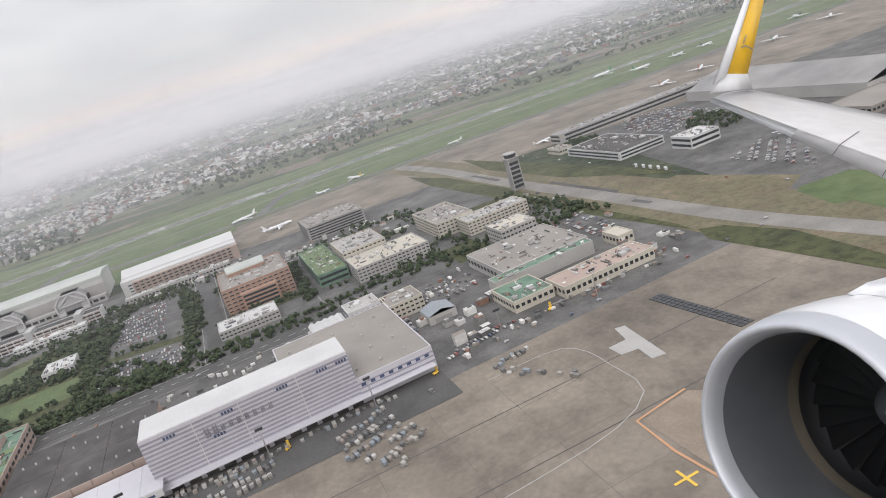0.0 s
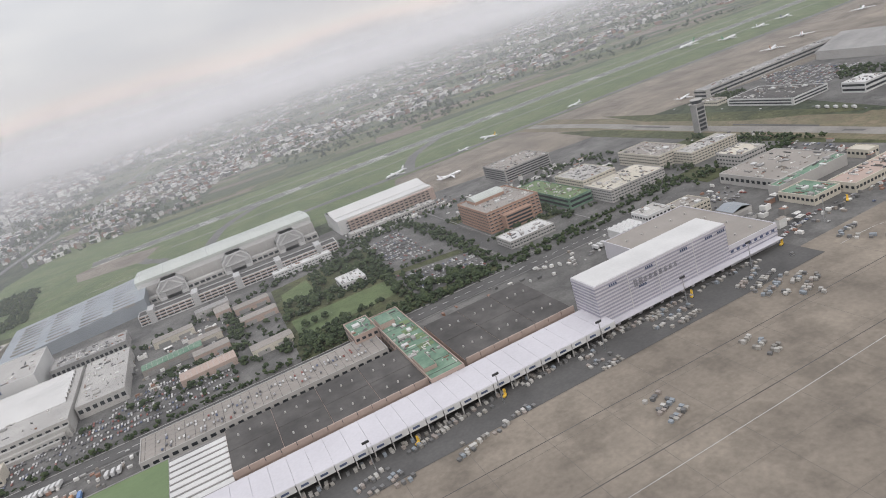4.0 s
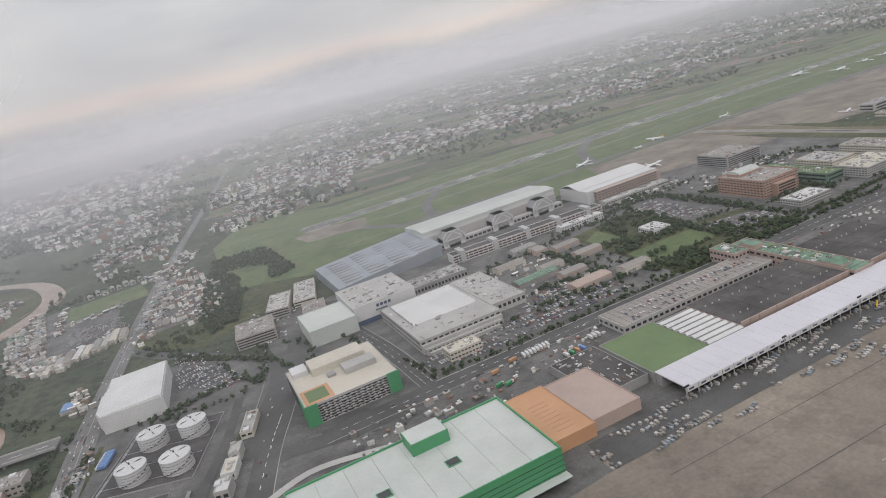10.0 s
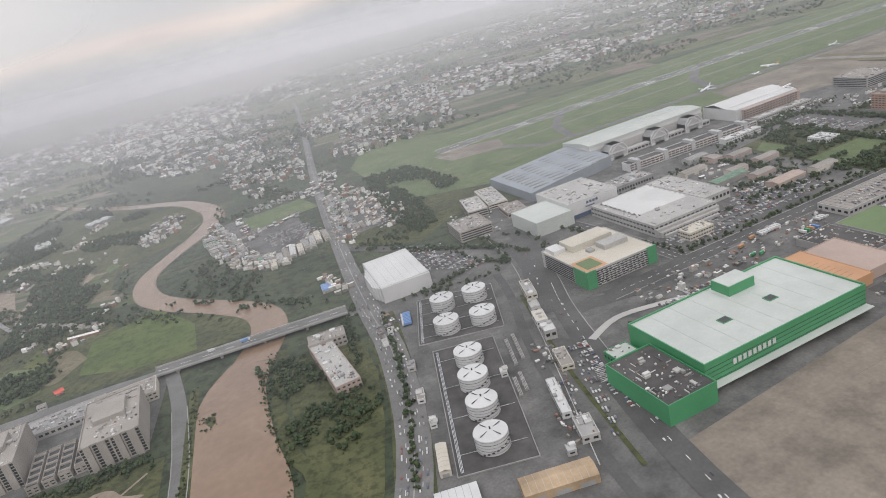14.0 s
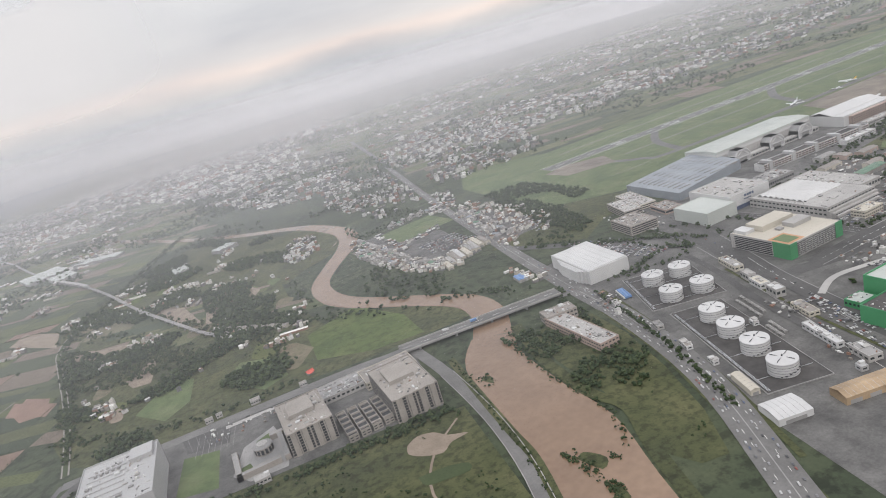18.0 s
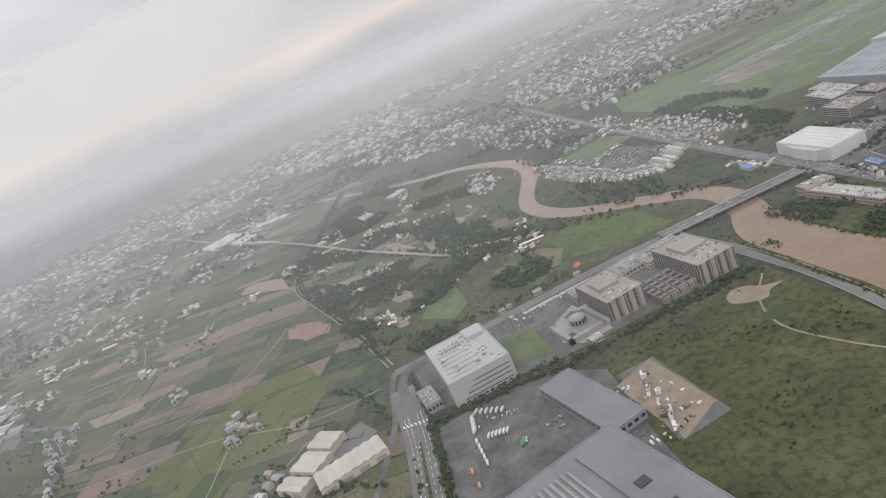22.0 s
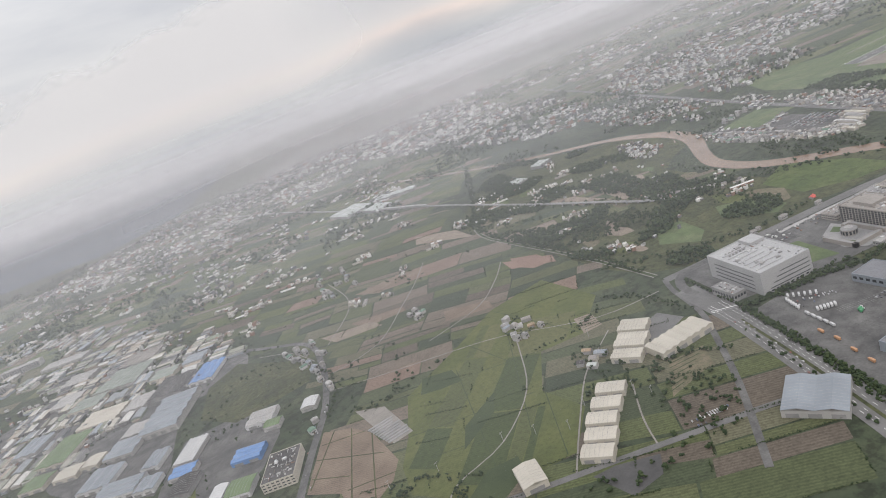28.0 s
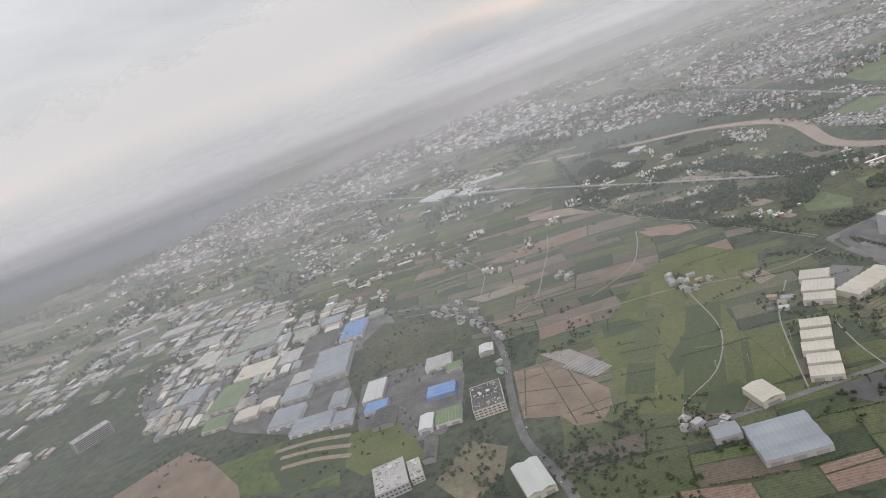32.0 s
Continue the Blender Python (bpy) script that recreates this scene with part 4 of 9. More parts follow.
def shed(name, label, x0, y0, x1, y1, h, ridge, wall, top, along="x", bays=1, turn=0, group="", category="shed", ribs=0):
    """A hall with one or more gabled bays across it, and raised seams on the roof."""
    w, d = x1 - x0, y1 - y0
    ob = thing(name, label, category, (x0 + x1) / 2, (y0 + y1) / 2, 0, turn, group)
    part("wall", prism(rect(-w / 2, -d / 2, w / 2, d / 2), -0.2, h), M[wall], ob)
    for k in range(bays):
        if along == "x":
            a, b = -d / 2 + d * k / bays, -d / 2 + d * (k + 1) / bays
            part("roof", gable(-w / 2, a, w / 2, b, h + 0.15, ridge, "x", 0.0), M[top], ob)
            for e in (-w / 2 + 0.02, w / 2 - 0.02):
                bm = bmesh.new()
                bm.faces.new([bm.verts.new(p) for p in ((e, a, h), (e, b, h), (e, (a + b) / 2, ridge - 0.16))])
                bmesh.ops.solidify(bm, geom=list(bm.faces), thickness=0.05)
                part("gable_wall", bm, M[wall], ob)
        else:
            a, b = -w / 2 + w * k / bays, -w / 2 + w * (k + 1) / bays
            part("roof", gable(a, -d / 2, b, d / 2, h + 0.15, ridge, "y", 0.0), M[top], ob)
            for e in (-d / 2 + 0.02, d / 2 - 0.02):
                bm = bmesh.new()
                bm.faces.new([bm.verts.new(p) for p in ((a, e, h), (b, e, h), ((a + b) / 2, e, ridge - 0.16))])
                bmesh.ops.solidify(bm, geom=list(bm.faces), thickness=0.05)
                part("gable_wall", bm, M[wall], ob)
    seams = bmesh.new()
    long, wide = (w, d) if along == "x" else (d, w)
    for k in range(bays):
        for i in range(1, max(2, int(long / 2.6))):
            u = -long / 2 + i * 2.6
            for lo, hi in ((k / bays, (k + 0.5) / bays), ((k + 1) / bays, (k + 0.5) / bays)):
                p, q = -wide / 2 + wide * lo, -wide / 2 + wide * hi
                ring = [(u - 0.07, p, h + 0.2), (u + 0.07, p, h + 0.2), (u + 0.07, q, ridge + 0.05), (u - 0.07, q, ridge + 0.05)]
                seams.faces.new([seams.verts.new((x, y, z) if along == "x" else (y, x, z)) for x, y, z in ring])
    if len(seams.faces):
        tagged(part("roof_seam", seams, M["grey" if top in ("white", "cream", "pale", "mint", "tanroof") else "pale"], ob), kind="stuff")
    n = max(1, int(w / 9))
    for i in range(n):
        x = -w / 2 + (i + 0.5) * w / n
        part("door", box(x - w / n * 0.3, -d / 2 - 0.05, 0, x + w / n * 0.3, -d / 2 + 0.05, h * 0.6), M["grey"], ob)
    return ob


# --- cargo row along the apron ---
def loft_vault(x0, x1, y0, y1, z, rise, n=8):
    """A round vault along x."""
    bm = bmesh.new()
    m, r = (y0 + y1) / 2, (y1 - y0) / 2
    ends = [[bm.verts.new((x, m - r * math.cos(k * math.pi / n), z + rise * math.sin(k * math.pi / n))) for k in range(n + 1)] for x in (x0, x1)]
    for k in range(n):
        bm.faces.new((ends[0][k], ends[1][k], ends[1][k + 1], ends[0][k + 1]))
    bm.faces.new(ends[0])
    bm.faces.new(ends[1][::-1])
    return bm


def striped_terminal():
    """The tall cargo terminal: white walls with dark louvre stripes, a signed front and low annexes."""
    ob = thing("cargo_terminal", "tall white cargo terminal with grey-violet stripes beside the apron", "building", -3, 187, 0)
    w, d, h = 60, 14.5, 18.0
    part("wall", prism(rect(-w / 2, -d / 2, w / 2, d / 2), -0.2, h), M["lilac"], ob)
    part("roof", box(-w / 2 + 0.3, -d / 2 + 0.3, h, w / 2 - 0.3, d / 2 - 0.3, h + 0.15), M["white"], ob)
    for k in range(11):
        z = 3.6 + k * 1.28
        part("stripe", box(-w / 2 - 0.1, -d / 2 - 0.12, z, w / 2 + 0.1, -d / 2 + 0.02, z + 0.62), M["greyviolet"], ob)
        part("stripe", box(-w / 2 - 0.12, -d / 2, z, -w / 2 + 0.02, d / 2, z + 0.62), M["greyviolet"], ob)
    for x in (-16, -3, 14):
        part("panel_joint", box(x - 0.12, -d / 2 - 0.14, 2.5, x + 0.12, -d / 2, h), M["white"], ob)
    for x, z in ((-24, 15.5), (-8, 15.4), (8, 15.4), (20, 15.4), (26, 15.4), (-12, 10)):
        for i in range(4):
            part("window", box(x + i * 0.9, -d / 2 - 0.16, z, x + i * 0.9 + 0.6, -d / 2 - 0.05, z + 0.9), M["navy"], ob)
    # large characters of the sign, as plain bars
    for i in range(9):
        s = 2.1 if i < 2 else 1.5
        x = -14 + i * 2.3
        sign = part("sign_character", box(x, -d / 2 - 0.2, 12.0, x + s * 0.8, -d / 2 - 0.13, 12.3), M["greydark"], ob)
        for a, b, c, e in ((0, 0.9, 0.8, 1.1), (0.1, -0.9, 0.35, 1.5), (0.5, -0.9, 0.7, 1.5), (0, -0.6, 0.8, -0.4)):
            part("sign_stroke", box(x + a * s, -d / 2 - 0.2, 12 + b * s * 0.6, x + c * s, -d / 2 - 0.13, 12 + e * s * 0.6), M["greydark"], sign)
    for i in range(12):
        x = -w / 2 + 2.5 + i * 4.9
        part("loading_door", box(x, -d / 2 - 0.1, 0, x + 3.4, -d / 2 + 0.05, 2.6), M["tar"], ob)
    part("canopy", box(-w / 2, -d / 2 - 3.2, 2.9, w / 2 + 24, -d / 2, 3.2), M["lilac"], ob, "pale lilac loading canopy")
    return ob


M["greyviolet"] = shade("grey_violet_louvre", [(0.265, 0.26, 0.31), (0.315, 0.31, 0.36)], 0.6, 0.2)
striped_terminal()

annex = block("cargo_annex", "low taupe-roofed annex with a white striped wall", 8, 180, 52, 232, 8.0, "lilac", "tanroof", 0, units=0, parapet=0.4, category="warehouse")
for k in range(3):
    part("stripe", box(-22.1, -26.12, 3.2 + k * 1.5, 22.1, -25.95, 3.7 + k * 1.5), M["greyviolet"], annex)
for i in range(14):
    part("window", box(-20 + i * 3, -26.16, 5.4, -18.6 + i * 3, -26, 6.4), M["navy"], annex)
for i in range(5):
    for j in range(4):
        part("roof_vent", tube(-17 + i * 8, -20 + j * 12, 8.1, 8.9, 0.5, 0.4, 8), M["pale"], annex)


def black_roof(x0, x1, y0, y1, label):
    """A broad low shed with a dark flat roof, seams, vents and a salmon parapet with the white loading canopy before it."""
    ob = thing("cargo_shed", label, "warehouse", (x0 + x1) / 2, (y0 + y1) / 2, 0)
    w, d = x1 - x0, y1 - y0
    part("wall", prism(rect(-w / 2, -d / 2, w / 2, d / 2), -0.2, 5.6), M["pink"], ob)
    nx, ny = max(1, round(w / 17)), 2
    for i in range(nx):
        for j in range(ny):
            a, b = -w / 2 + w * i / nx, -d / 2 + d * j / ny
            part("roof_panel", box(a + 0.1, b + 0.1, 5.6, a + w / nx - 0.1, b + d / ny - 0.1, 5.8), M["tar"], ob)
            for k in range(3):
                part("roof_vent", tube(a + w / nx * (0.25 + 0.25 * k), b + d / ny * 0.5, 5.8, 6.5, 0.4, 0.28, 8), M["pale"], ob)
    n = max(2, int(w / 5.2))
    for i in range(n):
        a = -w / 2 + w * i / n
        part("parapet", box(a + 0.12, -d / 2 - 0.25, 4.8, a + w / n - 0.12, -d / 2 + 0.25, 7.0), M["pink"], ob)
    return ob


black_roof(-80, -34, 195, 237, "low cargo shed with a dark bitumen roof and salmon parapet")
black_roof(-164, -95, 195, 228, "long low cargo shed with a dark bitumen roof and salmon parapet")


def loading_canopy():
    ob = thing("loading_canopy", "long pale lilac canopy over the cargo docks", "canopy", -123, 184, 0)
    n = 30
    for i in range(n):
        a = -92 + 184 * i / n
        part("canopy_panel", box(a + 0.03, -9.5, 5.2, a + 184 / n - 0.03, 8.0, 5.7), M["lilac"], ob)
        part("fascia", box(a, -9.7, 3.4, a + 184 / n - 0.3, -9.4, 5.5), M["white"], ob)
        part("dock_post", box(a, -9.2, 0, a + 0.35, -8.85, 5.2), M["pale"], ob)
        part("fascia_window", box(a + 1.2, -9.8, 4.1, a + 3.6, -9.65, 4.8), M["navy"], ob)
    part("dock_wall", box(-92, 4, -0.2, 92, 7.5, 5.2), M["grey"], ob)
    return ob


loading_canopy()

green_corner = block("canteen_block", "salmon block with a green painted flat roof", -95, 192, -82, 266, 6.6, "pink", "teal", 2, 4.2, "swe", parapet=0.6, units=9)
part("roof_house", box(-6, 20, 6.7, 0.5, 30, 9.0), M["pink"], green_corner)
part("roof_house_top", box(-5.8, 20.2, 9.0, 0.3, 29.8, 9.15), M["teal"], green_corner)
part("roof_house", box(-6, -30, 6.7, -1, -18, 8.2), M["pink"], green_corner)
part("roof_house_top", box(-5.8, -29.8, 8.2, -1.2, -18.2, 8.35), M["teal"], green_corner)
for k in range(9):
    part("roof_joint", box(-6.1, -33 + k * 8, 6.72, 6.1, -32.75 + k * 8, 6.8), M["tar"], green_corner)
for k in range(4):
    part("roof_patch", box(-0.5 + k % 2 * 2, -12 + k * 9, 6.72, 5.6, -7.5 + k * 9, 6.78), M["green"], green_corner)
block("canteen_wing", "salmon wing with a weathered green roof", -106, 252, -95.2, 270, 7.2, "pink", "teal", 2, 2.5, "sw", parapet=0.6, units=2)
deck = block("parking_deck", "flat concrete parking deck on columns", -195, 236, -97, 256, 4.0, "pale", "tanroof", 1, 3.4, "sw", parapet=0.5, z0=0.3, category="car park")
for k in range(26):
    part("deck_joint", box(-47.2 + k * 3.72, -9.4, 4.12, -47.05 + k * 3.72, 9.4, 4.16), M["tar"], deck)
for k in range(4):
    part("deck_joint", box(-48.4, -6.2 + k * 4.1, 4.165, 48.4, -6.05 + k * 4.1, 4.2), M["grey"], deck)
green_hall = block("cargo_shed", "cargo shed with a plain moss-green flat roof", -215, 192, -184, 229, 4.6, "grey", "green", 0, parapet=0.4, category="warehouse")


def ribbed_hall():
    ob = thing("white_hall", "white curved roof hall with raised seams beside the sheds", "warehouse", -174, 207, 0)
    part("wall", prism(rect(-10, -18, 10, 19), -0.2, 4.6), M["white"], ob)
    n = 9
    for k in range(n):
        a, b = -18 + 37 * k / n, -18 + 37 * (k + 1) / n
        part("roof_bay", gable(-10, a, 10, b, 4.7, 5.6, "x", 0), M["white"], ob)
        part("seam", box(-10, b - 0.15, 4.75, 10, b + 0.15, 5.25), M["grey"], ob)
    return ob


ribbed_hall()
block("cargo_shed", "cargo shed with a dark roof beside the green one", -240, 195, -216, 232, 4.0, "grey", "tar", 0, parapet=0.3, category="warehouse", units=3)
block("pink_hall", "low hall with a salmon roof and parapet", -253, 182, -231, 217, 5.0, "pink", "pink", 0, parapet=0.5, category="warehouse", units=0)
orange = block("orange_hall", "warehouse with a faded orange metal roof", -273, 180, -253.5, 218, 5.6, "orange", "orange", 0, parapet=0.3, category="warehouse")
for i in range(8):
    part("roof_bolt_row", box(-4, -14 + i * 3, 5.72, 4, -13.8 + i * 3, 5.8), M["brick"], orange)


def jade_terminal():
    """The large cargo terminal with green walls, pale roof, court wells and a roof house."""
    ob = thing("green_cargo_terminal", "large cargo terminal with jade-green walls and pale roof", "building", -320, 190, 0)
    w, d, h = 88, 46, 12.0
    part("wall", prism(rect(-w / 2, -d / 2, w / 2, d / 2), -0.2, h), M["jade"], ob)
    for i in range(8):
        a = -w / 2 + w * i / 8
        part("roof_panel", box(a + 0.05, -d / 2 + 0.5, h, a + w / 8 - 0.05, d / 2 - 0.5, h + 0.2), M["mint"], ob)
    for a, b, c, e in ((-w / 2, -d / 2, w / 2, -d / 2 + 0.5), (-w / 2, d / 2 - 0.5, w / 2, d / 2), (-w / 2, -d / 2 + 0.5, -w / 2 + 0.5, d / 2 - 0.5), (w / 2 - 0.5, -d / 2 + 0.5, w / 2, d / 2 - 0.5)):
        part("parapet", box(a, b, h, c, e, h + 1.0), M["jade"], ob)
    house = part("roof_house", box(2, 10, h + 0.2, 17, 21, h + 5), M["jade"], ob)
    part("roof_house_top", box(2.3, 10.3, h + 5, 16.7, 20.7, h + 5.2), M["mint"], house)
    # no hole is cut: a dark slab imitates the shade down each well
    for x, y in ((12, -3), (-14, -3)):
        well = part("light_well", box(x - 2.6, y - 2.2, h + 0.2, x + 2.6, y + 2.2, h + 0.45), M["jade"], ob)
        part("well_floor", box(x - 2.2, y - 1.8, h + 0.45, x + 2.2, y + 1.8, h + 0.5), M["dark"], well)
    for k in range(5):
        part("facade_rib", box(-w / 2, -d / 2 - 0.1, 2 + k * 2, w / 2, -d / 2, 2.15 + k * 2), M["dark"], ob)
    for i in range(9):
        part("sign_letter", box(-30 + i * 2.6, -d / 2 - 0.25, 7.0, -30 + i * 2.6 + 1.6, -d / 2 - 0.1, 9.4), M["white"], ob, "white sign letter")
    for i in range(16):
        part("loading_door", box(-42 + i * 5.3, -d / 2 - 0.15, 0, -39 + i * 5.3, -d / 2 + 0.02, 3), M["grey"], ob)
    part("canopy", box(-w / 2, -d / 2 - 4, 3.3, w / 2, -d / 2 - 0.3, 3.6), M["mint"], ob)
    return ob


jade_terminal()
annex2 = block("terminal_annex", "green annex with a sunken plant roof", -388, 160, -365, 198, 9, "jade", "tar", 0, parapet=0.8, units=8)
block("gatehouse", "small green and white gate building", -378, 205, -366, 214, 4, "jade", "mint", 1, 2, "sw", units=1)

# --- office campus with stepped roof and striped glass ---
campus = block("office_block", "pale office block with green corners and striped glazing", -343, 275, -297, 322, 10, "pale", "cream", 0, parapet=0.5)
for k in range(7):
    part("glass_band", box(-17, -23.7, 0.8 + k * 1.3, 17, -23.45, 1.5 + k * 1.3), M["glass"], campus)
    for i in range(12):
        rx = random.Random(k * 31 + i)
        x = -16 + i * 2.7 + rx.uniform(0, 1.2)
        part("white_fin", box(x, -23.85, 0.8 + k * 1.3, x + rx.uniform(0.6, 1.9), -23.7, 1.15 + k * 1.3), M["white"], campus)
    part("glass_band", box(-23.2, -10, 0.8 + k * 1.3, -22.95, 20, 1.5 + k * 1.3), M["glass"], campus)
for x0, x1 in ((-23.3, -17.2), (17.2, 23.3)):
    part("corner_panel", box(x0, -23.9, 0, x1, -23.4, 10.7), M["jade"], campus, "jade-green corner panel")
part("corner_panel", box(-23.4, -23.5, 0, -22.9, -11, 10.7), M["jade"], campus, "jade-green corner panel")
part("roof_house", box(-12, 6, 10.1, 16, 20, 14), M["cream"], campus)
part("roof_house", box(2, -6, 10.1, 18, 3, 13), M["pale"], campus)
part("roof_house", box(-21, 12, 10.1, -13, 22, 12.5), M["white"], campus)
part("roof_plant", box(-6, -2, 10.1, -2, 2, 11.5), M["grey"], campus)
court = part("sports_court", box(-22, -22, 10.12, -8, -6, 10.3), M["orange"], campus, "orange roof sports court")
part("court_field", box(-20, -20, 10.3, -10, -8, 10.4), M["green"], court, "green court field")

# --- aircraft works ---
works = block("flat_works", "large white works with a ribbed pale roof and offices", -275, 302, -226, 368, 7, "pale", "pale", 2, 3.4, "sw", parapet=0.5, units=4)
for k in range(8):
    part("roof_bay", gable(-19, -10 + k * 5, 21, -5 + k * 5, 7.3, 8.9, "x", 0), M["white"], works)
for k in range(3):
    part("terrace", box(-24.6 + k * 1.2, -35.5 - k * 2.2, -0.2, 24 - k * 2, -33.3 - k * 2.2, 5.2 - k * 1.6), M["pale"], works)
for i in range(18):
    part("terrace_window", box(-22 + i * 2.5, -37.95, 1.2, -20.6 + i * 2.5, -37.6, 2.6), M["glass"], works)
block("works_annex", "pale flat warehouse beside the works", -225, 314, -203, 372, 6, "pale", "pale", 1, 3, "s", parapet=0.4, units=3, category="warehouse")
signed = block("maintenance_hall", "tall white hall with a navy base and sign", -290, 372, -249, 416, 12, "white", "pale", 0, parapet=0.6, units=3)
part("navy_base", box(-20.6, -22.1, 0, 20.6, -21.9, 3.2), M["navy"], signed, "navy painted base band")
for i in range(4):
    part("sign_character", box(-6 + i * 2.6, -22.2, 8.6, -4.2 + i * 2.6, -22.0, 10.4), M["navy"], signed)
for i in range(5):
    part("sign_character", box(-7 + i * 1.6, -22.2, 6.3, -5.9 + i * 1.6, -22.0, 7.2), M["navy"], signed)
block("crew_hall", "tall pale green windowless hall with a small sign", -320, 366, -290.5, 402, 10, "mint", "mint", 0, parapet=0.5, units=0)
block("tan_flats", "long tan block of flats behind the white halls", -358, 406, -333, 436, 7.5, "taupe", "tanroof", 4, 2.0, "sw", band=True, units=9, turn=-6)
block("tan_flats", "second tan block with a cluttered flat roof", -330, 444, -314, 482, 6, "taupe", "pale", 3, 2.0, "sw", band=True, units=9, turn=-14)
block("workshop_row", "low pale workshop row beside the grey hangar", -309, 450, -293, 498, 4.2, "cream", "pale", 2, 2.2, "sw", band=True, units=6, turn=-12)
block("workshop_row", "low brown-roofed workshop beside the grey hangar", -312, 418, -296, 442, 4, "pink", "tanroof", 1, 2.2, "sw", band=True, units=5, turn=-10)
annex_row = block("hangar_annex", "long three-storey hangar annex in white and salmon bands", -200, 417, -72, 428, 6.2, "white", "tar", 0, parapet=0.5, turn=-3)
for k in range(3):
    part("window_band", box(-63.5, -5.62, 0.9 + k * 1.9, 63.5, -5.45, 1.7 + k * 1.9), M["glass"], annex_row)
    part("salmon_band", box(-63.8, -5.66, 1.75 + k * 1.9, 63.8, -5.46, 2.35 + k * 1.9), M["pink"], annex_row, "salmon facade band")
for k in range(33):
    part("pilaster", box(-64 + k * 4, -5.72, 0, -63.6 + k * 4, -5.48, 6.3), M["white"], annex_row)
for k in range(5):
    part("stair_tower", box(-58 + k * 27, -6.4, 0, -54 + k * 27, 5, 8.6), M["labgrey"], annex_row)
block("link_building", "grey flat building with trees along it", -246, 385, -206, 405, 6, "grey", "grey", 1, 2.5, "s", units=2)


def sloped_hangar():
    ob = thing("grey_hangar", "vast hangar with a sloping grey metal roof", "hangar", -238, 470, 0)
    bm = bmesh.new()
    pts = ((-45, -34, 7), (42, -20, 9.5), (45, 40, 12.5), (-46, 36, 8))
    top = [bm.verts.new(p) for p in pts]
    low = [bm.verts.new((x, y, -0.2)) for x, y, _ in pts]
    bm.faces.new(top)
    for i in range(4):
        bm.faces.new((low[i], low[(i + 1) % 4], top[(i + 1) % 4], top[i]))
    bm.faces.new(low[::-1])
    part("hall", bm, M["greyroof"], ob)
    for k in range(9):
        t = (k + 0.5) / 9
        for j in range(4):
            x0, x1 = -38 + j * 20, -24 + j * 20
            y = -27 + 60 * t + x0 * 0.08
            z = 7.1 + 1.6 * (x0 + 45) / 90 + 3.0 * t * (x0 + 60) / 105 + 0.3
            part("skylight", box(x0, y, z - 0.6, x1, y + 0.7, z + 0.9), M["grey"], ob)
    return ob


sloped_hangar()


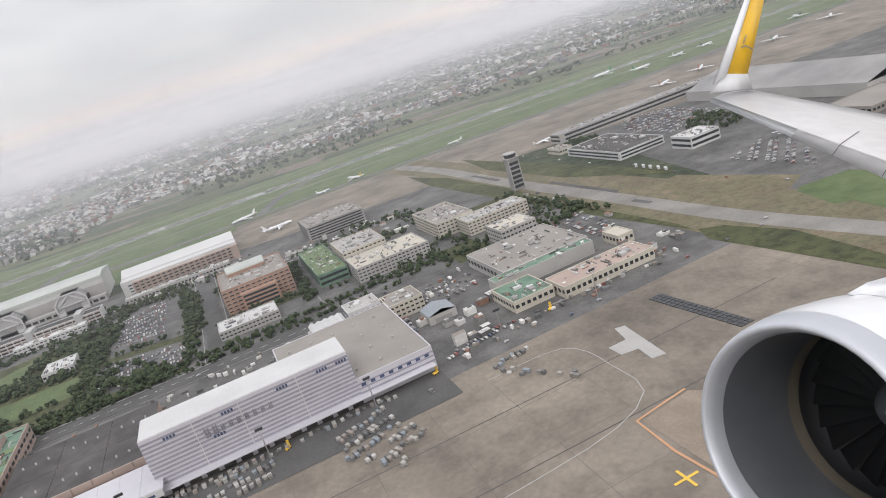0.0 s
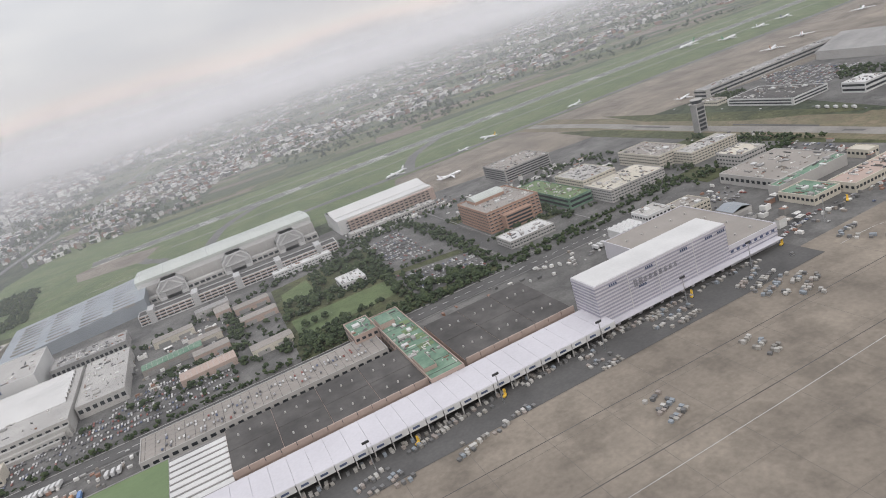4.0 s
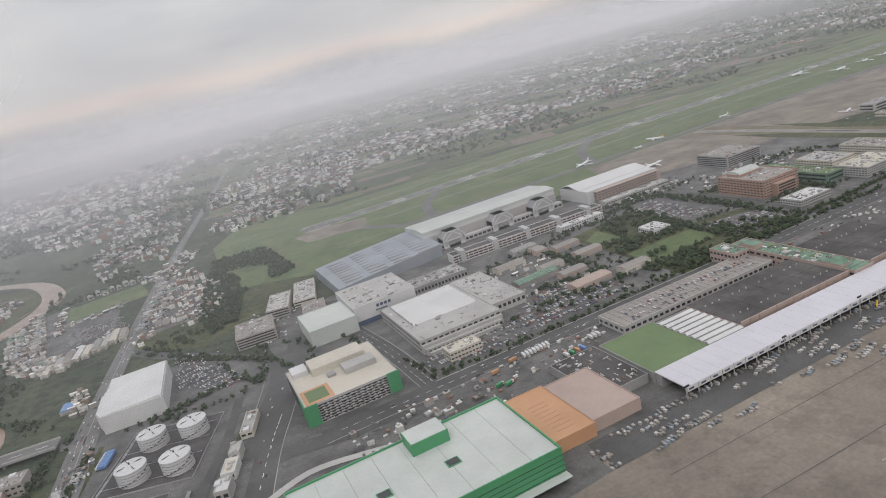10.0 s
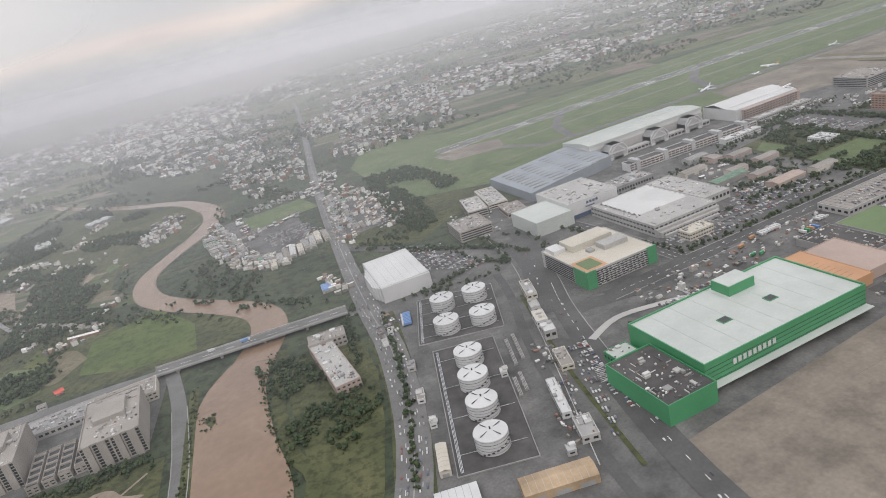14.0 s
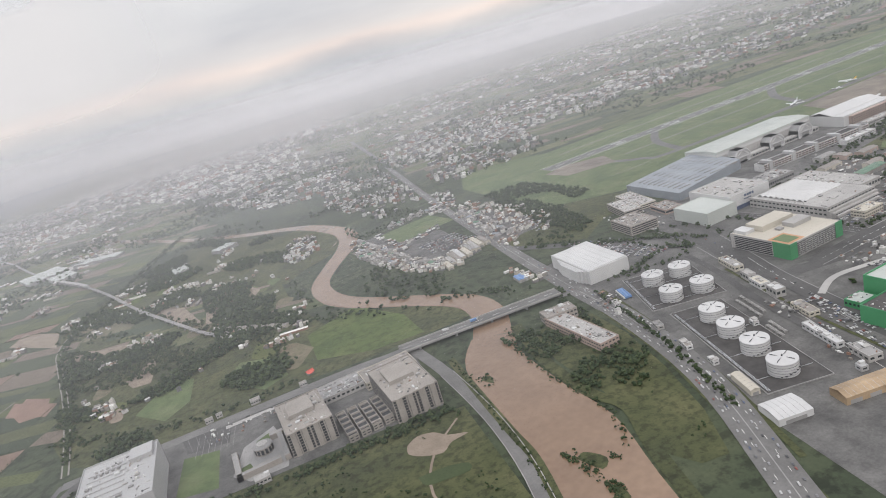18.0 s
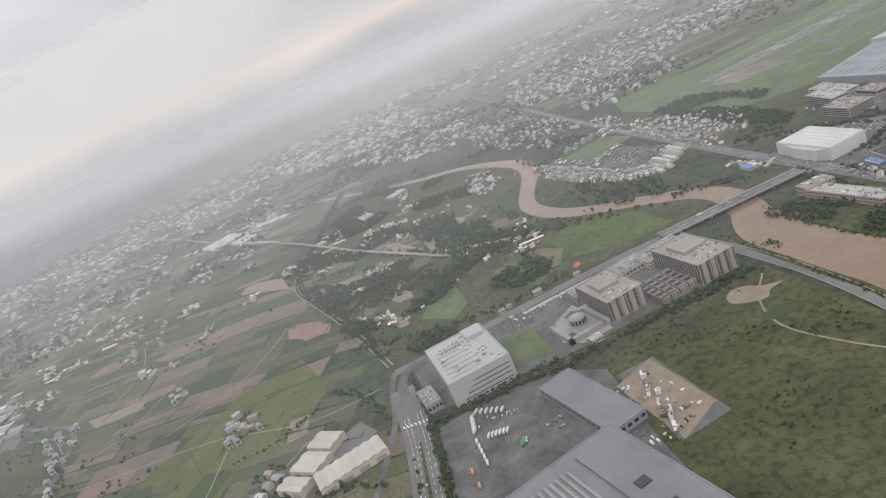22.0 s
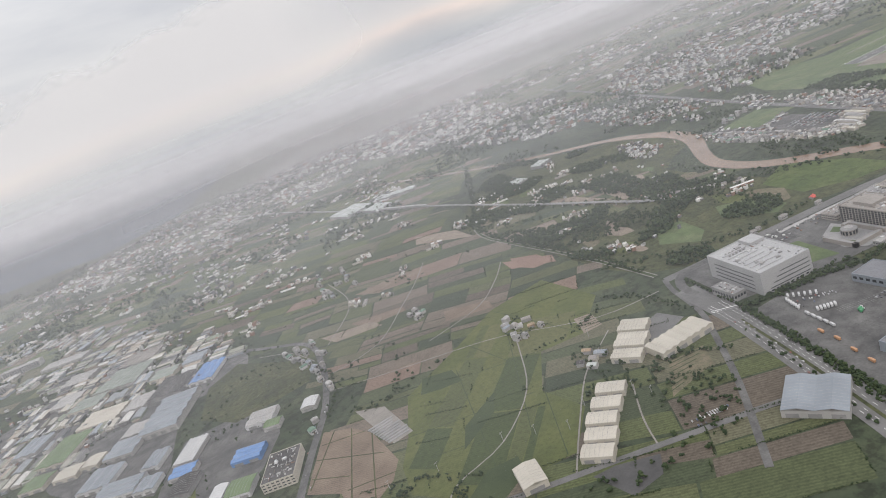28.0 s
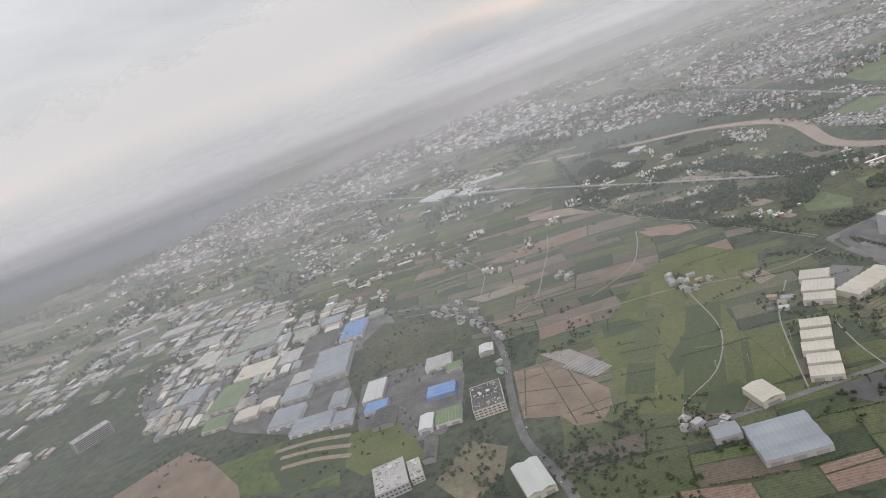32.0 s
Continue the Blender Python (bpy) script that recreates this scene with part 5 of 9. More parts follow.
def arched_hangar():
    """The white hangar with three glazed canopies before its doors."""
    ob = thing("white_hangar", "long white aircraft hangar with three glazed canopies", "hangar", -137, 494, 0)
    part("wall", prism(rect(-63, -20, 62, 22), -0.2, 13.5), M["white"], ob)
    bm = bmesh.new()
    ends = [[bm.verts.new(p) for p in ((x, -20.4, 13.4), (x, -20.4, 15.6), (x, -8, 16.6), (x, 22.3, 13.9), (x, 22.3, 13.4))] for x in (-63.3, 62.3)]
    for k in range(5):
        bm.faces.new((ends[0][k], ends[1][k], ends[1][(k + 1) % 5], ends[0][(k + 1) % 5]))
    bm.faces.new(ends[0][::-1])
    bm.faces.new(ends[1])
    part("roof", bm, M["mint"], ob, "pale green-white metal roof")
    for k in range(24):
        x = -60 + k * 5.2
        seam = bmesh.new()
        ends = [[seam.verts.new(p) for p in ((v, -20.5, 15.66), (v, -8, 16.66), (v, 22.4, 13.96))] for v in (x, x + 0.25)]
        for i in range(2):
            seam.faces.new((ends[0][i], ends[1][i], ends[1][i + 1], ends[0][i + 1]))
        part("roof_joint", seam, M["grey" if k % 6 == 3 else "pale"], ob)
    for cx in (-42, 3, 42):
        hexa = [(cx - 9.5, 2.0), (cx - 9.5, 8.0), (cx - 5, 12.8), (cx + 5, 12.8), (cx + 9.5, 8.0), (cx + 9.5, 2.0)]
        bm = bmesh.new()
        f = [bm.verts.new((x, -31.5, z)) for x, z in hexa]
        b = [bm.verts.new((x, -19.9, z)) for x, z in hexa]
        for i in range(5):
            bm.faces.new((f[i], f[i + 1], b[i + 1], b[i]))
        bmesh.ops.solidify(bm, geom=list(bm.faces), thickness=0.3)
        arch = part("canopy", bm, M["white"], ob, "white six-sided canopy before the hangar door")
        bm = bmesh.new()
        bm.faces.new([bm.verts.new((x, -31.1, z)) for x, z in hexa])
        part("glazing", bm, M["labgrey"], arch)
        inner = [(cx - 8.6, 2.4), (cx - 8.6, 7.6), (cx - 4.6, 12.0), (cx + 4.6, 12.0), (cx + 8.6, 7.6), (cx + 8.6, 2.4)]
        for (xa, za), (xb, zb) in list(zip(hexa, hexa[1:])) + [((cx, 12.4), (cx - 8.5, 6.0)), ((cx, 12.4), (cx + 8.5, 6.0)), ((cx - 9, 6.0), (cx + 9, 6.0))]:
            d = math.hypot(xb - xa, zb - za)
            bar = part("frame_bar", box(0, -0.3, -0.45, d, 0.3, 0.45), M["white"], arch)
            bar.matrix_basis = Matrix.Translation((xa, -31.5, za)) @ Matrix.Rotation(-math.atan2(zb - za, xb - xa), 4, "Y")
        part("canopy_door", box(cx - 5, -31.4, 0, cx + 5, -31.2, 5.2), M["grey"], arch)
        part("canopy_foot", box(cx - 9.5, -31.4, -0.2, cx + 9.5, -20.2, 2.2), M["white"], arch)
    for i in range(24):
        x = -62 + i * 5.2
        part("door_leaf", box(x, -20.2, 0, x + 5.0, -20.0, 10.5), M["pale"], ob)
    part("workshop", prism(rect(-63, -30, 62, -29 + 5), -0.2, 4.5), M["pale"], ob)
    for i in range(30):
        x = -61 + i * 4.1
        part("workshop_window", box(x, -30.1, 1.5, x + 3.0, -29.95, 3.2), M["glass"], ob)
    return ob


arched_hangar()
hang2 = block("maintenance_hangar", "long hangar with a white roof and salmon office front", -62, 446, 12, 486, 10, "white", "white", 0, parapet=0.3)
part("roof", gable(-37, -8, 37, 20, 10.4, 13.5, "x", 0), M["white"], hang2)
part("salmon_front", box(-30, -24, -0.2, 37, -20.1, 9), M["pink"], hang2, "salmon office front")
panes(part("office_strip", box(-30, -24.6, 0, 37, -24.1, 0.4), M["pale"], hang2), "s", 66, 49.4, 9, 4, 3.4, "window", M["glass"])
block("hangar_offices", "pale low offices along the hangar road", -60, 424, 4, 432, 3.5, "pale", "pale", 1, 2.2, "s", units=4)

# --- offices behind the cargo row ---
brick = block("brick_office", "brown brick office block with a glazed roof house", -4, 322, 30, 362, 12, "brick", "tanroof", 6, 2.8, "sw", parapet=0.8, units=4)
part("roof_house", box(-12, 4, 12.1, 8, 16, 14.0), M["brick"], brick)
part("vault", loft_vault(-12, 8, 4, 16, 14.0, 2.2), M["mint"], brick, "pale glazed vault")
for k in range(6):
    part("floor_band", box(-17.1, -20.12, 1.9 + k * 1.9, 17.1, -19.95, 2.2 + k * 1.9), M["pink"], brick)
part("front_wing", box(-9, -25, -0.2, 9, -20.05, 9.0), M["brick"], brick)
for k in range(4):
    part("wing_window", box(-8, -25.12, 1.2 + k * 2, 8, -24.95, 2.2 + k * 2), M["glass"], brick)
block("white_offices", "long white low office with a flat roof", -10, 288, 17, 304, 4, "pale", "white", 2, 1.8, "sw", units=5)
block("green_offices", "dark green office with a mossy roof", 40, 307, 55, 366, 6, "teal", "green", 2, 3, "sw", band=True, units=3)
block("tower_offices", "grey office slab with ribbon windows", 54, 408, 92, 442, 9, "grey", "tanroof", 5, 2.2, "sw", band=True, units=4)
block("beige_offices", "beige office block with window rows", 56, 315, 79, 345, 10, "cream", "pale", 5, 2.2, "sw", units=4)
block("white_offices", "long pale office with a cluttered roof", 56, 290, 93, 315, 7, "pale", "cream", 4, 2.0, "sw", units=7)
block("office_block", "beige office with rows of windows", 105, 308, 126, 346, 8, "cream", "tanroof", 4, 2.2, "sw", units=3)
block("office_block", "beige office with a low tower", 116, 293, 150, 308, 7, "cream", "pale", 4, 2.2, "sw", units=4)
block("office_block", "pale office with arched windows", 118, 260, 136, 277, 7, "pale", "cream", 3, 2.0, "sw", units=3)
block("flat_terminal", "broad low terminal with a taupe roof", 97, 218.5, 136, 254, 5, "pale", "tanroof", 1, 3, "sw", units=5)
block("freight_office", "low terminal with a salmon roof and teal edge", 104, 186, 142, 199, 4.2, "cream", "pink", 1, 2.2, "sw", units=5)
block("freight_office", "low green-edged freight office", 87, 192, 103, 210, 4, "cream", "teal", 1, 2.2, "sw", units=5)
block("freight_shed", "long low shed with a faded green roof edge", 90, 212, 134, 218, 5.2, "pale", "teal", 0, units=3)
block("office_house", "cream office with a balcony front", 53, 230, 67, 244, 6, "cream", "tanroof", 3, 2, "sw", units=3)
block("white_house", "white flat house beside the annex", 39, 240, 52.5, 252, 6.5, "white", "pale", 2, 2, "sw", units=4)
shed("arched_shed", "small shed with a grey vaulted roof", 62, 212, 73, 222, 3.4, 5, "pale", "greyroof", "y", 1)
shed("comb_canopy", "white ribbed canopy behind the terminal", 24, 241, 38, 252, 4, 4.8, "white", "white", "y", 5)
block("pale_pavilion", "small pale pavilion by the taxiway", 143, 208, 150, 219, 4, "cream", "cream", 1, 2, "sw")
for cx, cy, w, d, wall, top in ((-137, 371, 20, 8, "pink", "tanroof"), (-136, 347, 20, 8, "pink", "tanroof"), (-153, 381, 9, 12, "pink", "tanroof"), (-165, 346, 17, 7, "cream", "tanroof"), (-182, 337, 30, 9, "tanroof", "teal"), (-163, 325, 18, 8, "pink", "tanroof"), (-166, 303, 26, 10, "pink", "pink"), (-136, 300, 20, 8, "cream", "tanroof"), (-181, 372, 22, 8, "cream", "tanroof"), (-158, 394, 20, 8, "pale", "grey")):
    shed("barracks", "long low barrack with a row of doors and a %s roof" % ("salmon" if top == "pink" else "grey-brown"), cx - w / 2, cy - d / 2, cx + w / 2, cy + d / 2, 3.6, 4.6, wall, top, "x", 1, 3, group="barracks by the park")
block("park_house", "white flat-roofed house among park trees", -91, 333, -77, 349, 3.5, "white", "white", 1, 2.0, "sw", units=3)
block("yellow_block", "small yellow-beige office by the car park", -268, 280, -250, 290, 5, "cream", "cream", 2, 2, "sw", units=3)
block("low_block", "pale low block beside the park", -118, 402, -80, 410, 4, "white", "white", 2, 2.2, "s", units=3)


def control_tower():
    ob = thing("control_tower", "tall grey control tower with a glazed cab", "tower", 171, 344, 0)
    part("shaft", prism(rect(-4, -3.5, 4, 3.5), -0.2, 25), M["grey"], ob)
    for k in range(6):
        part("glazed_band", box(-4.1, -3.65, 2 + k * 3.6, 4.1, -3.45, 4.2 + k * 3.6), M["glass"], ob)
    part("gallery", prism(rect(-5, -4.5, 5, 4.5), 25, 25.7), M["pale"], ob)
    cab = part("cab", tube(0, 0, 25.7, 28.6, 4.2, 4.9, 8), M["glass"], ob)
    part("cab_roof", tube(0, 0, 28.6, 29.2, 5.2, 4.8, 8), M["pale"], cab)
    for x in (-3, 3):
        part("corner_fin", box(x * 1.35 - 0.3, -3.9, 0, x * 1.35 + 0.3, -3.3, 25), M["pale"], ob)
    return ob


control_tower().scale = (0.8, 0.8, 0.76)

# --- white hall and tank farm ---
hall = thing("white_exhibition_hall", "large windowless white hall with stepped roof", "building", -418, 384, 0, -4)
for k in range(4):
    part("wall", prism(rect(-16 + k * 0.6, -27 + k * 2, 16, 27), -0.2, 10.2 + k * 0.5) if k == 0 else prism(rect(-16 - 1.2 * k, -26 + k * 3, -15.9 - 1.2 * (k - 1), 20 - k * 4), -0.2, 9.5 - k * 0.3), M["white"], hall)
for k in range(6):
    part("roof_step", box(-15.4 + k * 5.15, -26, 10.25, -10.3 + k * 5.15, 26, 10.5 + 0.1 * k), M["white"], hall)


def tank(x, y, r=7.0, h=7.2):
    ob = thing("storage_tank", "round white fuel tank with ring bands", "tank", x, y, 0, 0, "fuel tanks")
    part("shell", tube(0, 0, -0.2, h, r, r, 32), M["white"], ob)
    part("roof", tube(0, 0, h, h + 1.0, r - 0.1, 0.9, 32), M["white"], ob)
    part("vent", tube(0, 0, h + 1.0, h + 1.9, 0.35, 0.35, 8), M["dark"], ob)
    for k in range(5):
        part("ring_band", tube(0, 0, 1.2 + k * 1.35, 1.33 + k * 1.35, r + 0.09, r + 0.09, 32), M["dark" if k % 2 else "greydark"], ob)
    for a in (20, 110):
        brace = part("roof_rail", box(-r * 0.8, -0.12, 0.55, r * 0.8, 0.12, 0.85), M["dark"], ob)
        brace.matrix_basis = pose(0, 0, h, 0, 0, a)
    for k in range(12):
        a = k * 30
        bar = part("stair_tread", box(-0.5, -0.35, -0.06, 0.5, 0.35, 0.06), M["dark"], ob)
        bar.matrix_basis = pose((r + 0.5) * math.cos(radians(200 + a * 0.5)), (r + 0.5) * math.sin(radians(200 + a * 0.5)), 0.5 + k * 0.58, 0, 0, 200 + a * 0.5 + 90)
    return ob


first_tank = tank(-411, 323)
for cx, cy, w, d, t in ((-408, 310, 23, 28, -20), (-435, 229, 16, 49, -17)):
    bund = thing("bund_wall", "low concrete bund round the fuel tanks", "wall", cx, cy, 0, t)
    for a, c, e, g in ((-w, -d, w, -d + 0.35), (-w, d - 0.35, w, d), (-w, -d + 0.35, -w + 0.35, d - 0.35), (w - 0.35, -d + 0.35, w, d - 0.35)):
        part("wall", box(a, c, 0, e, g, 0.7), M["grey"], bund)
    part("bund_floor", box(-w + 0.35, -d + 0.35, 0.2, w - 0.35, d - 0.35, 0.34), M["tar"], bund)
    for k in range(3):
        part("bund_pipe", box(-w + 1.5 + k * 0.5, -d + 2, 0.45, -w + 1.7 + k * 0.5, d - 2, 0.62), M["metal"], bund)
    for k in range(4):
        y = -d + d * (k + 0.5) / 2
        part("bund_pipe", box(-w + 2, y, 0.45, w - 2, y + 0.2, 0.62), M["metal"], bund)
PUMPS = ((-367, 300, 6, 20, 3.4, "cream", "grey"), (-376, 278, 5, 9, 4.5, "pale", "pale"), (-380, 266, 6, 12, 3.6, "white", "cream"), (-384, 251, 6, 10, 5, "pale", "white"), (-392, 226, 6, 16, 2.6, "cream", "tanroof"), (-410, 202, 4, 26, 3, "white", "white"), (-413, 178, 7, 13, 3.4, "pale", "grey"), (-418, 236, 3, 5, 2.2, "white", "white"), (-424, 172, 3.5, 4, 2.4, "labgrey", "labgrey"),
         (-450, 274, 4, 7, 2.4, "pale", "grey"), (-456, 246, 3.5, 9, 2.4, "white", "tanroof"), (-459, 224, 3, 6, 2.2, "white", "white"), (-446, 318, 3, 6, 2.2, "white", "white"))
for x, y, w, d, h, c, r in PUMPS:
    block("pump_house", "small flat service house in the tank farm", x - w / 2, y - d / 2, x + w / 2, y + d / 2, h, c, r, 1, 3, "sw", units=2, turn=-17, group="tank farm houses")
shed("yellow_store", "narrow store with a pale yellow roof", -467.5, 190, -463, 207, 3, 3.8, "cream", "cream", "y", 1, -17)
shed("rusty_shed", "long shed with a rusty tan tin roof", -450, 156, -423, 166, 3.6, 5, "tin", "tin", "x", 1, -14)
shed("white_store", "low store with a white tin roof", -478, 166, -462, 180, 3.2, 4.2, "white", "white", "x", 1, -14)
for cx, cy, n, t in ((-402, 250, 5, 73), (-407, 248, 5, 73), (-415, 222, 3, 73), (-419, 220, 3, 73)):
    for k in range(n):
        rack = thing("pipe_rack", "pale steel pipe rack in the tank farm", "pipes", cx - (k - n / 2) * 1.45, cy - (k - n / 2) * 4.8, 0, t, "pipe racks")
        for j in range(3):
            part("pipe", box(-2.3, -0.7 + j * 0.6, 1.1, 2.3, -0.45 + j * 0.6, 1.35), M["pale"], rack)
        for sx in (-2, 2):
            part("stand", box(sx - 0.1, -1.0, 0, sx + 0.1, 1.1, 1.1), M["grey"], rack)
for x, y in ((-392, 319), (-420, 296), (-401, 290), (-425, 258), (-432, 238), (-438, 217), (-445, 195)):
    copy_thing(first_tank, pose(x, y, 0))

# --- river offices, campus and depot ---
block("river_offices", "tan wing of the river offices", -489, 328, -468, 340, 6, "taupe", "tanroof", 2, 2.4, "sw", units=5, turn=-8)
block("river_offices", "salmon-brown office by the river", -489, 277, -476, 333, 5, "pink", "pale", 2, 2.2, "sw", units=4, turn=2)


def dormitory(x0, y0, x1, y1, h, label):
    ob = block("dormitory", label, x0, y0, x1, y1, h, "taupe", "taupe", 0, parapet=0.7, units=8, group="campus dormitories")
    w, d = x1 - x0, y1 - y0
    for side in "sw":
        panes(ob, side, w, d, h, 8, 2.6, "window", M["glass"], 0.6, 0.16, 0.74)
    for i in range(4):
        x = -w / 2 + (i + 0.5) * w / 4
        part("wall_fin", box(x - w * 0.055, -d / 2 - 0.9, 0, x + w * 0.055, -d / 2, h + 0.8), M["taupe"], ob)
    part("roof_house", box(-w * 0.3, -d * 0.1, h + 0.1, w * 0.25, d * 0.3, h + 2.4), M["taupe"], ob)
    return ob


dormitory(-660, 317, -634, 356, 13.5, "tall beige dormitory with deep window rows")
dormitory(-604, 302, -577, 348, 13.5, "tall beige dormitory with deep window rows")
# closed blocks: the dark roof colour stands in for shade in open courts
for k in range(4):
    block("courtyard_house", "low pale dormitory wing, roof darkened to imitate shaded court openings", -631 + k * 7, 305 + k * 0.5, -625.5 + k * 7, 335, 3.6, "taupe", "dark", 2, 2.6, "sw", group="courtyard wings", parapet=0.9)
for k in range(4):
    for j in range(5):
        beam = block("court_frame", "pale beam frame over the campus courts", -631 + k * 7, 308 + j * 6, -625.4 + k * 7, 309 + j * 6, 4.6, "taupe", "taupe", 0, parapet=0, group="court frames")
block("campus_hall", "flat grey campus hall beside the dormitories", -640, 358, -600, 376, 4, "pale", "grey", 1, 3, "sw", units=6)
block("campus_hall", "low pale campus building with clutter", -606, 352, -572, 372, 5, "cream", "tanroof", 2, 2.4, "sw", units=6)
lab = block("laboratory", "large pale grey laboratory with a crowded flat roof", -766, 319, -726, 374, 16.5, "labgrey", "labgrey", 0, parapet=0.8, units=14, turn=-3)
for k in range(4):
    part("louvre_band", box(-14 + k * 3, -27.65, 3 + k * 3.0, 18, -27.45, 3.5 + k * 3.0), M["dark"], lab)
    part("louvre_band", box(-20.15, -20, 3 + k * 3.0, -19.95, 20, 3.5 + k * 3.0), M["dark"], lab)
part("roof_house", box(6, 12, 16.6, 18, 25, 19), M["labgrey"], lab)
for k in range(7):
    part("roof_duct", box(-17 + k * 0.2, -22 + k * 6, 16.6, 4, -20.6 + k * 6, 17.3), M["labgrey"], lab)
for k in range(10):
    part("fan_unit", tube(-12 + k % 5 * 3, 12 + k // 5 * 4, 16.6, 17.8, 0.9, 0.9, 10), M["grey"], lab)
for i in range(9):
    part("window", box(-18 + i * 4, -27.7, 1.0, -16 + i * 4, -27.45, 2.0), M["glass"], lab)
block("lab_annex", "low grey annex of the laboratory", -783, 330, -773, 352, 6, "grey", "grey", 1, 2.5, "sw", units=2)
block("depot_hall", "long depot with a pale grey metal roof", -724, 228, -703, 290, 5.4, "greyroof", "depotroof", 1, 4, "sw", units=0, turn=6, category="warehouse")
dep = block("depot_hall", "huge depot with a grey ribbed metal roof", -775, 130, -712, 230, 6, "greyroof", "depotroof", 0, units=0, turn=6, category="warehouse")
for k in range(9):
    part("roof_rib", box(-28 + k * 3.2, 8, 6.1, -26.6 + k * 3.2, 40, 6.9), M["grey"], dep)
part("roof_step", box(6, -44, 6.12, 26, 44, 7.4), M["depotroof"], dep, "raised dark grey roof bay")
for k in range(12):
    part("roof_seam", box(-30.5, -46 + k * 4.3, 6.13, 5.5, -45.8 + k * 4.3, 6.25), M["greyroof"], dep)
for k in range(3):
    part("roof_hatch", box(12, -30 + k * 18, 7.4, 18, -25 + k * 18, 7.9), M["dark"], dep)

# --- sheds and works in the farmland ---
for x, y, a, b, t in ((-844, 360, 20, 15, -48), (-856, 345, 21, 17, -48), (-868, 332, 20, 11, -48)):
    shed("long_shed", "cream shed with a pale tin roof in several bays", x - a / 2, y - b / 2, x + a / 2, y + b / 2, 4.5, 5.6, "cream", "cream", "x", 2, t, "cream sheds by the lane")
shed("long_shed", "long cream shed with a ridged pale tin roof", -856, 313, -814, 331, 4.8, 5.9, "cream", "cream", "y", 7, 6, "cream sheds by the lane")
for x, y in ((-896, 309), (-906, 298), (-916, 287), (-924, 275), (-933, 264)):
    shed("long_shed", "cream shed with a ridged pale roof", x - 9, y - 5.5, x + 9, y + 5.5, 4.2, 5.4, "cream", "cream", "x", 1, -40, "cream sheds by the lane")
shed("long_shed", "cream shed standing alone in the fields", -977, 264, -963, 284, 4.6, 6.0, "cream", "cream", "y", 1, -6)
shed("long_shed", "pale blue-grey shed beside a lane", -845, 205, -815, 235, 4.5, 6.0, "pale", "greyroof", "y", 2, -50)
shed("factory_hall", "large blue-grey factory with sawtooth bays", -1216, 578, -1178, 648, 6, 8.0, "pale", "greyroof", "x", 5, -16, category="factory")

# --- terminals beyond the taxiway ---
block("pier_terminal", "long low boarding pier with ribbon windows", 246, 415, 400, 428, 6.5, "pale", "grey", 2, 3, "sw", band=True, units=8, category="terminal")
block("terminal_wing", "low white terminal wing with a dark roof", 226, 318, 258, 374, 4.6, "white", "tar", 2, 2.2, "sw", band=True, units=8, category="terminal")
block("terminal_wing", "white gabled terminal wing", 250, 286, 270, 302, 6.5, "white", "white", 2, 2.4, "sw", band=True, units=2, category="terminal")
block("terminal_hut", "low beige service house", 226, 384, 236, 400, 3.5, "cream", "tanroof", 1, 2, "sw", units=1)
big = shed("terminal_hall", "huge terminal hall under a sloping grey metal roof", 345, 256, 408, 396, 7, 15, "pale", "grey", "y", 1, category="terminal")
block("parking_deck", "brown multi-storey parking deck", 310, 228, 355, 256, 4, "tanroof", "tanroof", 1, 3, "sw", category="car park")
sheet("grass_plot", [(206, 140), (240, 150), (238, 185), (215, 190)], 0.2, M["grass"], "green plot beside the taxiway", "grass")

# --- road bridge over the river ---


def bridge():
    ob = thing("road_bridge", "long grey concrete road bridge over the muddy river", "bridge", -516, 373, 0, -8)
    for i in range(9):
        a = -58 + i * 116 / 9
        part("deck", box(a + 0.03, -5.5, 2.4, a + 116 / 9 - 0.03, 5.5, 3.3), M["grey"], ob)
        part("road_surface", box(a + 0.03, -4.8, 3.3, a + 116 / 9 - 0.03, 4.8, 3.36), M["roadgrey"], ob)
        part("parapet", box(a, -5.5, 3.3, a + 116 / 9 - 0.1, -5.2, 4.1), M["pale"], ob)
        part("parapet", box(a, 5.2, 3.3, a + 116 / 9 - 0.1, 5.5, 4.1), M["pale"], ob)
        part("lane_line", box(a + 2, -0.12, 3.37, a + 8, 0.12, 3.39), M["paint"], ob)
    for i in range(1, 9, 2):
        a = -58 + i * 116 / 9
        part("pier", box(a - 0.8, -4, -1, a + 0.8, 4, 2.4, bevel=0.2), M["grey"], ob)
    return ob


bridge()
strip("approach_road", [(-571, 381), (-600, 388), (-660, 393), (-700, 396)], 10, 0.33, M["roadgrey"], "grey approach road to the bridge", "road")
strip("approach_road", [(-460, 365), (-450, 362), (-440, 360)], 10, 0.36, M["roadgrey"], "grey approach road to the bridge", "road")
strip("frontage", [(-690, 386), (-640, 383), (-575, 377)], 4, 0.31, M["pale"], "pale pavement along the campus", "pavement")

# --- parked aircraft ---


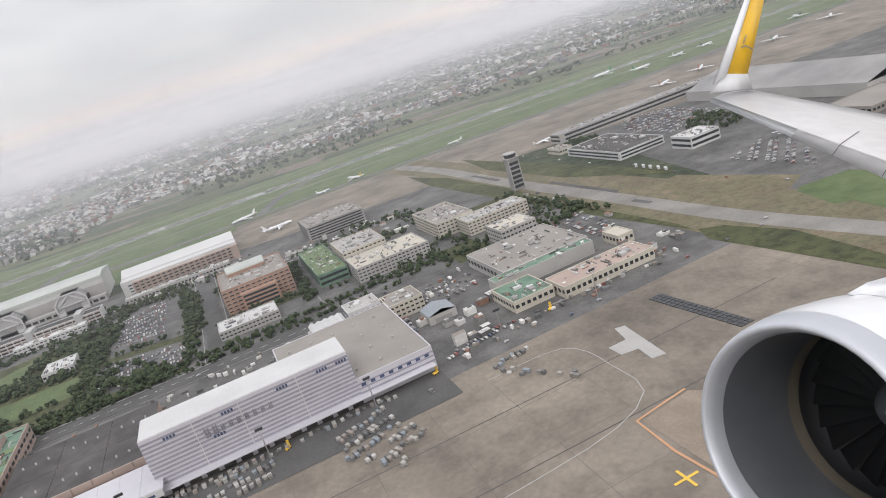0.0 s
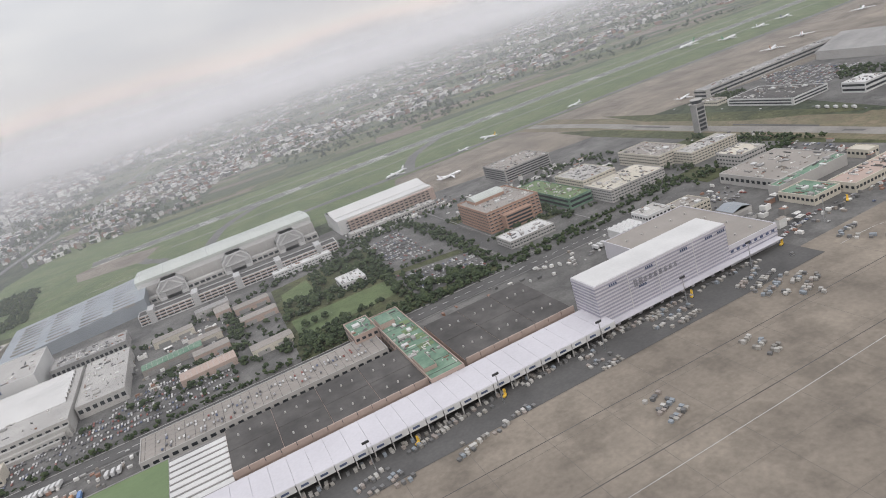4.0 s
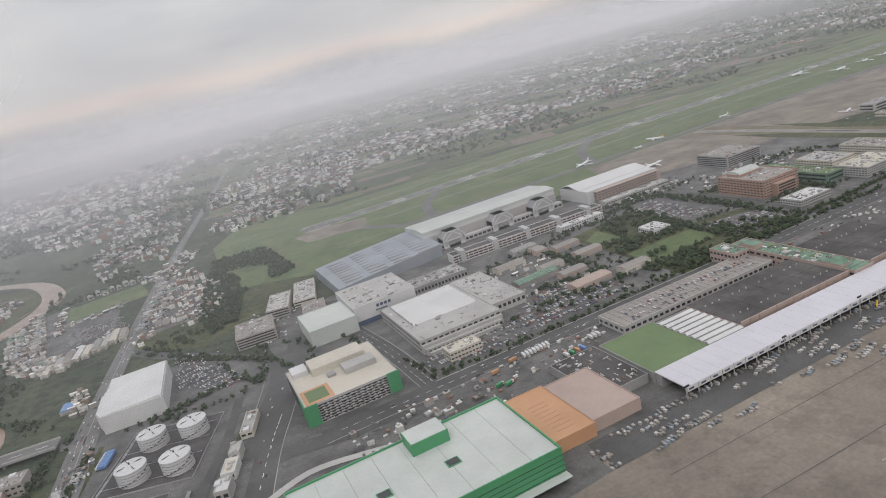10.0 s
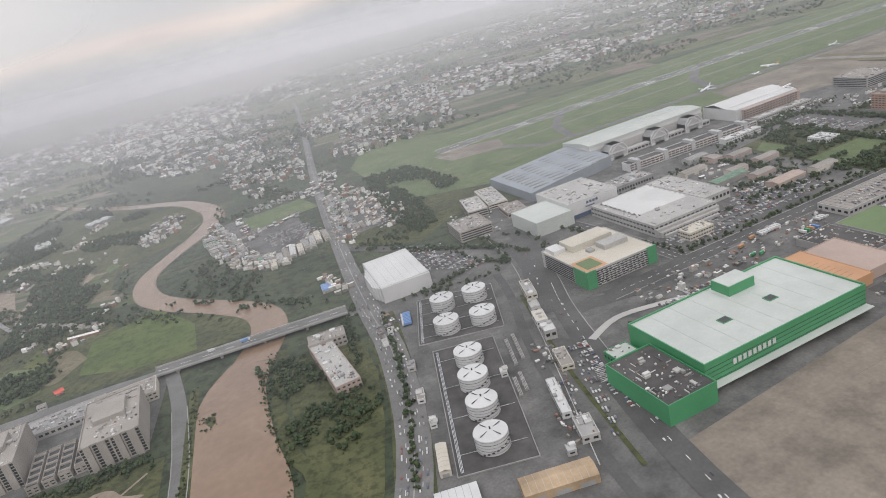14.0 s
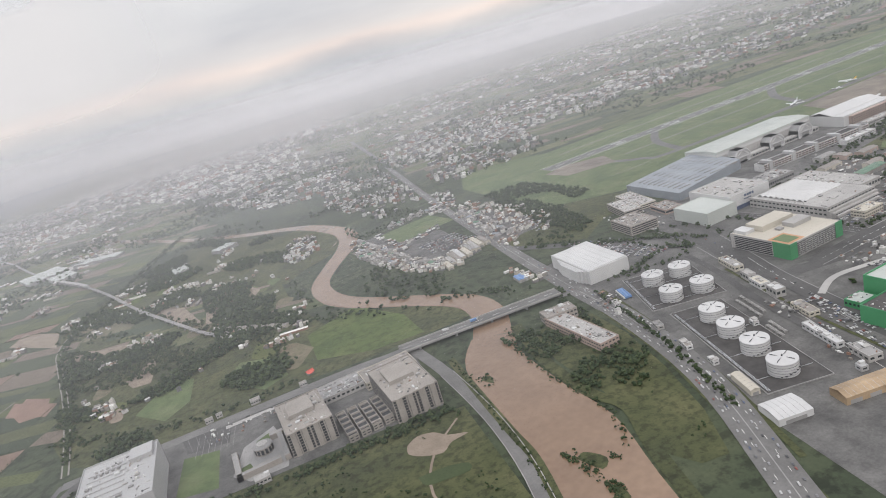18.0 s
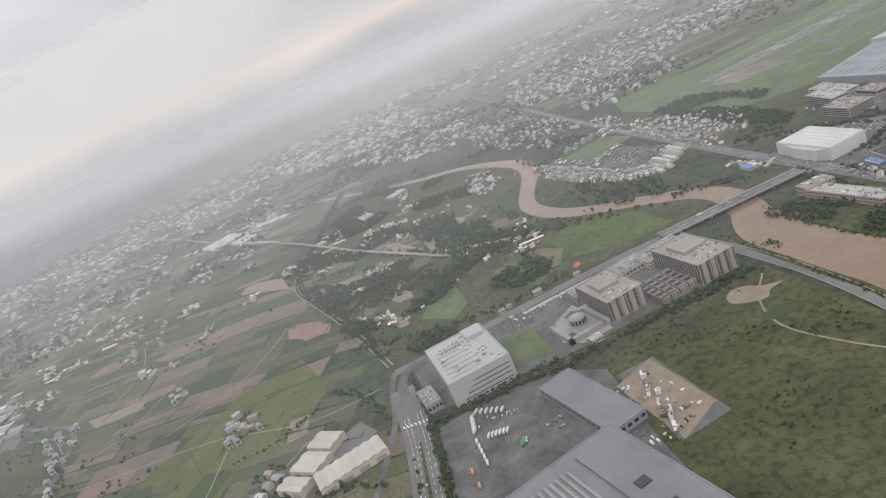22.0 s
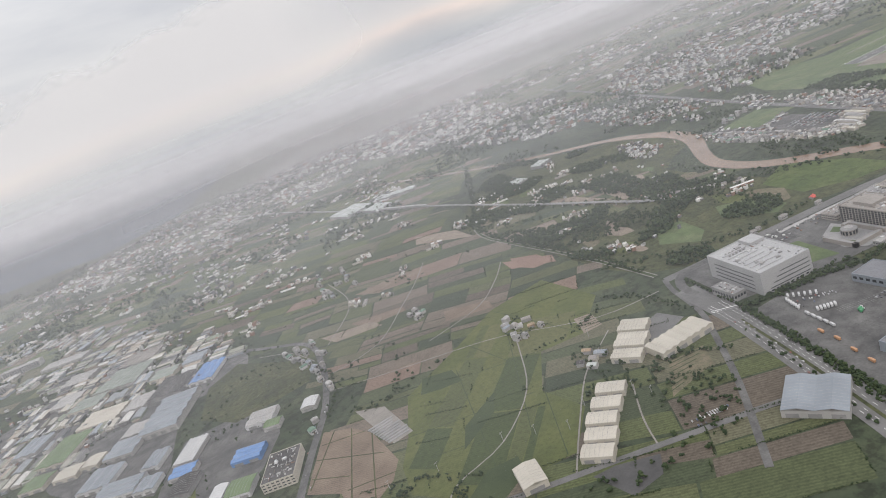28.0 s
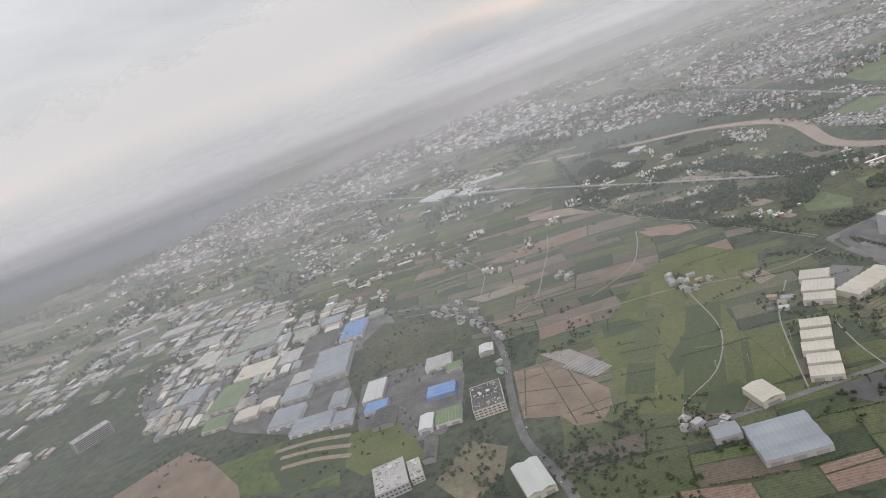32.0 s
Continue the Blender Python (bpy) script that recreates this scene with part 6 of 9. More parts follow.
def airliner(x, y, turn, tail, size=1.0):
    ob = thing("parked_airliner", "white parked jet airliner on the apron", "aircraft", x, y, 0.1, turn, "parked airliners")
    bm = bmesh.new()
    n = 12
    rings = []
    for px, r, z in ((-11.5, 0.1, 2.6), (-9, 0.65, 2.4), (-5, 1.05, 2.15), (8, 1.05, 2.1), (10.4, 0.8, 2.0), (11.6, 0.3, 1.85), (11.8, 0.04, 1.82)):
        rings.append([bm.verts.new((px, r * math.cos(k * math.tau / n), z + r * math.sin(k * math.tau / n))) for k in range(n)])
    for a, b in zip(rings, rings[1:]):
        for k in range(n):
            bm.faces.new((a[k], b[k], b[(k + 1) % n], a[(k + 1) % n]))
    part("fuselage", bm, M["jet"], ob)
    for s in (1, -1):
        bm = prism([(2.5, 0.8 * s), (0.2, 0.8 * s), (-3.2, 10.5 * s), (-2.2, 10.6 * s)], 1.55, 1.8)
        part("wing", bm, M["jet"], ob)
        part("tailplane", prism([(-8.6, 0.3 * s), (-10.6, 0.3 * s), (-11.6, 3.8 * s), (-10.8, 3.9 * s)], 2.6, 2.72), M["jet"], ob)
        eng = bmesh.new()
        bmesh.ops.create_cone(eng, cap_ends=True, segments=12, radius1=0.6, radius2=0.45, depth=2.2, matrix=Matrix.Translation((1.2, 3.4 * s, 1.15)) @ Matrix.Rotation(-math.pi / 2, 4, "Y"))
        part("engine", eng, M["metal"], ob)
        part("main_gear", box(-0.4, 1.1 * s - 0.15, 0, 0.2, 1.1 * s + 0.15, 1.5), M["dark"], ob)
    bm = bmesh.new()
    v = [bm.verts.new((px, 0.12 * s, pz)) for s in (-1, 1) for px, pz in ((-7.8, 3.0), (-10.6, 2.9), (-12.0, 6.3), (-10.6, 6.4))]
    bm.faces.new(v[:4][::-1])
    bm.faces.new(v[4:])
    for k in range(4):
        bm.faces.new((v[k], v[(k + 1) % 4], v[4 + (k + 1) % 4], v[4 + k]))
    part("tail_fin", bm, M[tail], ob)
    part("nose_gear", box(9, -0.12, 0, 9.4, 0.12, 1.4), M["dark"], ob)
    ob.scale = (size, size, size)
    return ob


M["jet"] = shade("white_aircraft_paint", [(0.74, 0.75, 0.77), (0.8, 0.8, 0.82)], 0.35, 0.3)
for x, y, turn, tail, size in ((27, 576, 200, "jet", 1.0), (44, 487, 12, "jet", 1.0), (97, 571, 20, "jet", 0.6), (130, 583, 115, "yellow", 0.9), (232, 582, 185, "jet", 0.7), (467, 672, 190, "jade", 1.3), (481, 619, 10, "jade", 1.2),
                               (400, 486, 30, "orange", 1.1), (451, 496, 40, "red", 1.1), (535, 622, 20, "jet", 1.0), (576, 622, 15, "navy", 1.0), (553, 506, 30, "jade", 1.1), (681, 591, 60, "navy", 1.1), (641, 516, 35, "jet", 1.2), (246, 440, 20, "pink", 0.8), (282, 252, 25, "jet", 0.7)):
    airliner(x, y, turn, tail, size)

# --- works quarter by the village ---
WORKS = (
    (-1164, 681, 27, 44, "white", "blue", 3, "white works hall with a blue lean-to"),
    (-1203, 688, 38, 46, "grey", "tar", 2, "dark-roofed works with a grid of roof lights"),
    (-1251, 541, 30, 32, "white", "greyroof", 3, "blue-grey factory hall with ridged roofs"),
    (-1230, 506, 38, 24, "white", "greyroof", 3, "white factory with stepped gables"),
    (-1205, 489, 18, 20, "white", "greyroof", 2, "small white factory hall"),
    (-1203, 527, 16, 26, "white", "greyroof", 2, "narrow blue-grey factory hall"),
    (-1237, 583, 30, 30, "pale", "greyroof", 2, "blue-grey factory hall"),
    (-1231, 612, 22, 24, "pale", "pale", 2, "pale factory hall"),
    (-1307, 649, 34, 54, "cream", "green", 2, "long hall with an olive roof"),
    (-1318, 598, 25, 24, "cream", "green", 1, "olive-roofed workshop"),
    (-1287, 587, 24, 20, "cream", "cream", 1, "cream workshop hall"),
    (-1266, 586, 18, 19, "cream", "cream", 1, "cream workshop hall"),
    (-1276, 693, 46, 36, "cream", "cream", 4, "cream workshop row"),
    (-1238, 684, 26, 32, "pale", "pale", 3, "pale workshop bays"),
    (-1338, 806, 34, 34, "pale", "pale", 2, "pale grey works"),
    (-1305, 760, 38, 30, "cream", "sage", 2, "grey-green works hall"),
    (-1270, 796, 54, 56, "pale", "sage", 4, "large works with green-grey roofs"),
    (-1255, 850, 48, 36, "pale", "tanroof", 3, "works with brown roof edges"),
    (-1389, 1010, 70, 26, "pale", "pale", 3, "long white works in the distance"),
    (-1172, 510, 18, 36, "pale", "white", 5, "white row of workshop bays"),
    (-1176, 481, 20, 16, "pale", "blue", 2, "workshop with a blue roof"),
    (-1174, 458, 18, 26, "grey", "tar", 1, "dark-roofed workshop"),
    (-1124, 457, 24, 18, "blue", "blue", 3, "workshop with bright blue tin roofs"),
    (-1131, 415, 20, 20, "white", "green", 1, "hall with an olive-green tin roof"),
    (-1148, 420, 11, 21, "white", "white", 1, "white stepped front hall"),
    (-1111, 508, 24, 22, "white", "pale", 2, "pale workshop with a green annex"),
    (-1103, 487, 14, 12, "pale", "green", 1, "olive-roofed annex"),
    (-1071, 490, 13, 16, "pale", "white", 1, "white shed by the road"),
    (-1155, 386, 9, 28, "grey", "tar", 1, "narrow dark-roofed shed"),
    (-1350, 700, 28, 36, "pale", "greyroof", 3, "pale grey works"),
    (-1340, 880, 40, 34, "pale", "pale", 3, "pale works hall"),
    (-1215, 740, 30, 26, "cream", "sage", 2, "grey-green workshop"),
    (-1180, 745, 26, 24, "pale", "greyroof", 2, "grey workshop"),
    (-1008, 261, 15, 12, "pale", "greyroof", 1, "blue-grey workshop by the lane"),
    (-990, 236, 34, 32, "pale", "greyroof", 3, "large blue-grey shed by the lane"),
)
for x, y, w, d, wall, top, bays, label in WORKS:
    shed("workshop", label + " in the works quarter", x - w / 2, y - d / 2, x + w / 2, y + d / 2, 4.0, 5.2, wall, top, "y" if d > w else "x", bays, -20, "workshops by the village", category="workshop")
block("workshop", "pale stepped workshop standing below the works", -1199, 356, -1176, 388, 6, "pale", "pale", 2, 2.6, "sw", turn=-6, units=5, category="workshop")
block("workshop", "low annex of the pale workshop", -1175, 358, -1166, 380, 4.5, "cream", "pale", 2, 2.6, "sw", turn=-6, units=4, category="workshop")
shed("workshop", "hall with a pale green tin roof by the village", -1120, 288, -1102, 320, 4.5, 6, "cream", "mint", "y", 2, -4, category="workshop")
for cx, cy, w in ((-1480, 1000, 30), (-1470, 1080, 60)):
    block("flats", "pale slab of flats beyond the workshops", cx - w / 2, cy - 7, cx + w / 2, cy + 7, 9, "pale", "pale", 5, 3, "sw", band=True, turn=-8, units=4)
flats = block("village_flats", "cream village flats with a dark roof", -1112, 392, -1088, 428, 7, "cream", "tar", 3, 3.4, "sw", turn=-15, units=6)
block("flats", "pale slab of flats standing alone", -1480, 700, -1440, 714, 12, "pale", "pale", 6, 4, "sw", band=True, turn=30, units=3)


def railway_viaduct():
    """Concrete spans on single piers, with rails on top and a roofed station."""
    ob = thing("railway_viaduct", "long grey concrete railway viaduct across the plain", "viaduct", 0, 0, 0)
    line = smooth([(-1235, 2001), (-1021, 1500), (-937, 1256), (-869, 1071), (-827, 976), (-790, 874), (-752, 748), (-722, 662), (-695, 590), (-668, 540)], 5)
    for k, ((x0, y0), (x1, y1)) in enumerate(zip(line, line[1:])):
        d, a = math.hypot(x1 - x0, y1 - y0), math.degrees(math.atan2(y1 - y0, x1 - x0))
        drop = max(0.0, (k - 38) * 0.6)
        span = part("span", box(0, -1.5, 3.4 - drop, d - 0.1, 1.5, 4.3 - drop), M["grey"], ob)
        span.matrix_basis = pose(x0, y0, 0, 0, 0, a)
        wall = part("side_wall", box(0, 1.35, 4.3 - drop, d - 0.1, 1.5, 4.8 - drop), M["pale"], span)
        part("pier", tube(x0, y0, -0.5, 3.6 - drop, 0.6, 0.6, 8), M["grey"], ob)
        if 15 <= k <= 20:
            part("station_roof", box(0, -2.6, 6.6, d - 0.1, 2.6, 6.9), M["pale"], span)
            part("platform", box(0, -2.8, 4.4, d - 0.1, 2.8, 4.8), M["grey"], span)
            part("station_wall", box(0, -2.6, 4.8, d - 0.1, -2.4, 6.6), M["grey"], span)
    return ob


railway_viaduct()

# campus entrance: an oval hall, a canopy frame and a gatehouse
oval = thing("entrance_hall", "oval grey entrance hall with a dished roof", "building", -673, 338, 0.26)
part("wall", tube(0, 0, -0.4, 4.2, 5.2, 5.2, 28), M["taupe"], oval)
part("roof", tube(0, 0, 4.2, 4.9, 5.6, 4.2, 28), M["grey"], oval)
part("roof_rim", tube(0, 0, 4.9, 5.2, 3.0, 3.0, 24), M["pale"], oval)
for k in range(14):
    a = k * math.tau / 14
    w = part("window", box(-0.06, -0.7, 0.6, 0.06, 0.7, 3.4), M["glass"], oval)
    w.matrix_basis = pose(5.2 * math.cos(a), 5.2 * math.sin(a), 0, 0, 0, math.degrees(a))
for x0, y0, x1, y1 in ((-690, 318, -666, 321), (-690, 318, -687, 345), (-668, 346, -660, 349), (-664, 318, -661, 346)):
    walk_roof = block("covered_walk", "pale flat canopy over a campus walk", x0, y0, x1, y1, 3.2, "taupe", "grey", 0, parapet=0.2, group="covered walks")
block("gatehouse", "small pale gatehouse by the campus road", -682, 306, -674, 312, 3, "pale", "pale", 1, 2, "sw", units=1)
block("campus_hall", "low campus teaching block with a cluttered flat roof", -660, 360, -642, 374, 4.5, "taupe", "tanroof", 2, 2.0, "sw", units=7)
for x, y, w in ((-701, 402, 3), (-694, 404, 2.4), (-672, 401, 4), (-640, 396, 3)):
    block("kiosk", "small flat pavilion beside the campus road", x, y, x + w * 1.6, y + w, 1.6 + w * 0.3, "pale", "tanroof", 1, 1.5, "s", group="roadside pavilions")
for i in range(10):
    shed("market_shed", "low tan shed in a row by the railway", -674 + i * 5, 566 - i * 5.4, -669 + i * 5, 572 - i * 5.4, 2.2, 3.0, "cream", "tanroof", "x", 1, -45, "market sheds")
for x, y, w, d, a in ((-905, 1180, 60, 70, 20), (-868, 1110, 34, 50, 20), (-822, 1160, 80, 26, -30), (-700, 860, 18, 26, 10), (-640, 905, 30, 20, 30)):
    shed("depot_shed", "large pale works hall beyond the railway", x - w / 2, y - d / 2, x + w / 2, y + d / 2, 4.5, 6, "grey", "mint", "y", 3, a, "halls beyond the railway")


temple = thing("temple", "small temple with a bright red tiled roof", "temple", -630, 411, 0, 20)
temple.scale = (0.62, 0.62, 0.7)
part("wall", prism(rect(-3.5, -2.5, 3.5, 2.5), -0.2, 2.4), M["pale"], temple)
part("roof", gable(-4.2, -3.2, 4.2, 3.2, 2.5, 4.3, "x", 0.3), M["red"], temple)
part("ridge", box(-4.6, -0.2, 4.2, 4.6, 0.2, 4.7), M["red"], temple)
part("porch_roof", gable(-2, -5.2, 2, -3.2, 1.9, 2.8, "y", 0.2), M["red"], temple)


def power_pole(x, y):
    ob = thing("power_pole", "slim pale concrete power pole in the fields", "pole", x, y, 0, 25, "power poles")
    part("post", tube(0, 0, -0.3, 7.0, 0.16, 0.1, 8), M["pale"], ob)
    part("crossarm", box(-1.1, -0.08, 6.2, 1.1, 0.08, 6.4), M["grey"], ob)
    for s in (-0.9, 0.9):
        part("insulator", tube(s, 0, 6.4, 6.75, 0.08, 0.08, 6), M["white"], ob)
    return ob


pole = power_pole(-968, 318)
for x, y in ((-950, 309), (-933, 297), (-1010, 323), (-886, 301), (-882, 287), (-1040, 330), (-915, 310), (-870, 380)):
    copy_thing(pole, pose(x, y, 0, 0, 0, 25))
for x, y, w, d, t, wall, top in ((-877, 352, 9, 5, -48, "pale", "greyroof"), (-884, 350, 6, 5, -48, "cream", "tanroof"), (-889, 343, 7, 4.5, -48, "pale", "mint"), (-882, 362, 7, 4, -48, "tanroof", "tin"), (-893, 352, 5, 5, -40, "grey", "tar"), (-897, 445, 6, 5, -20, "white", "pale"), (-906, 436, 5, 4, -20, "white", "grey"), (-890, 436, 6, 4, -20, "tin", "tin"), (-888, 450, 8, 5, -20, "grey", "tanroof")):
    shed("farm_building", "small farm building with a %s roof" % {"greyroof": "blue-grey tin", "tanroof": "taupe", "mint": "pale mint", "tin": "rusty tan", "tar": "dark", "pale": "pale", "grey": "grey"}[top], x - w / 2, y - d / 2, x + w / 2, y + d / 2, 2.6, 3.6, wall, top, "x", 1, t, "farm buildings by the lane")

# ---- fields ----
rng = random.Random(11)


def parcels(poly, x0, y0, x1, y1, turn, least, out):
    """Splits a turned rectangle into uneven plots; keeps those whose middle lies in poly."""
    c, s = math.cos(radians(turn)), math.sin(radians(turn))
    todo = [(x0, y0, x1, y1)]
    while todo:
        a, b, e, f = todo.pop()
        w, d = e - a, f - b
        if max(w, d * 2.2) > least * rng.uniform(1.3, 3.4) and max(w, d) > least * 0.5:
            k = rng.uniform(0.35, 0.65)
            if w > d * rng.uniform(2.0, 5.0):
                todo += [(a, b, a + w * k, f), (a + w * k, b, e, f)]
            else:
                todo += [(a, b, e, b + d * k), (a, b + d * k, e, f)]
            continue
        g = rng.uniform(0.3, 0.9)
        q = [(a + g, b + g), (e - g, b + g), (e - g, f - g), (a + g, f - g)]
        mx, my = (a + e) / 2, (b + f) / 2
        if not inside(c * mx - s * my, s * mx + c * my, poly):
            continue
        q = [(x + 3.0 * math.sin(y * 0.043 + 1), y + 3.0 * math.sin(x * 0.051)) for x, y in q]
        out.append([(c * x - s * y, s * x + c * y) for x, y in q])


near_plots = []
FARM = [(-795, 300), (-830, 420), (-790, 520), (-815, 640), (-835, 760), (-800, 900), (-1250, 900), (-1120, 700), (-1045, 600), (-1045, 480), (-1075, 410), (-1090, 300), (-1100, 200), (-880, 180)]
parcels(FARM, -1500, -600, -300, 900, -24, 31, near_plots)
for q in near_plots:
    bm = bmesh.new()
    z = 0.05 + rng.uniform(0, 0.03)
    bm.faces.new([bm.verts.new((x, y, z)) for x, y in q])
    tagged(new("field", mesh_of("field", bm, M["field"])), "farm plot with crops or bare soil", "field", "farm plots", "structure")
M["plots"] = shade("far_field_crop", [(0.06, 0.075, 0.04), (0.095, 0.112, 0.046), (0.15, 0.125, 0.095), (0.075, 0.09, 0.042), (0.11, 0.12, 0.06), (0.05, 0.065, 0.038), (0.17, 0.14, 0.11), (0.08, 0.095, 0.05), (0.13, 0.125, 0.08), (0.09, 0.105, 0.045), (0.12, 0.1, 0.078)], 0.95, 0.05, 0.8, 0.2, by="piece")
far_plots = []
parcels([(-1600, 900), (-1250, 900), (-800, 900), (-640, 1150), (-700, 2200), (-1400, 2000), (-2200, 2000)], -2600, -200, 1200, 3200, -30, 34, far_plots)
parcels([(-300, 860), (-180, 800), (1700, 810), (1700, 2600), (-600, 2600), (-500, 1500), (-350, 1100)], -1400, -400, 2600, 3400, -12, 38, far_plots)
parcels([(-800, 420), (-640, 430), (-600, 560), (-640, 700), (-760, 760), (-800, 640)], -1000, 300, -400, 900, -20, 26, far_plots)
parcels([(-1400, 380), (-1200, 380), (-1120, 300), (-1130, 150), (-1500, 120)], -1600, 0, -1000, 900, 27, 24, far_plots)
vs, fs = [], []
for q in far_plots:
    z = 0.05 + rng.uniform(0, 0.04)
    fs.append(tuple(range(len(vs), len(vs) + 4)))
    vs += [(x, y, z) for x, y in q]
bulk("distant_fields", vs, fs, M["plots"], "patchwork of distant green and brown fields", "fields")
FIELDS = (([(-1068, 437), (-1048, 423), (-1036, 403), (-1028, 356), (-1036, 338), (-1050, 326), (-1066, 334), (-1068, 352), (-1089, 370)], "brownfield", "bare brown field by the village road", 0.12),
          ([(-1002, 426), (-947, 464), (-900, 500), (-843, 511), (-831, 434), (-870, 389), (-903, 394), (-926, 347), (-915, 310), (-940, 276), (-984, 280), (-1004, 286), (-1030, 315), (-1028, 345), (-1016, 374)], "rice", "broad olive-green rice fields", 0.12),
          ([(-990, 330), (-981, 353), (-950, 375), (-960, 352)], "darkcrop", "dark green crop plot in the rice fields", 0.16), ([(-1004, 286), (-986, 301), (-967, 299), (-970, 283), (-987, 272)], "darkcrop", "dark green crop plot in the rice fields", 0.16),
          ([(-993, 419), (-985, 442), (-963, 433), (-962, 410), (-978, 413)], "darkcrop", "dark green crop plot in the rice fields", 0.16), ([(-846, 596), (-808, 555), (-814, 535), (-848, 568)], "red_soil", "reddish bare field", 0.12),
          ([(-990, 711), (-926, 711), (-906, 684), (-967, 680)], "brownfield", "long tan bare strip", 0.12), ([(-1011, 628), (-958, 608), (-957, 593), (-1000, 599)], "brownfield", "long tan bare strip", 0.12), ([(-931, 547), (-893, 523), (-896, 505), (-936, 523)], "brownfield", "long tan bare strip", 0.125),
          ([(-1044, 627), (-991, 607), (-985, 585), (-1032, 598)], "soil", "long tan bare strip", 0.13), ([(-1163, 637), (-1132, 667), (-1061, 584), (-1066, 539), (-1095, 533), (-1135, 528), (-1168, 568)], "meadow", "rough green field before the works", 0.12),
          ([(-1272, 477), (-1256, 507), (-1213, 482), (-1196, 447), (-1205, 416), (-1260, 420)], "darkcrop", "dark green field below the works", 0.12), ([(-1201, 412), (-1191, 443), (-1160, 421), (-1160, 375), (-1190, 380)], "rice", "olive field below the works", 0.12),
          ([(-1041, 444), (-1020, 430), (-1011, 379), (-1026, 376)], "lane", "grey plot with rows of plastic tunnels", 0.14))
FIELDS += (([(-1385, 562), (-1347, 573), (-1323, 534), (-1297, 468), (-1293, 432), (-1350, 459), (-1410, 551)], "brownfield", "bare brown field below the works", 0.125),
           ([(-1323, 519), (-1249, 502), (-1210, 475), (-1222, 400), (-1297, 452)], "fresh", "green field with curved strips", 0.11), ([(-1204, 462), (-1167, 454), (-1163, 400), (-1204, 396), (-1215, 420)], "rice", "olive plot beside the workshops", 0.128),
           ([(-1163, 350), (-1129, 377), (-1110, 349), (-1123, 325), (-1152, 311)], "dryverge", "bare dark plot by the village", 0.13))
for pts, mat, label, z in FIELDS:
    sheet("field", pts, z, M[mat], label, "field")
RICE = FIELDS[1][0]
M["ricepiece"] = shade("rice_plots", [(0.062, 0.08, 0.028), (0.09, 0.103, 0.034), (0.078, 0.091, 0.036), (0.106, 0.111, 0.045), (0.053, 0.071, 0.027), (0.096, 0.107, 0.035), (0.073, 0.089, 0.03)], 0.95, 0.03, 1.2, 0.3, by="object", clumps=0.15, tuft=0.3, furrows=0.1)
rice_plots = []
parcels(RICE, -700, 300, 100, 1300, 52, 34, rice_plots)
for q in rice_plots:
    if all(inside(x, y, RICE) for x, y in q):
        sheet("field", q, 0.135, M["ricepiece"], "olive rice plot between low banks", "field")
for a, b in (((-1265, 492), (-1204, 462)), ((-1262, 478), (-1206, 446)), ((-1262, 462), (-1208, 432))):
    strip("soil_strip", [a, ((a[0] + b[0]) / 2, (a[1] + b[1]) / 2 + 4), b], 5, 0.15, M["soil"], "curved tan strip in the field", "soil")
for a, b in (((-1060, 432), (-1086, 372)), ((-1048, 423), (-1064, 336)), ((-1036, 404), (-1050, 328)), ((-1078, 404), (-1034, 372)), ((-1084, 384), (-1060, 366)), ((-1064, 352), (-1032, 345)), ((-1072, 420), (-1040, 410))):
    strip("field_bank", [a, b], 0.9, 0.17, M["meadow"], "grassy bank between bare plots", "bank")
for a, b in (((-1000, 425), (-900, 395)), ((-1016, 374), (-930, 350)), ((-984, 282), (-960, 430)), ((-945, 278), (-925, 345)), ((-955, 300), (-905, 455)), ((-900, 498), (-870, 392)), ((-940, 462), (-925, 400)), ((-1010, 340), (-975, 330))):
    strip("field_bank", [a, b], 0.6, 0.18, M["darkcrop"], "dark grassy bank between rice plots", "bank")


def tunnel_house(k):
    """A long low plastic growing tunnel, rounded over."""
    ob = thing("growing_tunnel", "long low growing tunnel of grey-white plastic", "greenhouse", -1029 - k * 1.1, 380 + k * 3.4, 0.14, 9, "growing tunnels in the plot")
    bm = bmesh.new()
    rings = [[bm.verts.new((x, 1.1 * math.cos(a * math.pi / 6), 0.9 * math.sin(a * math.pi / 6))) for a in range(7)] for x in (0, 5, 10, 16 + k % 3 * 1.5)]
    for p, q in zip(rings, rings[1:]):
        for i in range(6):
            bm.faces.new((p[i], p[i + 1], q[i + 1], q[i]))
    part("cover", bm, M["grey"], ob)
    part("end_wall", prism([(-0.05, -0.8), (0.05, -0.8), (0.05, 0.8), (-0.05, 0.8)], 0, 0.7), M["pale"], ob)
    return ob


for k in range(9):
    tunnel_house(k)

# ---- trees ----
ICO = bmesh.new()
bmesh.ops.create_icosphere(ICO, subdivisions=1, radius=1.0)
ICO_V, ICO_F = [tuple(v.co) for v in ICO.verts], [tuple(v.index for v in f.verts) for f in ICO.faces]
ICO.free()


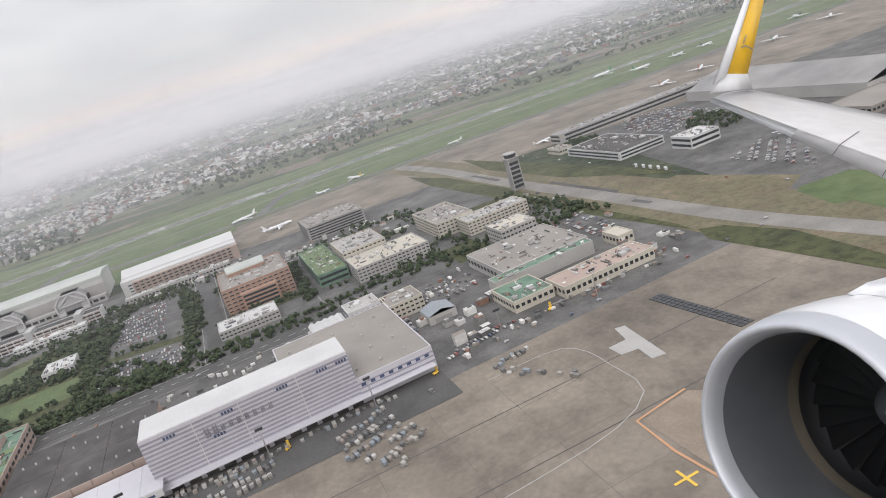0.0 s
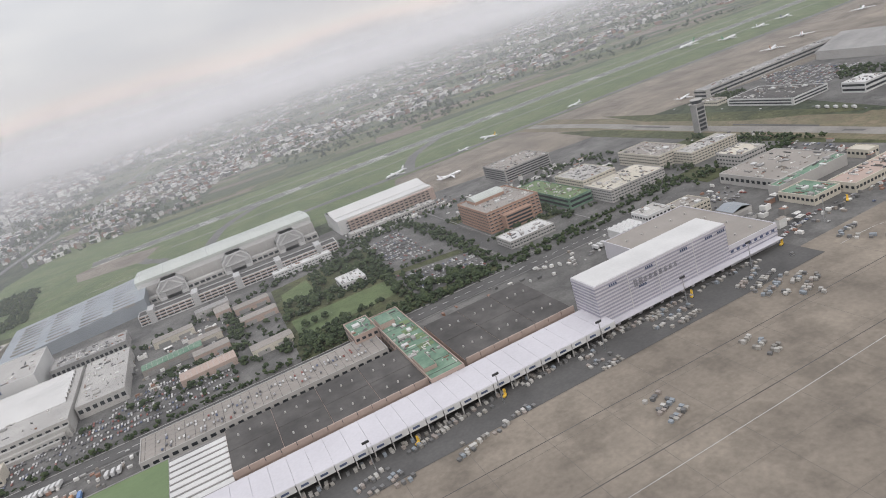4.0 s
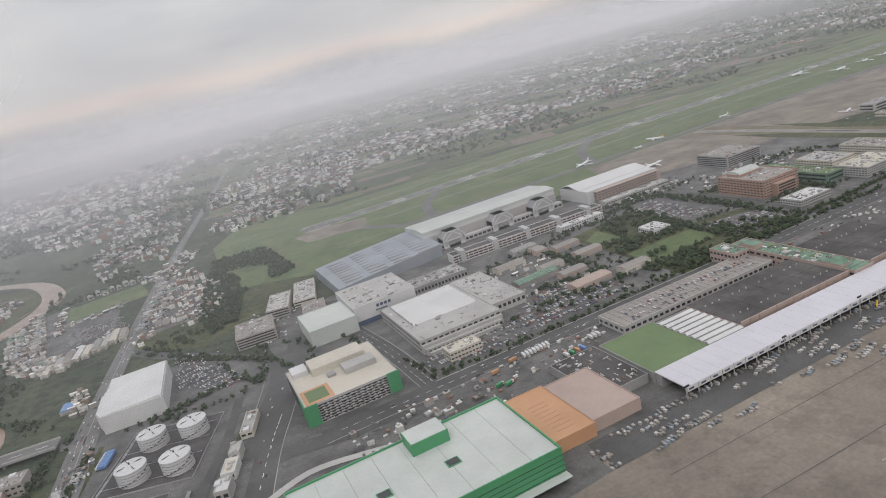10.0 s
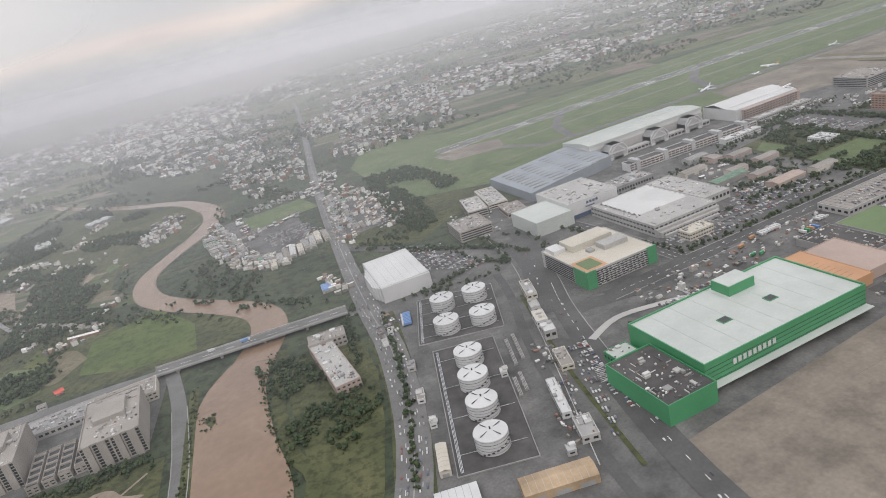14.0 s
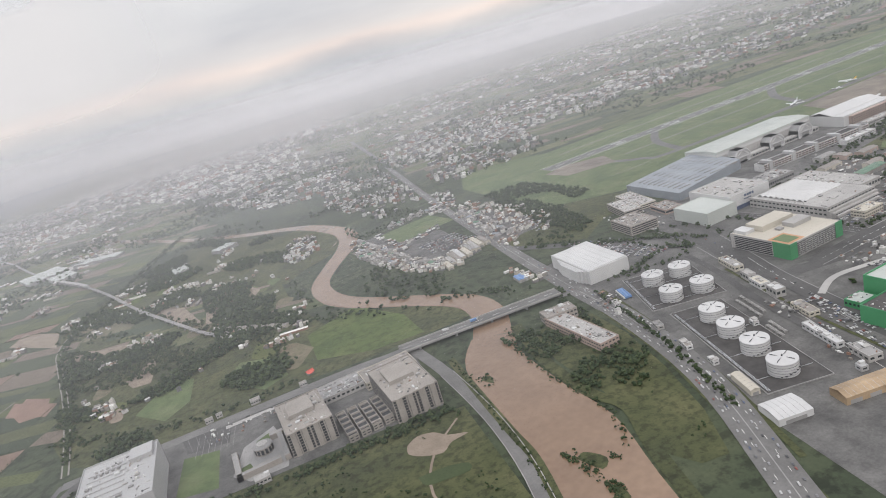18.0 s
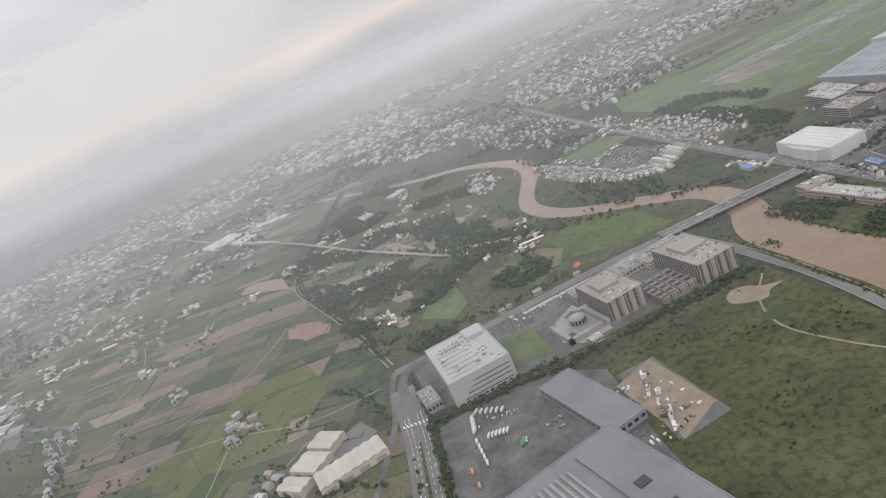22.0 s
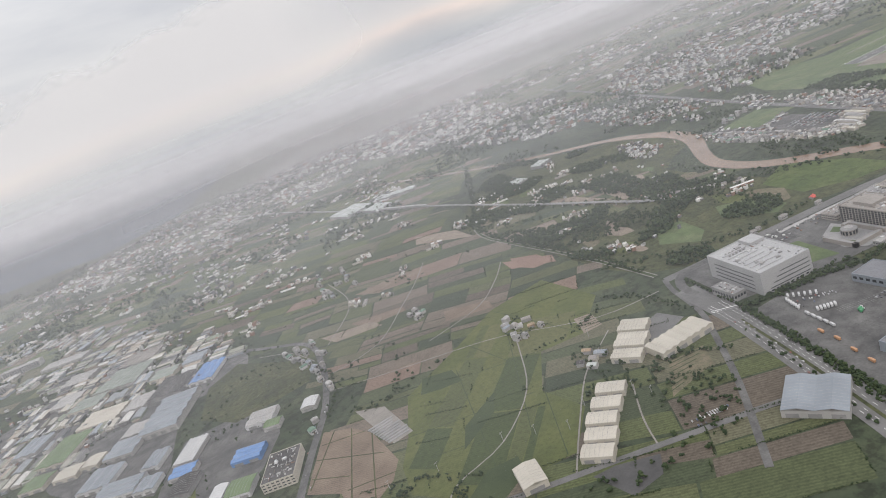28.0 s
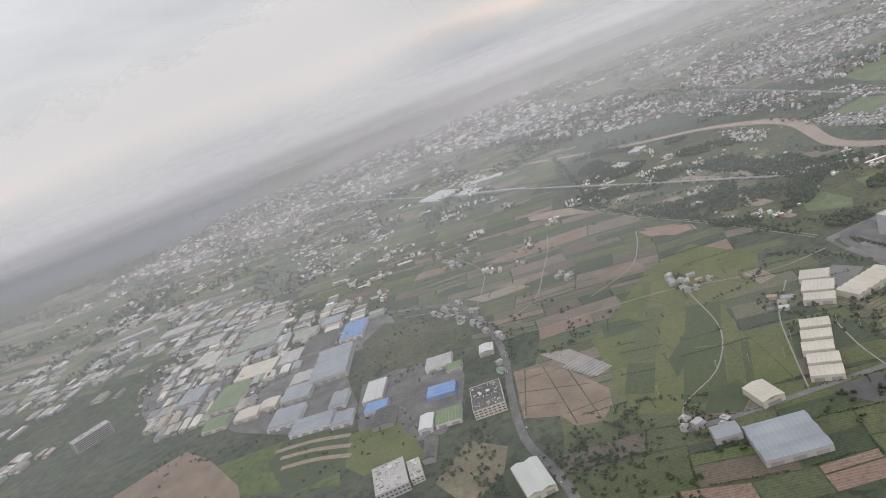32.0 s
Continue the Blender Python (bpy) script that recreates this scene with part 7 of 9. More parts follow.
def add_tree(vs, fs, x, y, z, r, h, lumps=6):
    """A ragged crown of uneven leaf clumps round a leaning middle."""
    for k in range(lumps):
        a, q = rng.uniform(0, math.tau), rng.uniform(0.1, 0.75) * r
        cx, cy, cz = x + q * math.cos(a), y + q * math.sin(a), z + h * rng.uniform(0.25, 0.85) * (1.15 - 0.4 * q / r)
        s = r * rng.uniform(0.3, 0.58)
        n = len(vs)
        vs += [(cx + vx * s * rng.uniform(0.6, 1.35), cy + vy * s * rng.uniform(0.6, 1.35), max(0.05, cz + vz * s * 0.85 * rng.uniform(0.6, 1.35))) for vx, vy, vz in ICO_V]
        fs += [tuple(n + i for i in f) for f in ICO_F]


def wood(name, spots, label, lumps=5, low=1.1, high=2.6):
    vs, fs = [], []
    for x, y in spots:
        r = rng.uniform(low, high)
        add_tree(vs, fs, x, y, 0, r, r * rng.uniform(1.2, 1.9), lumps)
    return bulk(name, vs, fs, M["leaf"], label, "trees")


def along(pts, step, wide):
    out = []
    line = smooth(pts, 6)
    for a, b in zip(line, line[1:]):
        n = max(1, int(math.hypot(b[0] - a[0], b[1] - a[1]) / step))
        for k in range(n):
            t = (k + rng.random()) / n
            out.append((a[0] + (b[0] - a[0]) * t + rng.gauss(0, wide), a[1] + (b[1] - a[1]) * t + rng.gauss(0, wide)))
    return out


def within_poly(poly, n, clump=0.012, cut=0.0):
    xs, ys = [p[0] for p in poly], [p[1] for p in poly]
    out = []
    for _ in range(n * 8):
        if len(out) >= n:
            break
        x, y = rng.uniform(min(xs), max(xs)), rng.uniform(min(ys), max(ys))
        if inside(x, y, poly) and noise.noise((x * clump, y * clump, 3.0)) > cut:
            out.append((x, y))
    return out


SCRUB = [(-600, 480), (-640, 400), (-760, 405), (-800, 470), (-810, 640), (-830, 760), (-760, 900), (-660, 1020), (-590, 900), (-560, 830), (-600, 700), (-610, 600)]
sheet("meadow", SCRUB, 0.035, M["meadow"], "rough meadow between scrub woods", "grass", 2)
for _ in range(26):
    cx, cy = rng.uniform(-810, -610), rng.uniform(415, 820)
    if inside(cx, cy, SCRUB):
        r = rng.uniform(6, 17)
        sheet("clearing", [(cx + r * rng.uniform(0.6, 1.3) * math.cos(k * 0.9), cy + r * 1.5 * rng.uniform(0.6, 1.3) * math.sin(k * 0.9)) for k in range(7)], 0.17 + _ * 0.005, M[rng.choice(("grass", "fresh", "rice", "soil", "meadow", "dryverge"))], "small clearing among scrub", "field", 3)
wood("scrub_trees", within_poly(SCRUB, 3400, 0.016, 0.08), "dark scrub woods between fields and river", 5, 1.6, 3.6)
wood("scrub_belts", along([(-690, 575), (-640, 540), (-600, 500), (-560, 470)], 1.6, 4) + along([(-800, 470), (-740, 430), (-690, 410), (-640, 405)], 1.8, 3) + along([(-730, 690), (-690, 600), (-650, 530), (-640, 440)], 2.0, 4) + along([(-830, 760), (-760, 660), (-720, 600), (-700, 520)], 2.4, 6) + within_poly([(-800, 560), (-745, 520), (-715, 505), (-700, 545), (-735, 600), (-790, 600)], 260, 0.02, -0.3), "dark tree belts along lanes and railway", 4, 1.2, 2.6)
wood("far_trees", within_poly([(-2000, 900), (-640, 1000), (-500, 900), (-420, 820), (-300, 1000), (-300, 2400), (-2000, 2000)], 6500, 0.007, 0.06), "distant belts of dark trees", 3, 2.0, 5.0)
wood("far_trees", within_poly([(-330, 820), (1500, 830), (1700, 2400), (-350, 2400)], 5600, 0.007, 0.04), "distant belts of dark trees beyond the runway", 3, 2.0, 5.0)
wood("bank_trees", within_poly([(-520, 690), (-500, 800), (-430, 800), (-420, 720), (-490, 700)], 160, 0.02, -0.1) + within_poly([(-560, 560), (-570, 500), (-500, 440), (-450, 470), (-500, 500), (-520, 580)], 160, 0.02, 0.0)
     + within_poly([(-520, 340), (-490, 345), (-470, 260), (-520, 200), (-515, 260)], 130, 0.03, 0.0) + along([(-598, 640), (-600, 560), (-570, 480), (-525, 430)], 5, 3), "trees and scrub on the river bank", 5)
wood("airfield_woods", within_poly([(-378, 500), (-352, 690), (-299, 679), (-290, 560), (-339, 540), (-352, 470), (-372, 460)], 1200, 0.02, -0.3) + within_poly([(-425, 470), (-395, 440), (-372, 470), (-390, 500)], 60, 0.02, -0.4), "dark woods at the airfield edge", 5)
hedge = []
for q in near_plots:
    for a, b in ((q[0], q[1]), (q[1], q[2])):
        if rng.random() < 0.3:
            p, t0 = rng.random() * 0.3, rng.uniform(0.5, 0.9)
            at = lambda t: (a[0] + (b[0] - a[0]) * t, a[1] + (b[1] - a[1]) * t)
            hedge += along([at(p), at(min(1, p + t0))], rng.uniform(0.6, 1.2), 0.25)
wood("hedges", hedge, "broken hedges between farm plots", 3, 0.35, 0.85)
wood("canal_trees", along([(-690, 1120), (-770, 880), (-810, 761), (-820, 700), (-813, 644), (-796, 541), (-786, 430)], 1.7, 2.6), "trees along the canal banks", 4)
wood("farm_trees", along([(-1000, 400), (-990, 500), (-1000, 560)], 9, 8) + within_poly([(-870, 380), (-900, 330), (-960, 240), (-880, 220), (-820, 280)], 170, 0.02, 0.0)
     + within_poly([(-1100, 200), (-1100, 330), (-1010, 330), (-985, 220)], 190, 0.02, -0.1) + within_poly([(-1190, 350), (-1110, 390), (-1130, 300), (-1220, 300)], 130, 0.02, -0.1) + within_poly(FARM, 60, 0.02, 0.25), "farmstead trees and thickets", 4)
wood("boulevard_trees", along([(-779, 390), (-783, 340), (-787, 312), (-800, 250), (-816, 190), (-838, 110)], 2.4, 0.7) + along([(-780, 318), (-740, 318), (-700, 312)], 2.4, 1.2) + along([(-700, 300), (-640, 298), (-572, 290)], 2.6, 1.5)
     + along([(-802, 300), (-820, 220), (-838, 150)], 7, 0.8), "dark street trees along the boulevard", 5, 1.2, 2.1)
wood("street_trees", along([(-282, 272), (-200, 270), (-140, 271), (-60, 269), (40, 270)], 2.2, 0.8) + along([(-204, 380), (-150, 386), (-110, 400), (-60, 408), (10, 410)], 2.2, 2.0) + along([(-196, 316), (-150, 314), (-128, 310)], 2.4, 1.5) + along([(-152, 312), (-152, 390)], 2.6, 2.0)
     + along([(-246, 382), (-206, 380)], 2.0, 0.8) + along([(-280, 272), (-284, 300)], 2.4, 0.8) + along([(60, 268), (100, 276), (120, 256)], 2.6, 1.5) + along([(34, 300), (34, 370)], 2.4, 1.2) + along([(94, 262), (94, 300), (110, 306)], 2.6, 1.4) + along([(150, 300), (166, 290), (168, 250)], 2.2, 1.6)
     + along([(-60, 330), (-30, 326)], 2.4, 1.0) + along([(-64, 404), (-34, 408)], 2.4, 1.0) + along([(-350, 420), (-345, 380), (-338, 350)], 2.2, 1.6) + along([(-395, 430), (-352, 384), (-352, 350)], 2.4, 1.0) + within_poly([(-128, 386), (-60, 396), (-64, 412), (-128, 404)], 60, 0.05, -0.6)
     + within_poly([(-152, 296), (-128, 296), (-128, 380), (-152, 376)], 45, 0.05, -0.3) + along([(-660, 300), (-575, 296)], 2.2, 1.2), "street trees along the airport streets", 5, 1.1, 2.0)
wood("works_trees", along([(-225, 298), (-180, 284), (-140, 275), (-40, 270), (60, 272)], 4.5, 1.5) + along([(-20, 275), (-22, 330), (-30, 400), (-60, 412)], 3.2, 2) + along([(60, 285), (100, 288)], 3, 1.5) + along([(30, 300), (50, 300), (95, 285)], 3, 1.4)
     + within_poly([(140, 262), (165, 268), (165, 320), (150, 320)], 60, 0.05, -0.6) + along([(80, 350), (105, 350), (105, 395), (60, 400)], 4, 3) + along([(-60, 418), (-10, 420), (30, 400)], 4, 3) + along([(-150, 300), (-150, 390), (-205, 372)], 4, 3)
     + along([(-330, 330), (-322, 360), (-330, 400)], 3, 3) + along([(-425, 352), (-400, 346), (-370, 342), (-352, 356)], 2.4, 1.6) + along([(-372, 398), (-362, 360)], 3, 1.5) + along([(-355, 205), (-350, 230)], 3, 2), "street trees between the airport works", 5, 1.1, 2.3)
wood("park_belt", along([(-130, 414), (-114, 430), (-84, 422), (-67, 425), (-53, 415), (-32, 419), (-5, 437)], 1.3, 2.6) + along([(-134, 286), (-128, 300), (-115, 287), (-106, 284), (-84, 279)], 1.3, 2.2) + along([(-59, 408), (-62, 363), (-68, 330), (-70, 314)], 1.5, 1.6)
     + along([(-66, 331), (-66, 307), (-53, 287), (-32, 280), (-19, 284)], 1.6, 1.4) + along([(-190, 322), (-160, 316), (-150, 312)], 1.6, 1.5) + along([(-150, 330), (-150, 372), (-160, 392)], 1.6, 2.0) + along([(-19, 320), (-20, 380), (-30, 412)], 1.6, 1.5) + along([(-322, 300), (-300, 330), (-302, 380)], 2, 1.2)
     + along([(-352, 345), (-365, 362), (-390, 356), (-415, 352)], 1.3, 1.4) + along([(-345, 372), (-372, 408), (-402, 446)], 1.5, 1.2) + along([(-470, 300), (-462, 350), (-452, 372)], 1.4, 1.8) + along([(-470, 400), (-500, 430), (-520, 440)], 1.3, 4), "dense dark trees round park and streets", 5, 1.2, 2.4)
wood("garden_trees", within_poly([(-126, 324), (-124, 350), (-102, 353), (-102, 386), (-60, 394), (-62, 340), (-66, 326), (-72, 324)], 230, 0.05, -0.3) + within_poly([(-126, 270), (-124, 294), (-72, 298), (-68, 320), (-62, 322), (-28, 280), (-30, 270)], 210, 0.05, -0.3), "dense dark crowns in the park", 6, 1.3, 2.3)
for pts in ([(-10, 306), (34, 308), (34, 318), (-10, 316)], [(56, 347), (100, 349), (98, 362), (58, 360)], [(96, 262), (116, 262), (114, 290), (98, 288)], [(128, 310), (150, 312), (160, 340), (130, 344)], [(-10, 364), (34, 368), (36, 384), (-8, 380)]):
    sheet("lawn", pts, 0.21, M["meadow"], "planted green strip between the offices", "lawn")
wood("office_trees", along([(-10, 312), (34, 313)], 1.1, 2.0) + along([(33, 296), (34, 340), (35, 372)], 1.1, 1.2) + along([(58, 353), (98, 356)], 1.1, 2.4) + along([(-8, 372), (34, 376)], 1.3, 3.0) + along([(98, 270), (112, 276), (110, 300)], 1.1, 2.6) + along([(-20, 277), (40, 279), (96, 281)], 1.2, 1.2)
     + along([(130, 316), (152, 322), (160, 340)], 1.1, 3.0) + along([(40, 384), (100, 388), (130, 360)], 1.5, 2.5) + along([(84, 296), (100, 300)], 1.2, 2.0) + along([(-24, 284), (-24, 400)], 1.5, 1.2) + along([(140, 262), (168, 268)], 1.1, 2.0) + along([(-200, 300), (-120, 290)], 1.5, 2.5), "dense street trees between the office blocks", 5, 1.1, 2.2)
wood("terminal_trees", within_poly([(270, 300), (310, 300), (320, 360), (285, 330)], 90, 0.05, -0.4) + within_poly([(236, 375), (262, 380), (262, 410), (240, 410)], 50, 0.05, -0.6), "trees round the terminal car parks", 5)
wood("village_trees", within_poly([(-1380, 400), (-1100, 400), (-1060, 620), (-1200, 850), (-1400, 850)], 420, 0.02, 0.0), "trees between the village works", 4, 0.9, 2.0)
wood("meadow_scrub", within_poly([(-575, 290), (-690, 300), (-710, 120), (-600, 110)], 260, 0.03, 0.1) + within_poly([(-476, 320), (-500, 180), (-525, 200), (-512, 320)], 80, 0.03, 0.1), "low scrub on the meadow", 3, 0.5, 1.3)


def park_tree():
    ob = thing("tree", "broad dark green park tree", "tree", 0, 0, -50, 0, "park trees")
    part("trunk", tube(0, 0, -0.2, 1.7, 0.22, 0.12, 8), M["bark"], ob)
    bm = bmesh.new()
    for k in range(4):
        a = k * 1.6
        m = Matrix.Translation((0.35 * math.cos(a), 0.35 * math.sin(a), 1.7)) @ Matrix.Rotation(a, 4, "Z") @ Matrix.Rotation(0.7, 4, "Y")
        bmesh.ops.create_cone(bm, cap_ends=True, segments=5, radius1=0.1, radius2=0.04, depth=1.2, matrix=m)
    part("limb", bm, M["bark"], ob)
    vs, fs = [], []
    add_tree(vs, fs, 0, 0, 0.7, 2.1, 3.0, 22)
    me = bpy.data.meshes.new("crown")
    me.from_pydata(vs, [], fs)
    me.materials.append(M["leaf"])
    new("crown", me).parent = ob
    return ob


kinds = [park_tree() for _ in range(3)]
spots = within_poly([(-126, 324), (-124, 350), (-100, 352), (-98, 386), (-60, 394), (-62, 340), (-66, 326), (-72, 324)], 34, 0.05, -0.5) + within_poly([(-126, 270), (-124, 296), (-72, 300), (-70, 322), (-62, 322), (-28, 280), (-30, 270)], 28, 0.05, -0.5)
for i, (x, y) in enumerate(spots):
    if abs(x + 84) < 9 and abs(y - 341) < 10:
        continue
    k = rng.uniform(0.75, 1.3)
    t = copy_thing(kinds[i % 3], pose(x, y, 0.18, 0, 0, rng.uniform(0, 360)))
    t.scale = (k, k, k)
for i, k in enumerate(kinds):
    k.matrix_basis = pose(-118 + i * 5, 306, 0.2)

# ---- towns ----


def rows_in(poly, n, turn, sx, sy, clump, cut):
    """Plots in uneven rows along the streets of a quarter."""
    c, q = math.cos(radians(turn)), math.sin(radians(turn))
    us = [c * x + q * y for x, y in poly]
    ws = [-q * x + c * y for x, y in poly]
    out = []
    w = min(ws)
    while w < max(ws):
        u = min(us) + rng.uniform(0, sx)
        while u < max(us):
            x, y = c * u - q * w, q * u + c * w
            if inside(x, y, poly) and noise.noise((x * clump, y * clump, 3.0)) > cut + rng.gauss(0, 0.12):
                out.append((x + rng.gauss(0, 0.3), y + rng.gauss(0, 0.3)))
            u += sx * rng.choice((0.8, 1.0, 1.0, 1.25, 1.9))
        w += sy * rng.choice((0.85, 1.0, 1.7))
    rng.shuffle(out)
    return out[:n]


def town(name, poly, n, label, size=(3.0, 7.0), height=(2.0, 5.0), turn=20, clump=0.01, cut=-0.15, flat=0.6, mat="houses"):
    vs, fs = [], []
    mid = (size[0] + size[1]) / 2
    for x, y in rows_in(poly, n, turn, mid * 1.12, mid * 0.95, clump, cut):
        w, d, h = rng.uniform(mid * 0.6, mid * 1.1), rng.uniform(mid * 0.38, mid * 0.72), rng.uniform(*height) * rng.choice((0.55, 0.7, 0.7, 1.0))
        a = radians(turn + (90 if rng.random() < 0.15 else 0) + rng.gauss(0, 2))
        add_box(vs, fs, x, y, -0.2, h, w, d, a)
        if rng.random() < flat:
            add_box(vs, fs, x + rng.uniform(-w, w) * 0.2, y + rng.uniform(-d, d) * 0.2, h, h + rng.uniform(0.5, 1.2), w * 0.4, d * 0.45, a)
            add_box(vs, fs, x, y, h + 0.02, h + 0.15, w * 0.93, d * 0.93, a)
        else:
            add_gable(vs, fs, x, y, h, h + d * 0.16, w * 1.05, d * 1.05, a)
    return bulk(name, vs, fs, M[mat], label, "houses")


town("town_houses", [(-340, 820), (-310, 1250), (-180, 1400), (0, 1330), (-140, 900), (-200, 830)], 900, "dense pale town houses along the highway", (4, 9), (3, 8), 12, 0.014, -0.12)
town("town_houses", [(-460, 760), (-395, 780), (-330, 1180), (-400, 1350), (-490, 950)], 320, "pale houses west of the highway", (3, 8), (2, 6), 12, 0.012, -0.2)
town("far_houses", [(-1100, 2300), (-760, 3600), (300, 3600), (-300, 1900), (-600, 1500)], 1700, "distant pale blocks of a hazy town", (8, 26), (4, 14), 20, 0.003, -0.1)
town("far_houses", [(-250, 1000), (1700, 900), (1900, 3400), (-300, 3400)], 2600, "distant scattered pale houses and sheds", (6, 20), (3, 8), 10, 0.006, 0.14)
town("far_houses", [(-1250, 950), (-800, 950), (-750, 2000), (-1150, 2300), (-1500, 2000), (-1800, 1500)], 700, "distant scattered villages", (4, 13), (2, 7), 25, 0.009, 0.22)
town("far_houses", [(-280, 1020), (500, 1000), (900, 1150), (-250, 1300)], 600, "pale houses beyond the airfield", (5, 14), (3, 8), 12, 0.008, -0.1)
town("scattered_houses", [(-620, 480), (-780, 470), (-830, 800), (-620, 900), (-590, 720)], 50, "scattered farmhouses among trees", (2.5, 6), (2, 4), 20, 0.02, 0.1)
town("far_houses", [(-1000, 2600), (-500, 3200), (-300, 1500), (-420, 1050), (-560, 1100), (-640, 1400)], 2000, "dense hazy quarter of pale blocks", (5, 15), (3, 10), 18, 0.008, -0.05)
town("far_houses", [(-1700, 1750), (-1350, 2350), (-900, 2500), (-800, 1700), (-1200, 1300)], 900, "hazy coastal town of pale blocks", (5, 16), (3, 9), -20, 0.008, -0.05)


def hamlets(name, poly, n, label, size, trees):
    """Tight knots of farmhouses with long sheds, and their trees."""
    vs, fs = [], []
    for x, y in within_poly(poly, n, 0.01, -1):
        turn = rng.choice((-22, -20, -16, 68))
        c, q = math.cos(radians(turn)), math.sin(radians(turn))
        for i in range(rng.choice((2, 3, 4, 6))):
            for j in range(rng.choice((1, 2, 3))):
                if rng.random() < 0.8:
                    u, v = i * size * 1.15 + rng.gauss(0, 0.5), j * size * 1.05 + rng.gauss(0, 0.5)
                    w, d, h = size * rng.uniform(0.7, 1.15), size * rng.uniform(0.5, 0.85), rng.uniform(1.6, 4.2)
                    px, py = x + c * u - q * v, y + q * u + c * v
                    add_box(vs, fs, px, py, -0.2, h, w, d, radians(turn))
                    if rng.random() < 0.5:
                        add_gable(vs, fs, px, py, h, h + 0.8, w * 1.05, d * 1.05, radians(turn))
                    else:
                        add_box(vs, fs, px, py, h, h + 0.15, w * 0.9, d * 0.9, radians(turn))
                        add_box(vs, fs, px + c * w * 0.2, py + q * w * 0.2, h, h + 1.1, w * 0.35, d * 0.5, radians(turn))
        if rng.random() < 0.45:
            v = -size * 2.2
            w, d = rng.uniform(12, 24), rng.uniform(2.8, 4.5)
            add_box(vs, fs, x - q * v, y + c * v, -0.2, 1.7, w, d, radians(turn))
            add_gable(vs, fs, x - q * v, y + c * v, 1.7, 2.4, w * 1.02, d * 1.06, radians(turn))
        trees += [(x + rng.gauss(0, size * 2.2), y + rng.gauss(0, size * 2.0)) for _ in range(rng.choice((3, 6, 10)))]
    return bulk(name, vs, fs, M["cottage"], label, "houses")


M["cottage"] = shade("pale_cottage_roofs", [(0.55, 0.535, 0.5), (0.3, 0.28, 0.25), (0.64, 0.63, 0.605), (0.18, 0.17, 0.165), (0.46, 0.43, 0.38), (0.7, 0.69, 0.665), (0.27, 0.25, 0.235), (0.26, 0.165, 0.125), (0.5, 0.49, 0.46)], 0.85, 0.1, 0.8, by="piece")
yard_trees = []
hamlets("field_hamlets", [(-1240, 860), (-1060, 680), (-960, 560), (-860, 640), (-840, 900), (-860, 1060), (-1150, 1300)], 34, "hamlets of pale farmhouses among fields", 4.6, yard_trees)
hamlets("field_hamlets", [(-1250, 950), (-840, 950), (-780, 1500), (-1200, 1900), (-1600, 1600)], 60, "distant hamlets of pale farmhouses", 6.0, yard_trees)
hamlets("scrub_hamlets", [(-620, 480), (-780, 470), (-830, 800), (-640, 1000), (-590, 720)], 34, "small knots of farmhouses among trees", 3.8, yard_trees)
wood("yard_trees", yard_trees, "dark trees round the hamlets", 4, 1.0, 2.3)
town("river_houses", [(-592, 735), (-558, 830), (-536, 815), (-549, 724), (-582, 700)], 90, "cluster of pale houses in the river bend", (3, 6), (2.5, 5), 25, 0.02, -0.6)


def works_rows(poly, turn, label, apart, keep):
    """Long tin-roofed halls side by side in rows, with yards, lean-tos and roof lights, clear of the larger works."""
    vs, fs = [], []
    c, q = math.cos(radians(turn)), math.sin(radians(turn))
    us, ws = [c * x + q * y for x, y in poly], [-q * x + c * y for x, y in poly]
    w0 = min(ws)
    while w0 < max(ws):
        deep = rng.uniform(15, 27)
        u0 = min(us) + rng.uniform(0, 10)
        while u0 < max(us):
            wide = rng.uniform(6.5, 12)
            u, w = u0 + wide / 2, w0 + deep / 2
            x, y = c * u - q * w, q * u + c * w
            free = all(abs(x - a) > 4 + b / 2 or abs(y - e) > 4 + f / 2 for a, e, b, f, *_ in WORKS)
            if free and inside(x, y, poly) and noise.noise((x * 0.012, y * 0.012, 7.0)) > keep:
                n, h, run = rng.choice((1, 1, 2, 3)), rng.uniform(2.6, 4.4), deep * rng.uniform(0.7, 0.97)
                for k in range(n):
                    v = u + (k - (n - 1) / 2) * wide / n
                    px, py = c * v - q * w, q * v + c * w
                    add_box(vs, fs, px, py, -0.2, h, wide / n * 0.98, run, radians(turn))
                    add_gable(vs, fs, px, py, h, h + wide / n * 0.14 + 0.3, run * 1.02, wide / n, radians(turn + 90))
                    for _ in range(rng.choice((0, 0, 1, 2))):
                        r = rng.uniform(-0.4, 0.4) * run
                        add_box(vs, fs, px - q * r, py + c * r, h + 0.2, h + rng.uniform(0.9, 1.5), rng.uniform(0.5, 1.2), rng.uniform(0.6, 3.0), radians(turn))
                if rng.random() < 0.6:
                    r = run / 2 + 1.2
                    add_box(vs, fs, x + q * r, y - c * r, -0.2, h * 0.55, wide * 0.7, 2.2, radians(turn))
            u0 += wide + rng.choice((0.25, 0.25, 0.4, 1.6, apart))
        w0 += deep + rng.choice((1.2, 2.5, apart))
    return bulk("workshop_roofs", vs, fs, M["sheds"], label, "workshops")


